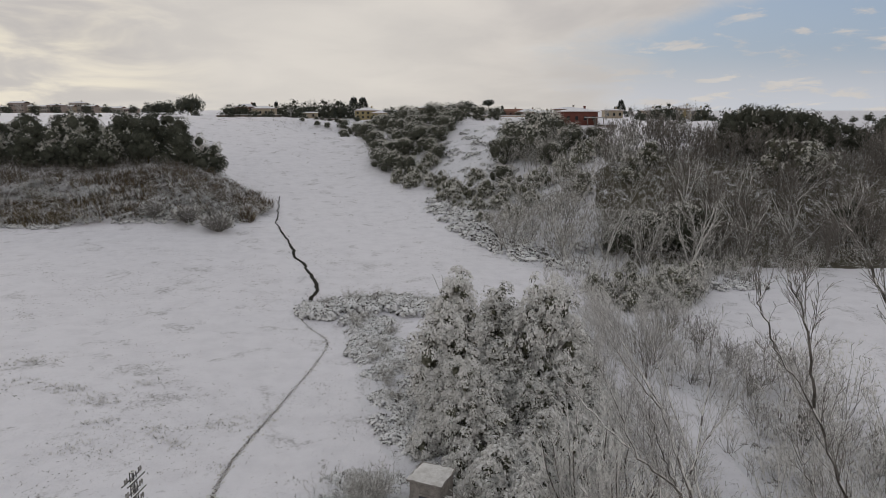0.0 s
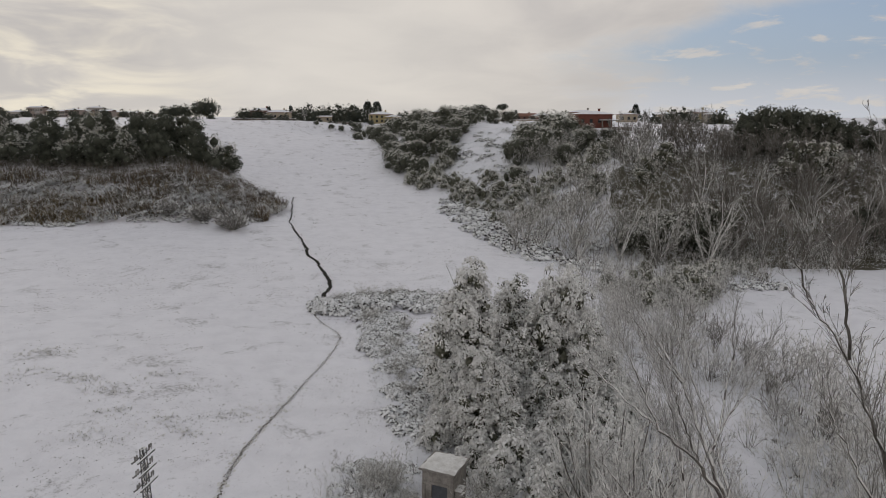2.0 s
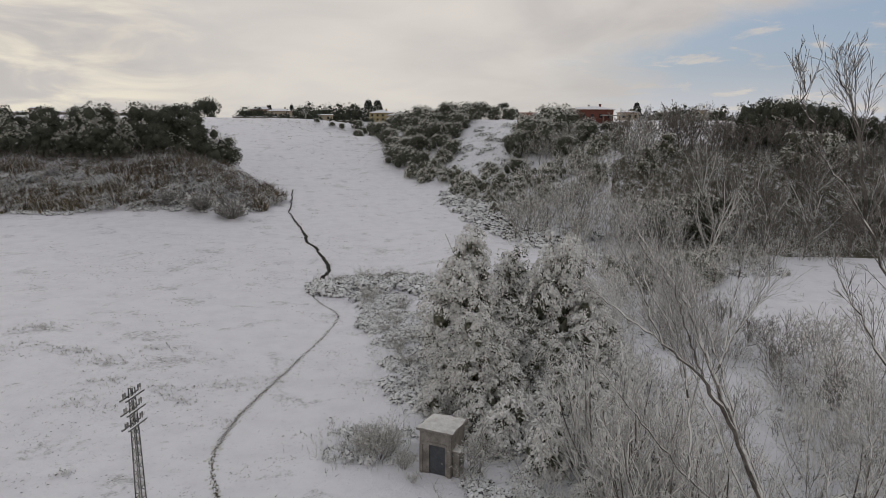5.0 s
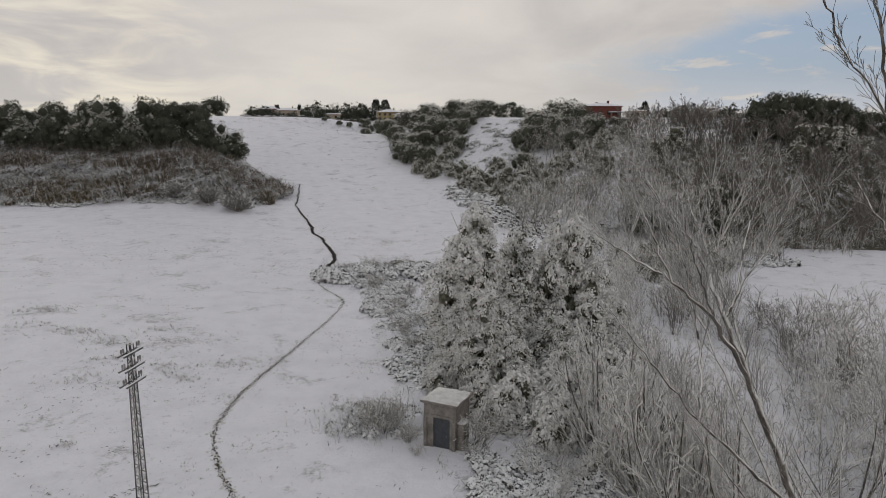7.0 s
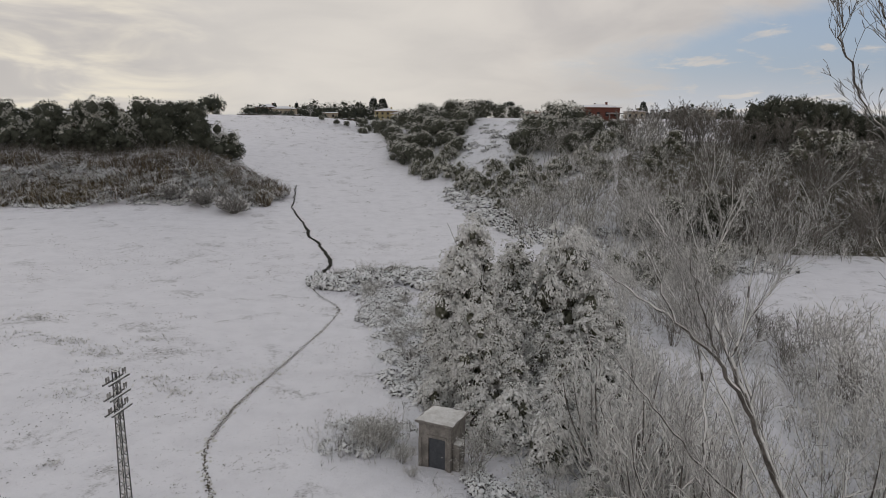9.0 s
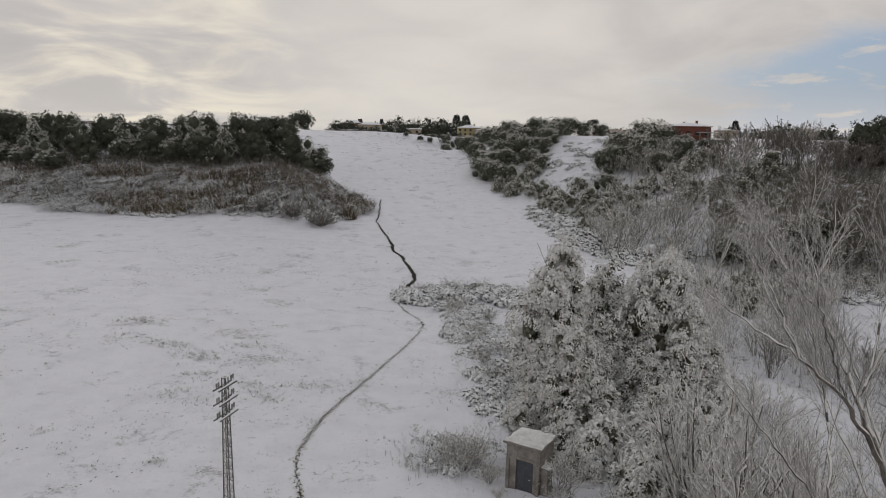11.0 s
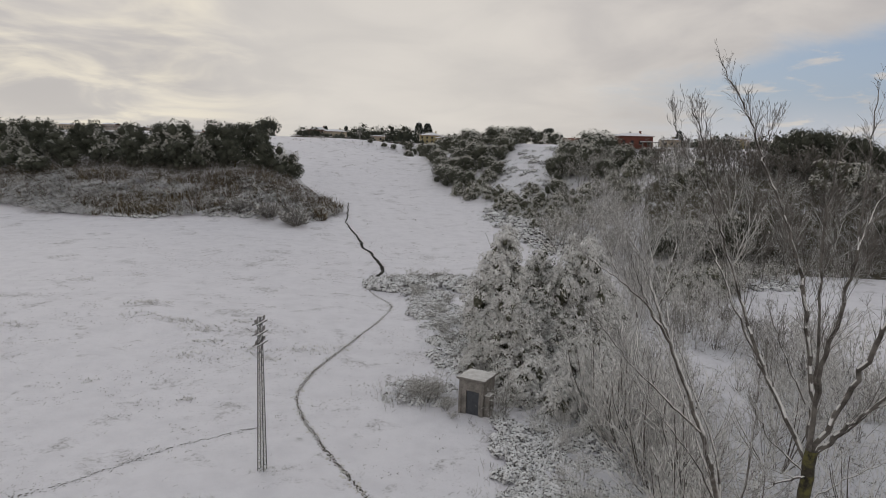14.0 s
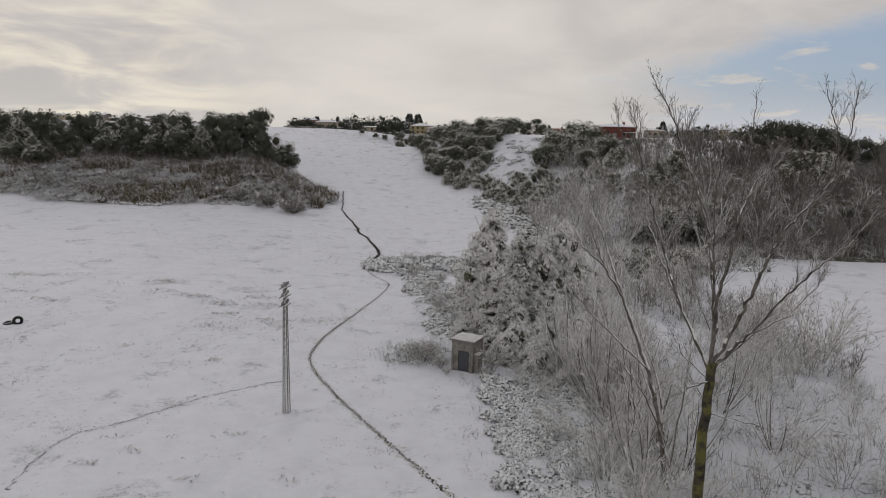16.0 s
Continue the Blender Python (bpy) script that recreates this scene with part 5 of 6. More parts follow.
# ---- brambles under snow ----
def hedge_mask(x, y):
    mid = 101.5 + 2.5 * np.sin((x + 18) * 0.16) + 1.2 * rough(x, y, 5, 1)
    row = np.minimum.reduce([(2.6 - np.abs(y - mid)) / 1.2, (x + 20) / 2, (3 - x) / 3])
    edge = -4.4 - (y - 58) * 0.245 + 1.2 * rough(x, y, 4, 2)
    band = np.minimum.reduce([(x - edge) / 1.2, (edge + 7.5 - x) / 2, (99 - y) / 2, (y - 53) / 2])
    patch = np.minimum.reduce([1.2 - ((x + 6) / 4.2) ** 2 - ((y - 50.8) / 3.2) ** 2 + 0.3 * rough(x, y, 2, 3)])
    return np.maximum.reduce([row, band, patch])


def foot_mask(x, y):
    d = np.minimum(y - 130 - 0.05 * x, (2.76 * (x + 22) + (y - 240)) / 2.94) + 1.5 * rough(x, y, 5, 1)
    low = np.minimum.reduce([d / 2, (13 + 17 * sstep(14, 24, x) - d) / 3, (50 - x) / 6, (192 - y) / 6])
    far = np.minimum.reduce([(x - 44) / 3, (70 - x) / 3, (y - 121) / 3, (138 - y) / 3, rough(x, y, 6, 2) + 0.5])
    mid = np.minimum.reduce([(x + 3 - 0.10 * (y - 190)) / 3, (27 + 0.10 * (y - 190) - x) / 3, (y - 180) / 4, (254 - y) / 6, rough(x, y, 7, 2) + 0.45])
    return np.maximum.reduce([low, far, mid])


cover("hedge_growth", "brambles crusted with snow beside the meadow", "undergrowth", hedge_mask, (-24, 8, 44, 108), 0.7, M_CRUST, 0.6)
cover("foot_growth", "snow-crusted brambles at the foot of the slope", "undergrowth", foot_mask, (-12, 76, 112, 256), 1.0, M_CRUST, 0.6)


def joined(name, label, category, meshes, spots):
    """Many copies of a few forms as one object, each at x, y, scale and turn."""
    verts, faces, index, n = [], [], [], 0
    for me, places in zip(meshes, spots):
        v = np.empty(3 * len(me.vertices))
        me.vertices.foreach_get("co", v)
        v = v.reshape(-1, 3)
        f = np.empty(len(me.loops), int)
        me.loops.foreach_get("vertex_index", f)
        f = f.reshape(-1, 3)
        i = np.empty(len(me.polygons), int)
        me.polygons.foreach_get("material_index", i)
        for x, y, s, turn in places:
            a = radians(turn)
            verts.append(np.stack([x + s * (v[:, 0] * math.cos(a) - v[:, 1] * math.sin(a)), y + s * (v[:, 0] * math.sin(a) + v[:, 1] * math.cos(a)), float(land(x, y)) - 0.05 + s * v[:, 2]], 1))
            faces.append(f + n)
            index.append(i)
            n += len(v)
    me = build(name, np.concatenate(verts), np.concatenate(faces), list(meshes[0].materials), np.concatenate(index))
    for old in meshes:
        bpy.data.meshes.remove(old)
    return tagged(new(name, me), label, category, kind="stuff")


def brambles():
    kinds, heaps = [], []
    for k, (n, size) in enumerate(((400, 0.25), (380, 0.27), (420, 0.24))):
        rng = random.Random(110 + k)
        blobs = [(rng.uniform(-1.5, 1.5), rng.uniform(-1.5, 1.5), rng.uniform(0.0, 0.35), rng.uniform(0.6, 1.1), rng.uniform(0.6, 1.1), rng.uniform(0.35, 0.75)) for _ in range(8)]
        e = thing("bramble_bush", "low tangled bramble under a crust of snow", "shrub", "brambles")
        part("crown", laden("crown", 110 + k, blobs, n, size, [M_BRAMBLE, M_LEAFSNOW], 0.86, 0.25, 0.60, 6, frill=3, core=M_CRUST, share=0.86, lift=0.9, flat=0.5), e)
        kinds.append(e)
    for k in range(2):
        rng = random.Random(115 + k)
        blobs = [(rng.uniform(-1.5, 1.5), rng.uniform(-1.5, 1.5), rng.uniform(0.0, 0.35), rng.uniform(0.7, 1.2), rng.uniform(0.7, 1.2), rng.uniform(0.35, 0.8)) for _ in range(6)]
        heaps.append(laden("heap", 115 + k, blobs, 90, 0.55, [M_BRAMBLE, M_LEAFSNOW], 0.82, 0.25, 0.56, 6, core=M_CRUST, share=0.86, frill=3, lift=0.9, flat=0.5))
    rng = random.Random(120)
    spots = [[], [], [], [], []]
    put = lambda x, y, s: spots[rng.randrange(3) if y < 112 else 3 + rng.randrange(2)].append((x, y, s, rng.uniform(0, 360)))
    for k in range(26):
        t = k / 25
        put(-18.5 + 19 * t + rng.uniform(-1, 1), 100.5 + 3 * math.sin(3 * t) + rng.uniform(-1.5, 1.5), rng.uniform(1.05, 1.7))
    for k in range(78):
        y = rng.uniform(54, 99)
        edge = -3.6 - (y - 58) * 0.245
        put(edge + rng.uniform(0.3, 6.5) * (0.6 + 0.4 * rng.random()), y, rng.uniform(0.65, 1.1))
    for k in range(16):
        put(rng.uniform(-9.0, -2.6), rng.uniform(48.8, 53.2), rng.uniform(0.4, 0.75))
    for k in range(96):
        y = rng.uniform(14, 46)
        put(rng.uniform(3.8, 12.0) - 0.05 * (y - 20), y, rng.uniform(0.5, 0.9))
    for k in range(75):
        y = rng.uniform(132, 186)
        edge = (240 - y) / 2.76 - 22 if y > 138 else 15 + (138 - y) * 1.2
        put(edge + rng.uniform(0.5, 9.5), y, rng.uniform(0.8, 1.35))
    for k in range(34):
        x = rng.uniform(-74, -47)
        put(x, 156.5 + 0.27 * (x + 84) * rng.uniform(0.1, 1.0), rng.uniform(0.35, 0.6))
    for k in range(46):
        x = rng.uniform(-140, -45)
        put(x, 154.2 + 1.3 * float(rough(x, 0.0, 7, 1)) + 0.26 * max(0.0, min(34.0, x + 84)) + 0.14 * max(0.0, -100 - x) + rng.uniform(-0.4, 1.0), rng.uniform(0.45, 0.75))
    for k in range(16):
        y = rng.uniform(210, 252)
        put(4 + 0.15 * (y - 210) + rng.uniform(0, 13), y, rng.uniform(0.35, 0.6))
    for k in range(46):
        y = rng.uniform(186, 250)
        put(2 + 0.10 * (y - 190) + rng.uniform(-4, 22), y, rng.uniform(0.5, 1.0))
    for k in range(30):
        put(rng.uniform(18, 42), rng.uniform(146, 180), rng.uniform(0.7, 1.1))
    for k in range(14):
        put(rng.uniform(46, 66), rng.uniform(118, 134), rng.uniform(0.6, 1.0))
    for p, q in zip(kinds, spots[:3]):
        scatter(p, q)
    joined("bramble_heaps", "low brambles heaped with snow on the far slopes", "undergrowth", heaps, spots[3:])
    xy = [(rng.gauss(-6, 1.9), rng.gauss(50.6, 1.5)) for _ in range(900)] + [(-3.6 - 0.245 * (y - 58) + rng.uniform(-0.6, 6.0), y) for y in [rng.uniform(54, 99) for _ in range(900)]] + [(-18.5 + 19 * t + rng.uniform(-1.5, 1.5), 100.5 + 3 * math.sin(3 * t) + rng.uniform(-2.2, 2.2)) for t in [rng.random() for _ in range(420)]] + [(rng.uniform(-3, 3), rng.uniform(42, 46)) for _ in range(24)] + [(rng.uniform(0, 6), rng.uniform(24, 46)) for _ in range(160)]
    brush("hut_scrub", "short frosted stalks round the hut and among the brambles", "scrub", xy, [rng.uniform(0.35, 1.3) for _ in xy], [M_TWIG, M_FROST, M_TWIGDARK, M_SNOW], [0.36, 0.26, 0.22, 0.16], 98, 6, 0.036, 0.9, 0.65)
    s = twig_shrub("frosted_shrub", "bushy leafless shrub thick with frost beside the hut", "frosted thicket", 77, 3.0, 18, M_TWIG, M_FARTWIG, 0.95, 2, (9, 5), thin=0.012)
    scatter(s, [(-4.9, 48.6, 0.95, 0), (-3.0, 47.2, 0.6, 90), (2.3, 46.6, 1.15, 40), (-2.2, 45.4, 0.35, 10), (-6.0, 50.0, 0.7, 200), (-4.1, 49.8, 0.9, 250), (-5.4, 49.4, 0.8, 300), (1.6, 45.0, 0.45, 120)]
            + [(-17.5 + 1.25 * k + rng.uniform(-0.6, 0.6), 101.5 + 2.5 * math.sin(0.2 * k) + rng.uniform(-2.2, 2.2), rng.uniform(0.45, 1.0), rng.uniform(0, 360)) for k in range(16)]
            + [(-3.0 - 0.245 * (y - 58) + rng.uniform(0.5, 5.5), y, rng.uniform(0.4, 0.85), rng.uniform(0, 360)) for y in range(56, 98, 2)])


brambles()


# ---- right bank: bare wood, evergreens on top ----
def slope_mask(x, y):
    d = np.minimum(y - 136, (2.76 * (x + 22) + (y - 240)) / 2.94) + 3 * rough(x, y, 8, 1)
    return np.minimum.reduce([(d - np.where(x < 26, 9, -1)) / 4, (62 - d) / 6, np.where(x < 40, (176 - y) / 5, 1.0), (x - 42 + 7 * rough(x, y, 12, 2)) / 4])


cover("slope_growth", "woodland litter and low brambles flecked with snow", "undergrowth", slope_mask, (8, 190, 124, 215), 1.3, M_LITTER, 0.8)


def right_wood():
    rng = random.Random(131)
    spec = dict(levels=3, step=(0.8, 1.5, 1.1, 0.9), kids=(0, 10, 6), wander=0.10, lift=0.30, thin=0.024, ratio=0.40, angle=30, bare=(0.3, 0.2, 0.12, 0.1, 0.1, 0.1))

    def fan(label, seed, height, limbs, tilt, kids, trunk, limb, twig, thin):
        """A tree with a short trunk and long limbs that fan upwards."""
        r = random.Random(seed)
        starts = [((0, 0, -0.3), (r.uniform(-0.2, 0.2), 0.0, 1), 0.16 * height, 0.022 * height, 0)]
        for j in range(limbs):
            a = 6.28 * j / limbs + r.uniform(-0.5, 0.5)
            k = tilt * r.uniform(0.15, 1.15)
            starts.append(((0, 0, 0.11 * height * r.uniform(0.6, 1.2)), (k * math.cos(a), k * math.sin(a), 1), height * r.uniform(0.65, 0.92), (0.0088 if height < 15 else 0.0105) * height, 1))
        return bare_tree("bare_tree", label, "wooded slope", seed, dict(spec, kids=(0, *kids), thin=thin), starts, limb, twig, m_trunk=trunk, far=True)

    protos = [fan("leafless brown tree with fine dense twigs", 140 + k, 11.0, 5, 0.55, (12, 6), M_LIMB, M_TWIGDARK, M_TWIGDARK, 0.034) for k in range(3)]
    protos += [fan("leafless grey tree with snow along its limbs", 150 + k, 10.0, 5, 0.6, (9, 6), M_LIMB, M_PALETWIG, M_FARTWIG, 0.034) for k in range(2)]
    spots = [[], [], [], [], []]
    n = 0
    while n < 120:
        x, y = rng.uniform(14, 150), rng.uniform(128, 212)
        d = min(y - 136, (2.76 * (x + 22) + (y - 240)) / 2.94)
        if d < -4 or d > 58 or (x < 45 and y > 165 and rng.random() < 0.8) or abs(x) > 0.68 * y + 14:
            continue
        n += 1
        dark = x > 56 + rng.uniform(-14, 14)
        spots[rng.choice((0, 1, 2)) if dark else rng.choice((3, 4))].append((x, y, rng.uniform(0.7, 1.08) * (0.85 if y > 180 else 1), rng.uniform(0, 360)))
    for x, y in ((18, 150), (22, 146), (26, 151), (30, 147), (34, 151), (24, 157), (38, 145), (31, 157), (40, 152), (20, 161), (28, 142), (35, 142), (15, 155), (44, 148)):
        spots[rng.choice((3, 4))].append((x, y, rng.uniform(0.5, 0.8), rng.uniform(0, 360)))
    for k in range(14):
        spots[rng.randrange(3)].append((rng.uniform(62, 86), rng.uniform(172, 184), rng.uniform(0.75, 1.0), rng.uniform(0, 360)))
    for k in range(14):
        spots[(0, 3, 4)[k % 3]].append((rng.uniform(56, 80), rng.uniform(188, 201), rng.uniform(0.72, 1.0), rng.uniform(0, 360)))
    for k in range(10):
        spots[3 + k % 2].append((rng.uniform(21, 40), rng.uniform(190, 203), rng.uniform(0.7, 0.95), rng.uniform(0, 360)))
    for x, y, s in ((45, 207, 0.62), (50, 210, 0.66), (55, 206, 0.7), (60, 211, 0.66), (65, 205, 0.72), (70, 210, 0.7)):
        spots[rng.choice((0, 1, 2))].append((x, y, s, rng.uniform(0, 360)))
    for p, q in zip(protos, spots):
        scatter(p, q)
    pale = [fan("spreading leafless tree with pale snow-lined limbs", 240 + k, 16.0, 6, 0.85, (8, 5), M_LIMB if k == 1 else M_PALETWIG, M_PALETWIG if k == 1 else M_FROST, M_FARTWIG, 0.030) for k in range(3)]
    places = [[], [], []]
    for n, (x, y, s) in enumerate(((52, 131, 0.92), (66, 137.5, 0.9), (28, 137, 0.85), (36.5, 138, 0.85), (43, 134, 0.85), (79, 143, 0.9), (57, 140, 1.0), (92, 146, 0.95), (106, 148, 0.9), (20, 143, 0.75), (70, 152, 0.95), (86, 158, 0.85), (61, 160, 0.9), (48, 147, 0.8))):
        places[n % 3].append((x, y, s, rng.uniform(0, 360)))
    for q, s in zip(pale, places):
        scatter(q, s)
    xy, tall = [], []
    while len(xy) < 8200:
        x, y = rng.uniform(8, 160), rng.uniform(122, 200)
        d = min(y - 136, (2.76 * (x + 22) + (y - 240)) / 2.94) + 5 * float(rough(x, y, 11, 1)) + 2.5 * float(rough(x, y, 4, 0))
        if d < (11 if x < 26 else -3 - 9 * (x < 62)) or d > 58 or abs(x) > 0.70 * y + 14 or (x < 40 and y > 172):
            continue
        if rng.random() < (0.65 + 0.6 * float(rough(x, y, 9, 2))) * (0.34 + 0.5 * float(sstep(36, 82, x + 14 * float(rough(x, y, 10, 3))))):
            xy.append((x, y))
            tall.append(rng.uniform(1.4, 4.4) * (1 + 0.3 * float(rough(x, y, 12, 0))))
    while len(xy) < 8750:
        x, y = rng.uniform(30, 54), rng.uniform(103, 130)
        if ((x - 42 - 0.5 * (y - 117)) / 8.5) ** 2 + ((y - 117) / 11) ** 2 < 1 + 0.5 * float(rough(x, y, 4, 2)):
            xy.append((x, y))
            tall.append(rng.uniform(1.0, 2.8))
    while len(xy) < 9550:
        x, y = rng.uniform(12, 46), rng.uniform(134, 168)
        if (2.76 * (x + 22) + (y - 240)) / 2.94 > 6 + 2 * float(rough(x, y, 6, 1)):
            xy.append((x, y))
            tall.append(rng.uniform(1.2, 3.4))
    for part_of, mats, w, what in ((0, [M_TWIGDARK, M_FARTWIG, M_FROST], [0.50, 0.38, 0.12], "brown leafless undergrowth on the wooded slope"), (1, [M_FARTWIG, M_FROST, M_TWIGDARK], [0.58, 0.26, 0.16], "grey frosted undergrowth along the foot of the slope")):
        pick = [i for i, (x, y) in enumerate(xy) if (x > 60 + 26 * float(rough(x, y, 12, 3)) and y > 146) == (part_of == 0)]
        brush("undergrowth", what, "scrub", [xy[i] for i in pick], [tall[i] for i in pick], mats, w, 95 + part_of, 4, 0.115, 0.55, 0.62)
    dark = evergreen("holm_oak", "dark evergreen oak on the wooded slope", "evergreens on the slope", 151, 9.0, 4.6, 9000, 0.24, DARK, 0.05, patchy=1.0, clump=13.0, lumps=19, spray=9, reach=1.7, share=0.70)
    white = evergreen("holm_oak", "evergreen oak capped with snow on the slope", "evergreens on the slope", 152, 8.0, 4.2, 5200, 0.27, [M_DARKLEAF, M_DUSTLEAF], 0.6, droop=1.2, spray=12, core=M_INNERPALE, lumps=15)
    put = lambda pts: [(x, y, (top - float(land(x, y))) / 9.4 * 0.5 + 0.5, rng.uniform(0, 360), ((top - float(land(x, y))) / 9.4) / ((top - float(land(x, y))) / 9.4 * 0.5 + 0.5)) for x, y, top in pts]
    scatter(dark, put([(83, 188, 29.0), (90, 187, 32.6), (97, 188, 32.4), (104, 188, 31.6), (111, 189, 29.0), (87, 194, 33.0), (95, 195, 32.6), (119, 190, 27.8), (127, 191, 28.6), (135, 192, 28.2), (143, 193, 28.4),
                       (56, 143, 8.0), (62, 147, 9.5), (94, 150, 11.0)]))
    scatter(white, put([(93, 170, 25.5), (98, 171, 25.3), (88, 172, 25.6), (122, 174, 25.6), (128, 175, 25.2), (57, 178, 24.5), (50, 170, 21), (37, 165, 17.5)]))


right_wood()


def middle_shrubs():
    rng = random.Random(161)
    a = evergreen("evergreen_shrub", "dense dark evergreen shrub dusted with snow", "shrubs on the white slope", 162, 6.0, 4.6, 8000, 0.21, [M_OLIVELEAF, M_DUSTLEAF], 0.24, trunk=False, droop=0.6, category="shrub", clump=10.0, lumps=20, reach=2.6)
    b = evergreen("evergreen_shrub", "snowy drooping evergreen shrub on the slope", "shrubs on the white slope", 163, 5.0, 3.9, 7000, 0.21, [M_OLIVELEAF, M_DUSTLEAF], 0.55, trunk=False, droop=1.8, category="shrub", spray=12, reach=4.0, lumps=16, core=M_INNERPALE, share=0.6)
    scatter(a, [(x, y, s, rng.uniform(0, 360)) for x, y, s in ((-18, 238, 1.0), (-14, 231, 1.05), (-10, 240, 1.1), (-9, 224, 0.95), (-19, 250, 1.0), (-12, 255, 1.1), (-4, 248, 1.1), (-22, 265, 1.0), (-14, 272, 1.1), (-5, 265, 1.15),
             (4, 262, 1.0), (-27, 283, 1.0), (-19, 290, 1.1), (-9, 284, 1.15), (1, 280, 1.2), (10, 284, 1.1), (-33, 300, 0.9), (-24, 306, 1.0), (-12, 303, 1.2), (0, 300, 1.2), (12, 300, 1.1), (20, 305, 1.0), (28, 312, 0.9),
             (46, 148, 1.15), (52, 147, 1.2), (57, 150, 1.2), (41, 144, 0.9), (23, 206, 1.25), (30, 203, 1.5), (27, 212, 1.5), (36, 208, 1.5), (33, 214, 1.6), (34, 192, 1.0), (41, 200, 1.1), (20, 193, 0.8), (-42, 325, 0.62), (-45, 343, 0.75), (-58, 345, 0.35), (-53, 344, 0.4), (-31, 339, 0.6), (-27, 343, 0.7), (-36, 341, 0.4), (-66, 347, 0.3), (2, 246, 0.9), (4, 254, 1.0), (-2, 236, 0.9), (8, 268, 1.0), (2, 228, 0.8), (-14, 244, 1.0), (-6, 256, 1.1), (26, 226, 0.55), (31, 222, 0.7), (37, 224, 0.6), (43, 216, 0.85), (21, 217, 0.7), (27, 217, 0.85), (47, 222, 0.55), (50, 210, 0.8), (36, 216, 0.85), (54, 218, 0.5), (24, 234, 0.3), (33, 236, 0.3))])
    scatter(b, [(x, y, s, rng.uniform(0, 360)) for x, y, s in ((-4, 215, 0.95), (1, 205, 0.9), (-1, 222, 1.0), (9, 189, 1.0), (5, 199, 0.85), (13, 200, 0.8), (15, 187, 0.95), (22, 182, 1.0), (29, 180, 1.05), (25, 172, 0.9), (36, 178, 1.1),
             (18, 176, 0.85), (3, 192, 0.7), (-7, 209, 0.7), (7, 181, 0.6), (12, 178, 0.7), (13, 168, 0.6), (42, 186, 1.1), (-11, 216, 0.8), (-6, 213, 0.9), (48, 195, 1.0), (20, 165, 0.8), (49.5, 127.5, 0.55), (53, 129.5, 0.6), (45.5, 131, 0.5), (57, 131, 0.45), (62, 134, 0.5), (40, 132, 0.45), (33, 107, 0.7), (36, 110, 0.8), (30, 110, 0.65), (38, 114, 0.75), (34, 114, 0.95), (38, 109.5, 0.8), (41, 112, 0.9), (44, 114.5, 0.9), (46.5, 118, 0.9), (35.5, 107.5, 0.7), (42, 109, 0.6), (49, 122, 0.8), (41, 117, 0.75), (29, 116, 0.7), (45, 122, 0.7))])


middle_shrubs()


# ---- the two near bare trees ----
NEAR = dict(levels=4, step=(0.9, 0.7, 0.55, 0.5, 0.45), kids=(0, 9, 5, 1), wander=0.07, lift=0.7, thin=0.006, ratio=0.48, angle=30, bare=(0.3, 0.22, 0.15, 0.1, 0.1, 0.1))


def limb_line(points, r0, r1, level=1):
    """Pieces along a limb through the given points."""
    line, n = [], 7
    for i in range(len(points) - 1):
        for k in range(n):
            line.append(Vector(points[i]).lerp(Vector(points[i + 1]), k / n))
    line.append(Vector(points[-1]))
    rng = random.Random(len(points) * 7 + int(10 * points[-1][0]))
    line = [p + Vector((rng.gauss(0, 0.035), rng.gauss(0, 0.035), rng.gauss(0, 0.03))) if 0 < i < len(line) - 1 else p for i, p in enumerate(line)]
    m = len(line) - 1
    rad = [r1 + (r0 - r1) * (1 - i / m) ** 1.1 for i in range(m + 1)]
    return [(line[i], line[i + 1], rad[i], rad[i + 1], level) for i in range(m)]


def near_tree(label, seed, trunk, limbs, r_trunk, spec, kids, reach, m_limb, m_twig):
    rng = random.Random(seed)
    out = limb_line(trunk, r_trunk, r_trunk * 0.72, 0) if trunk else []
    for pts, r0 in limbs:
        pieces = limb_line(pts, r0, 0.016)
        out += pieces
        total = len(pieces)
        for _ in range(int(kids * total / 14 * min(1.0, 0.25 + r0 / 0.08))):
            i = rng.randrange(int(total * 0.2), total)
            a, b, ra, rb, _l = pieces[i]
            d = (b - a).normalized()
            side = d.cross(Vector((rng.gauss(0, 1), rng.gauss(0, 1), rng.gauss(0, 1)))).normalized()
            g = radians(rng.uniform(18, 40))
            nd = d * math.cos(g) + side * math.sin(g)
            nd.z += 0.45
            grow(rng, out, b.copy(), nd.normalized(), reach * rng.uniform(0.5, 1.15) * (1.1 - 0.55 * i / total), min(0.017, max(0.008, rb * 0.34)), 2, spec)
        a, b, *_ = pieces[-1]
        grow(rng, out, b.copy(), (b - a).normalized(), reach * 0.25, 0.012, 2, spec)
    e = thing("bare_tree", label, "tree", "near bare trees")
    if trunk:
        part("trunk", tubes("trunk", [q for q in out if q[4] == 0], [M_TRUNK], 9), e, "mossy dark trunk with snow in its fork")
    for k, (pts, r0) in enumerate(limbs):
        part("limb", tubes("limb", limb_line(pts, r0, 0.016), [m_limb], 6), e)
    part("twigwork", tubes("twigwork", [q for q in out if q[4] >= 2], [m_twig], 3), e)["kind"] = "stuff"
    return e


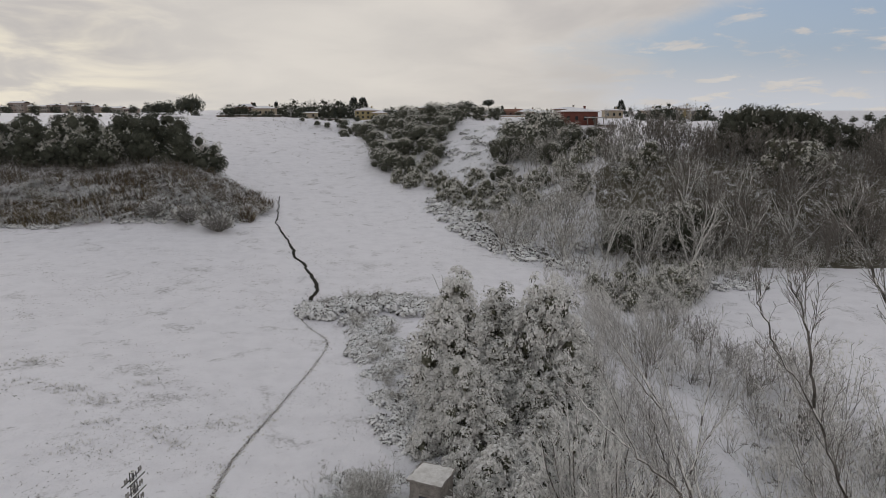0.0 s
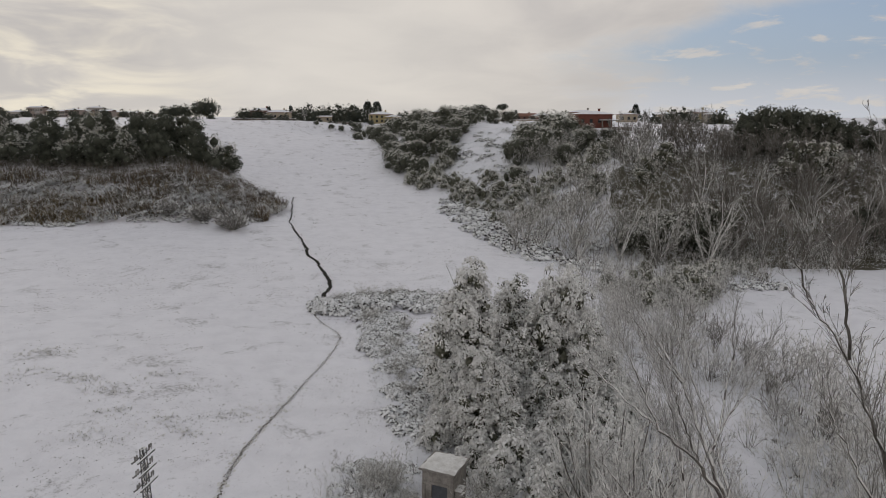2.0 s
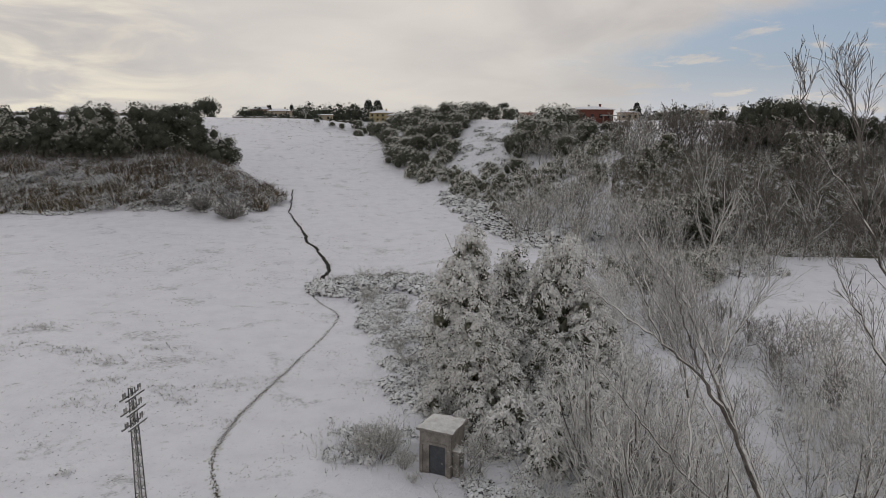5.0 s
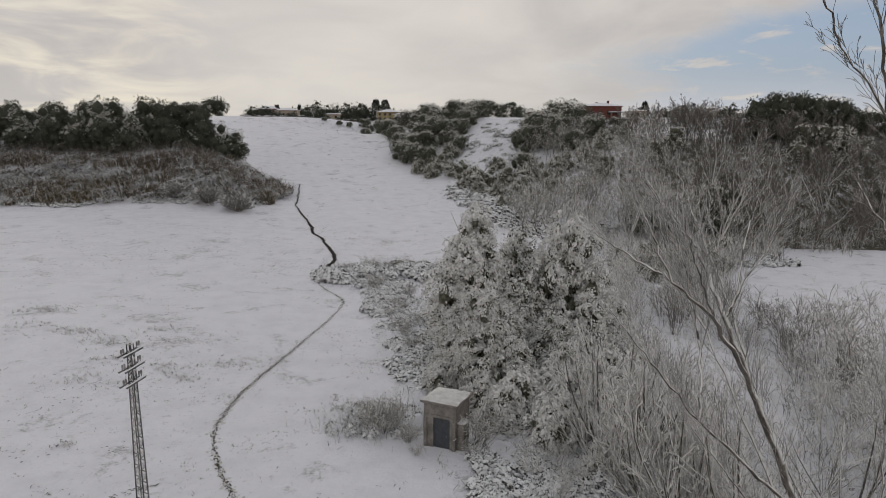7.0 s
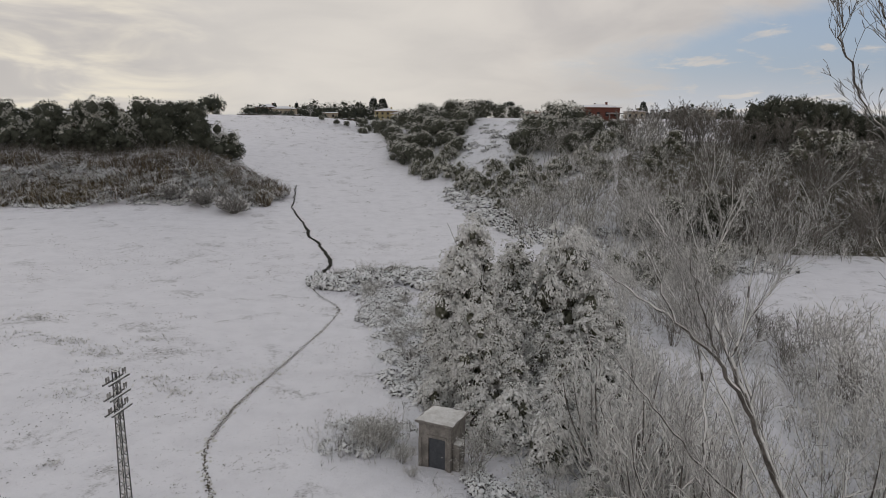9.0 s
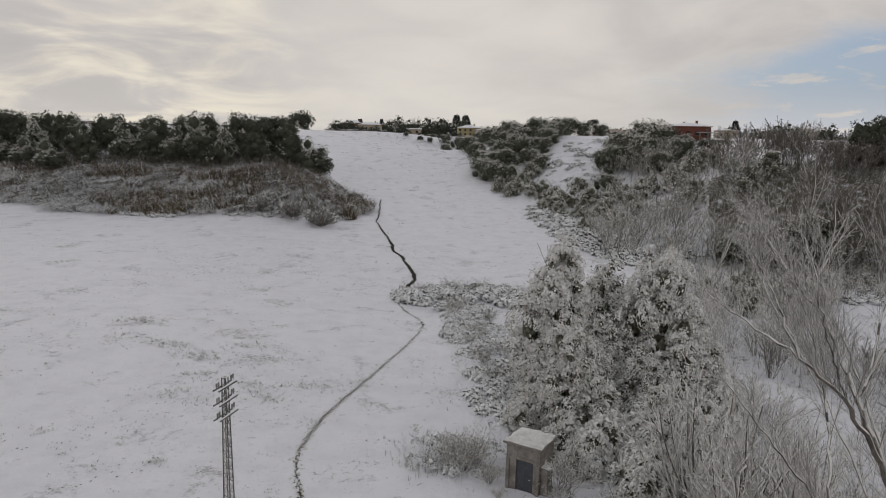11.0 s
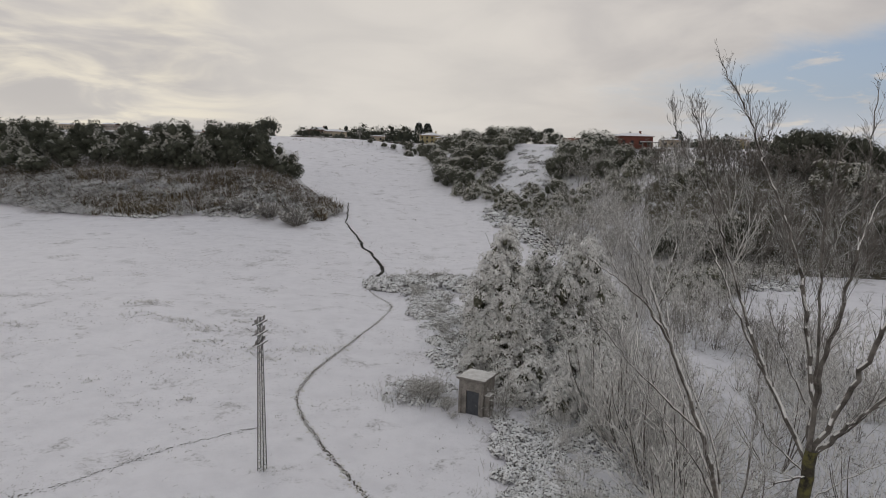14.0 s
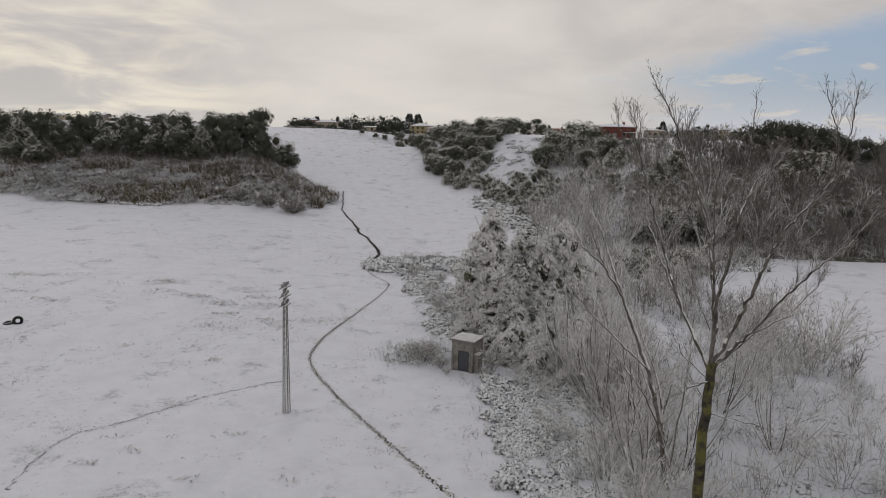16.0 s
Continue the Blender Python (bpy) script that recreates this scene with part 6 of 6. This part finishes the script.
near_tree("tall leafless tree with a mossy trunk and fanned limbs", 171, [(13.9, 11.6, -0.3), (13.55, 12.0, 5.0), (13.5, 12.0, 9.5), (13.7, 12.1, 13.4)],
          [([(13.6, 12.2, 13.0), (12.5, 13.4, 15.5), (11.7, 14.8, 17.6), (10.9, 16.5, 20.2), (10.5, 17.8, 21.8)], 0.115),
           ([(12.3, 13.6, 16.0), (11.5, 14.6, 18.6), (10.9, 15.6, 21.0), (10.2, 16.5, 23.5), (9.2, 16.9, 25.0)], 0.085),
           ([(10.2, 16.5, 23.5), (9.9, 16.6, 25.3), (9.6, 16.7, 26.4), (9.3, 16.8, 27.0)], 0.040), ([(9.2, 16.9, 25.0), (8.8, 17.0, 26.0), (8.7, 17.0, 26.6)], 0.026),
           ([(13.7, 12.2, 13.1), (13.9, 12.9, 15.2), (13.9, 13.8, 17.6), (13.8, 14.7, 20.0), (13.2, 15.5, 22.5), (12.4, 16.3, 24.7), (11.9, 16.8, 26.4), (11.2, 17.0, 27.8), (10.5, 17.1, 29.0)], 0.12),
           ([(12.4, 16.3, 24.7), (12.6, 16.4, 25.8), (12.7, 16.4, 26.5)], 0.030),
           ([(13.6, 12.1, 13.2), (13.4, 11.5, 17.2), (13.7, 11.1, 19.4), (14.0, 11.1, 21.7), (14.9, 11.8, 23.4), (16.2, 12.4, 24.4)], 0.105),
           ([(14.0, 11.1, 21.7), (14.5, 12.0, 25.0), (14.8, 12.5, 27.4)], 0.036), ([(13.5, 11.8, 15.0), (12.9, 11.0, 19.0), (12.5, 10.6, 22.6), (12.6, 10.4, 25.0)], 0.06),
           ([(13.8, 12.2, 13.4), (14.6, 12.0, 15.5), (15.4, 11.7, 18.1), (16.0, 11.5, 19.9), (16.6, 11.2, 21.3), (17.4, 10.9, 22.4), (18.3, 10.6, 23.8), (17.8, 10.3, 26.1), (17.1, 10.1, 27.8)], 0.115),
           ([(18.3, 10.6, 23.8), (18.6, 10.4, 26.2), (18.6, 10.3, 27.6)], 0.034), ([(16.0, 11.5, 19.9), (16.2, 12.4, 22.4), (16.0, 13.0, 25.0)], 0.04),
           ([(13.8, 12.2, 13.3), (14.5, 12.0, 14.2), (15.4, 11.6, 15.5), (16.6, 10.6, 17.8), (17.2, 9.7, 19.1), (18.9, 9.6, 20.8), (19.8, 9.6, 22.2)], 0.11),
           ([(13.8, 12.1, 13.2), (15.7, 12.0, 15.3), (17.4, 12.2, 16.2), (18.8, 12.4, 17.8), (19.2, 12.5, 18.4)], 0.06), ([(13.8, 13.2, 15.0), (13.1, 14.1, 16.9), (12.6, 14.5, 18.4)], 0.04),
           ([(13.6, 12.0, 12.5), (12.7, 12.4, 11.9), (12.1, 12.6, 11.4)], 0.06), ([(13.6, 12.0, 10.6), (15.0, 11.6, 10.5), (17.0, 11.2, 10.2), (19.0, 11.0, 11.2)], 0.032),
           ([(13.6, 12.0, 11.2), (15.2, 12.4, 12.2), (17.6, 13.0, 13.0)], 0.034), ([(13.5, 12.1, 12.6), (12.3, 12.8, 13.6), (11.7, 13.2, 14.9)], 0.042)], 0.33, NEAR, 24, 1.5, M_NEARLIMB, M_NEARTWIG)
near_tree("leaning leafless tree with several snow-lined stems", 172, None,
          [([(15.2, 22.8, -0.2), (14.4, 23.3, 5.0), (13.4, 23.8, 8.9), (11.8, 24.8, 13.0), (10.7, 25.6, 16.0), (10.1, 27.4, 18.4), (9.0, 30.1, 20.6), (8.0, 31.6, 22.0)], 0.22),
           ([(10.7, 25.6, 16.0), (11.5, 26.0, 17.4), (12.6, 26.5, 18.6), (13.4, 27.0, 20.2)], 0.055), ([(11.2, 25.9, 17.0), (11.9, 26.8, 19.6), (12.0, 27.2, 21.4)], 0.045),
           ([(10.1, 27.4, 18.4), (8.7, 27.8, 20.1), (7.8, 28.1, 21.4)], 0.06), ([(11.8, 24.8, 13.0), (11.5, 27.0, 16.0), (10.9, 29.6, 19.0), (10.4, 31.0, 21.0)], 0.075),
           ([(11.4, 25.0, 14.0), (9.9, 24.6, 16.3), (8.2, 24.4, 17.7), (6.9, 27.5, 18.4), (5.9, 30.4, 19.0)], 0.095),
           ([(8.2, 24.4, 17.7), (7.4, 25.2, 19.8), (6.8, 25.8, 21.2)], 0.05), ([(9.9, 24.6, 16.3), (9.0, 24.2, 18.2), (8.4, 24.0, 20.0)], 0.05),
           ([(13.4, 23.8, 8.9), (11.2, 23.5, 10.9), (9.1, 23.2, 12.9), (7.2, 23.0, 15.2), (5.8, 23.5, 16.9)], 0.085),
           ([(9.1, 23.2, 12.9), (9.4, 24.4, 15.5), (9.0, 25.4, 18.0), (8.5, 26.1, 19.8)], 0.06),
           ([(13.9, 23.5, 6.5), (12.8, 27.0, 10.5), (11.9, 30.4, 14.0), (10.5, 34.4, 17.7), (9.8, 35.6, 19.4)], 0.08),
           ([(14.9, 22.6, 2.0), (14.4, 24.2, 7.5), (12.8, 27.0, 12.5), (11.7, 29.0, 16.0)], 0.10), ([(15.1, 22.6, 2.0), (16.0, 23.4, 8.0), (16.6, 24.6, 13.0), (17.0, 25.8, 15.6)], 0.07),
           ([(14.7, 22.6, 4.0), (12.6, 22.0, 8.0), (10.0, 21.8, 11.2), (8.4, 22.0, 13.2)], 0.065)], 0.2, NEAR, 32, 2.3, M_LIMB, M_TWIG)

# ---- ridge: houses, walls and trees ----
def tint(name, one, two):
    return plain(name, one, two, 0.6, 0.9, 0.02)


M_RED = tint("red_plaster", (0.125, 0.048, 0.037), (0.18, 0.070, 0.054))
M_CREAM = tint("cream_plaster", (0.34, 0.29, 0.22), (0.44, 0.38, 0.29))
M_YELLOW = tint("yellow_plaster", (0.30, 0.25, 0.13), (0.40, 0.335, 0.185))
M_PINK = tint("terracotta_plaster", (0.19, 0.115, 0.09), (0.26, 0.165, 0.13))
M_STONE = tint("brown_stone", (0.12, 0.095, 0.08), (0.20, 0.165, 0.14))
M_WINDOW = plain("dark_window", (0.02, 0.022, 0.025), (0.045, 0.048, 0.052), 3.0, 0.15, 0)
# on the far ridge these pale tones carry the haze of distance
M_PALE = tint("pale_plaster", (0.30, 0.275, 0.245), (0.42, 0.39, 0.35))
M_PALEPINK = tint("hazed_plaster", (0.25, 0.20, 0.175), (0.34, 0.285, 0.25))
M_TILE = tint("clay_tiles", (0.17, 0.085, 0.06), (0.25, 0.13, 0.095))


def roof_mesh(name, w, d, rise, over, z, hip, mat, thick=0.16):
    """A hipped or gabled roof with eaves and thickness."""
    a, b = w / 2 + over, d / 2 + over
    ridge = max(a - b, 0.4) if hip else a
    v, f = [], []
    for dz in (0, thick):
        v += [(-a, -b, z + dz), (a, -b, z + dz), (a, b, z + dz), (-a, b, z + dz), (-ridge, 0, z + rise + dz), (ridge, 0, z + rise + dz)]
    bm = bmesh.new()
    vs = [bm.verts.new(p) for p in v]
    for q in ((6, 7, 11, 10), (8, 9, 10, 11), (7, 8, 11), (9, 6, 10), (1, 0, 4, 5), (3, 2, 5, 4), (2, 1, 5), (0, 3, 4), (0, 1, 7, 6), (1, 2, 8, 7), (2, 3, 9, 8), (3, 0, 6, 9)):
        bm.faces.new([vs[i] for i in q])
    me = bpy.data.meshes.new(name)
    bm.to_mesh(me)
    bm.free()
    me.materials.append(mat)
    return me


def house(label, x, y, w, d, h, wall, turn=0.0, rise=1.6, hip=True, floors=1, cols=4, chimney=True, sink=1.2, lift=0.0, tiles=False, porch=False):
    """A house: walls, roof under snow, windows on the front and the sides, chimney."""
    e = thing("house", label, "house", "houses on the ridge", (x, y, float(land(x, y)) - sink + lift), turn)
    h += sink
    part("wall", boxes("wall", [((0, 0, h / 2), (w, d, h), 0)], wall, 0.05), e)
    roof = part("roof", roof_mesh("roof", w, d, rise, 0.5, h + 0.01, hip, M_TILE), e, "clay tile roof")
    part("roof_snow", roof_mesh("roof_snow", w - 0.1, d - 0.1, rise, 0.48, h + 0.19, hip, M_TILE if tiles else M_SNOW, 0.12), roof, "" if tiles else "layer of snow")
    if chimney:
        part("chimney", boxes("chimney", [((w * 0.22, d * 0.1, h + rise + 0.3), (0.7, 0.7, 1.5), 0), ((w * 0.22, d * 0.1, h + rise + 1.1), (0.95, 0.95, 0.14), 0)], wall, 0.03), roof)
    storey = (h - sink) / floors
    for f in range(floors):
        for c in range(cols):
            wx = (c + 0.5) / cols * w - w / 2
            win = part("window", boxes("window", [((wx, -d / 2 - 0.02, sink + storey * (f + 0.52)), (1.1, 0.10, min(1.4, storey * 0.5)), 0)], M_WINDOW), e)
            part("sill", boxes("sill", [((wx, -d / 2 - 0.10, sink + storey * (f + 0.52) - min(1.4, storey * 0.5) / 2 - 0.06), (1.3, 0.24, 0.10), 0)], M_CONCRETE), win)
    if porch:
        part("porch_roof", boxes("porch_roof", [((w * 0.36, -d / 2 - 1.7, sink + 2.55), (w * 0.52, 3.4, 0.22), 0)], M_CONCRETE, 0.03), e)
        part("porch_snow", boxes("porch_snow", [((w * 0.36, -d / 2 - 1.7, sink + 2.74), (w * 0.51, 3.3, 0.16), 0)], M_SNOW, 0.05), e)
        for px in (0.13, 0.36, 0.6):
            part("post", boxes("post", [((w * px, -d / 2 - 3.2, (sink + 2.45) / 2), (0.28, 0.28, sink + 2.45), 0)], M_CONCRETE, 0.02), e)
    return e


def at_ridge(px, dist):
    return ((px - 784) / 1211 + 0.0153) * dist


house("red plastered house with a snowy hipped roof and a porch", 55, 258, 12.8, 9, 4.6, M_RED, 4, 1.1, True, 1, 4, True, porch=True)
house("low grey annexe with a snowy flat-pitched roof", 58, 292, 11, 8, 4.6, M_PALE, 0, 0.8, True, 1, 4)
house("cream villa with a wide snowy roof", at_ridge(470, 408), 408, 13, 9, 4.2, M_CREAM, 3, 1.4, True, 1, 4)
house("cream bungalow with a snowy roof", at_ridge(440, 415), 415, 12, 9, 5.6, M_PINK, -8, 1.6, True, 2, 3)
house("low garage with a snow-covered roof", at_ridge(549, 392), 392, 9, 6, 2.6, M_CREAM, 6, 0.5, False, 1, 2, False)
house("yellow villa with two snowy roofs", at_ridge(650, 392), 392, 12, 9, 4.6, M_YELLOW, -5, 1.5, True, 2, 4)
house("small yellow annexe with a snowy roof", at_ridge(672, 388), 388, 8, 7, 2.8, M_YELLOW, -5, 1.0, True, 1, 3, False)
house("round-fronted pale villa with a shallow snowy roof", at_ridge(769, 420), 420, 20, 11, 6.0, M_CREAM, 2, 1.3, True, 1, 6)
house("low terracotta house with snow on its roof", at_ridge(905, 410), 410, 13, 9, 2.5, M_PINK, 10, 1.4, False, 1, 4, tiles=True)
house("terracotta house with a tiled roof", at_ridge(935, 405), 405, 12, 9, 2.6, M_PINK, -12, 1.6, True, 1, 3)
house("low cream house behind a snowy garden", at_ridge(962, 400), 400, 10, 8, 2.3, M_CREAM, 0, 1.3, True, 1, 3)
house("pale yellow house with broad snowy eaves", at_ridge(1212, 335), 335, 10, 8, 4.6, M_YELLOW, 6, 1.4, True, 2, 3)
house("cream house with two snowy hipped roofs", at_ridge(1236, 330), 330, 9, 8, 4.0, M_CREAM, -4, 1.3, True, 2, 3)
house("small cream house with a snowy roof", at_ridge(1152, 345), 345, 9, 7, 3.2, M_CREAM, 12, 1.2, True, 1, 3)
house("flat-roofed house peeping from behind trees", at_ridge(1085, 345), 345, 9, 7, 3.6, M_CREAM, 0, 0.6, True, 1, 3)
for n, (px, dist, w, h, fl) in enumerate(((6, 640, 12, 4, 1), (43, 650, 14, 8, 2), (62, 655, 12, 5, 2), (92, 690, 12, 5, 2), (108, 660, 14, 6, 2), (128, 680, 12, 5, 2), (146, 690, 13, 8.5, 2), (166, 670, 12, 5, 2), (184, 690, 11, 4, 1), (212, 700, 14, 3.5, 1), (238, 690, 12, 3, 1), (-40, 650, 16, 7, 2), (-90, 660, 14, 6, 2))):
    house("distant pale apartment house on the far ridge", at_ridge(px, dist), dist, w, 11, h + 1.0, (M_PALE, M_PALEPINK, M_CREAM)[n % 3], 4 * (n % 3) - 4, 1.4, n % 2 == 0, fl, 6, True)


def garden_walls():
    for n, (a, b, da, db, h, mat, what) in enumerate(((385, 500, 372, 382, 1.2, M_STONE, "brown stone garden wall capped with snow"), (500, 600, 384, 388, 1.1, M_STONE, "brown stone garden wall capped with snow"),
                                                      (840, 985, 372, 366, 1.2, M_CREAM, "low pale garden wall with snow on top"), (1060, 1095, 248, 244, 1.3, M_STONE, "low dark retaining wall with snow on top"))):
        p, q = Vector((at_ridge(a, da), da, 0)), Vector((at_ridge(b, db), db, 0))
        L, turn = (q - p).length, math.degrees(math.atan2(q.y - p.y, q.x - p.x))
        m = (p + q) / 2
        base = min(float(land(p.x, p.y)), float(land(q.x, q.y)), float(land(m.x, m.y)))
        e = thing("garden_wall", what, "wall", "", (m.x, m.y, base - 0.3), turn)
        part("masonry", boxes("masonry", [((0, 0, h / 2 + 0.15), (L, 0.35, h + 0.3), 0)], mat, 0.02), e)
        part("snow_cap", boxes("snow_cap", [((0, 0, h + 0.385), (L, 0.42, 0.16), 0)], M_SNOW, 0.05), e)


garden_walls()


def umbrella_pine(label, x, y, height, radius, flat, seed, lumps=14, stem=0.55):
    rng = random.Random(seed)
    e = thing("umbrella_pine", label, "tree", "trees on the ridge", (x, y, float(land(x, y)) - 0.1))
    out = []
    top = height * stem
    out += [(Vector((0, 0, 0)), Vector((0.2, 0, top * 0.6)), 0.32, 0.26, 0), (Vector((0.2, 0, top * 0.6)), Vector((0, 0.1, top)), 0.26, 0.22, 0)]
    blobs = [(0, 0, height * (0.5 + stem / 2), radius * 0.7, radius * 0.7, (height - top) * 0.42)]
    for k in range(lumps):
        a = 6.28 * k / lumps + rng.uniform(-0.3, 0.3)
        o = radius * rng.uniform(0.35, 0.72)
        z = top + (height - top) * rng.uniform(0.25, 0.7)
        s = radius * rng.uniform(0.26, 0.42)
        blobs.append((o * math.cos(a), o * math.sin(a), z, s, s, s * flat))
        out.append((Vector((0, 0.1, top * 0.95)), Vector((o * math.cos(a), o * math.sin(a), z)), 0.16, 0.06, 0))
    part("trunk", tubes("trunk", out, [M_TRUNK], 6), e)
    part("crown", crown("crown", seed, blobs, 4200, 0.04 * radius + 0.16, [M_CONIFER, M_LEAFSNOW], 0.02, 0.0, 0.6, core=M_INNER), e)


def conifer(label, x, y, height, radius, seed):
    rng = np.random.RandomState(seed)
    e = thing("conifer", label, "tree", "trees on the ridge", (x, y, float(land(x, y)) - 0.1))
    part("trunk", tubes("trunk", [(Vector((0, 0, 0)), Vector((0, 0, height)), 0.18, 0.03, 0)], [M_TRUNK], 6), e)
    n = 1900
    t = rng.rand(n) ** 0.75
    tier = (np.floor(t * 8) + 0.8 * rng.rand(n)) / 8.8
    r = radius * (1 - tier) * (0.35 + 0.65 * np.sqrt(rng.rand(n))) * (0.8 + 0.4 * rng.rand(n))
    a = rng.rand(n) * 6.28
    p = np.stack([r * np.cos(a), r * np.sin(a), height * (0.06 + 0.92 * tier) + 0.10 * height * (1 - t) * (1 - r / radius) + 0.02 * height * rng.rand(n)], 1)
    d = unit(np.stack([np.cos(a), np.sin(a), -0.25 + 0 * a], 1) + 0.35 * rng.normal(size=(n, 3)))
    size = 0.075 * height * (0.6 + 0.8 * rng.rand(n))
    v, f = leaf_arrays(rng, p, d, size, size * 0.45)
    part("crown", build("crown", v, f, [M_CONIFER, M_LEAFSNOW], np.repeat((rng.rand(n) < 0.12).astype(int), 2)), e)


umbrella_pine("large dark umbrella pine standing on the ridge", at_ridge(341, 405), 405, 11.8, 9.2, 0.95, 181, 13, 0.16)
umbrella_pine("rounded dark pine on the ridge", at_ridge(299, 400), 400, 8.2, 5.6, 0.9, 182, stem=0.15)
umbrella_pine("rounded dark pine on the ridge", at_ridge(278, 402), 402, 7.6, 5.4, 0.9, 183, stem=0.15)
umbrella_pine("lone slender umbrella pine with a small flat crown", at_ridge(865, 400), 400, 9.5, 3.0, 0.6, 184, 9, 0.72)
umbrella_pine("low spreading pine at the end of the shrubs", at_ridge(826, 330), 330, 8.0, 5.5, 0.55, 185, stem=0.4)
for px, dist, h, r in ((627, 398, 14.0, 4.6), (643, 402, 13.6, 5.2), (1100, 360, 10.0, 3.4), (1091, 355, 6.5, 2.2), (1117, 358, 5.5, 2.0), (491, 430, 9.5, 1.8), (889, 405, 7.0, 1.3), (604, 420, 11.0, 3.0), (452, 412, 9.0, 2.2)):
    conifer("dark pointed conifer lightly dusted with snow", at_ridge(px, dist), dist, h, r, 190 + px % 17)


def ridge_trees():
    rng = random.Random(201)
    p = evergreen("evergreen_tree", "dark round evergreen beside the ridge houses", "trees on the ridge", 202, 7.0, 4.2, 2600, 0.36, [M_CONIFER, M_DUSTLEAF], 0.04, lumps=14, patchy=1.4, spray=9)
    spots = []
    for px, dist, s in ((402, 400, 0.95), (424, 398, 0.95), (432, 404, 0.95), (518, 385, 1.35), (526, 390, 1.1), (522, 372, 1.0), (512, 378, 0.8), (545, 425, 1.2), (560, 420, 1.2), (575, 425, 1.45), (584, 420, 1.4), (593, 415, 1.5), (603, 412, 1.4), (612, 420, 1.3), (620, 424, 1.2), (690, 420, 1.0), (700, 415, 0.9), (708, 420, 0.9), (570, 400, 0.9), (585, 398, 0.9), (536, 404, 0.8), (498, 420, 1.0), (486, 424, 0.9), (415, 420, 1.0), (680, 400, 0.8), (448, 385, 0.6), (480, 384, 0.6),
                         (720, 400, 1.0), (738, 405, 1.0), (800, 405, 0.9), (818, 400, 0.9), (875, 395, 0.7), (885, 396, 0.8), (918, 392, 0.5), (950, 388, 0.5), (972, 380, 0.55), (985, 300, 0.5), (470, 380, 0.4), (535, 378, 0.5), (632, 380, 0.5), (662, 376, 0.45), (752, 395, 0.8), (782, 398, 0.8), (455, 392, 0.5), (1160, 330, 0.9), (1172, 320, 1.0), (1185, 322, 1.1), (1195, 315, 0.9), (1135, 318, 0.7), (1250, 300, 1.0),
                         (350, 395, 0.6), (20, 620, 1.2), (70, 620, 1.3), (105, 640, 1.2), (158, 640, 1.3), (195, 650, 1.2), (240, 660, 1.1), (260, 640, 0.9), (-20, 600, 1.3)):
        spots.append((at_ridge(px, dist), dist, s, rng.uniform(0, 360)))
    for k in range(18):
        spots.append((at_ridge(392 + 12 * k + rng.uniform(-5, 5), 368), 368 + rng.uniform(-8, 6), rng.uniform(0.16, 0.4), rng.uniform(0, 360)))
    for k in range(22):
        spots.append((at_ridge(-60 + 18 * k + rng.uniform(-6, 6), 340), 340 + rng.uniform(-25, 30), rng.uniform(0.2, 0.42), rng.uniform(0, 360)))
    for k in range(14):
        d = rng.uniform(250, 300)
        spots.append((at_ridge(1140 + 34 * k + rng.uniform(-8, 8), d), d, rng.uniform(0.35, 0.6), rng.uniform(0, 360)))
    scatter(p, spots)
    g = twig_shrub("frosted_shrub", "grey leafless tree on the ridge", "trees on the ridge", 203, 7.0, 9, M_TWIG, M_TWIG, 0.5, 2, (7, 4), "tree", 0.03, 0.08)
    scatter(g, [(at_ridge(px, d), d, s, rng.uniform(0, 360)) for px, d, s in ((554, 430, 1.3), (515, 366, 0.8), (1075, 300, 0.7), (1120, 290, 0.8), (1148, 285, 0.8), (1205, 290, 0.9), (1225, 280, 1.0), (860, 388, 0.6), (930, 380, 0.5), (40, 600, 1.2), (130, 610, 1.2))])


ridge_trees()
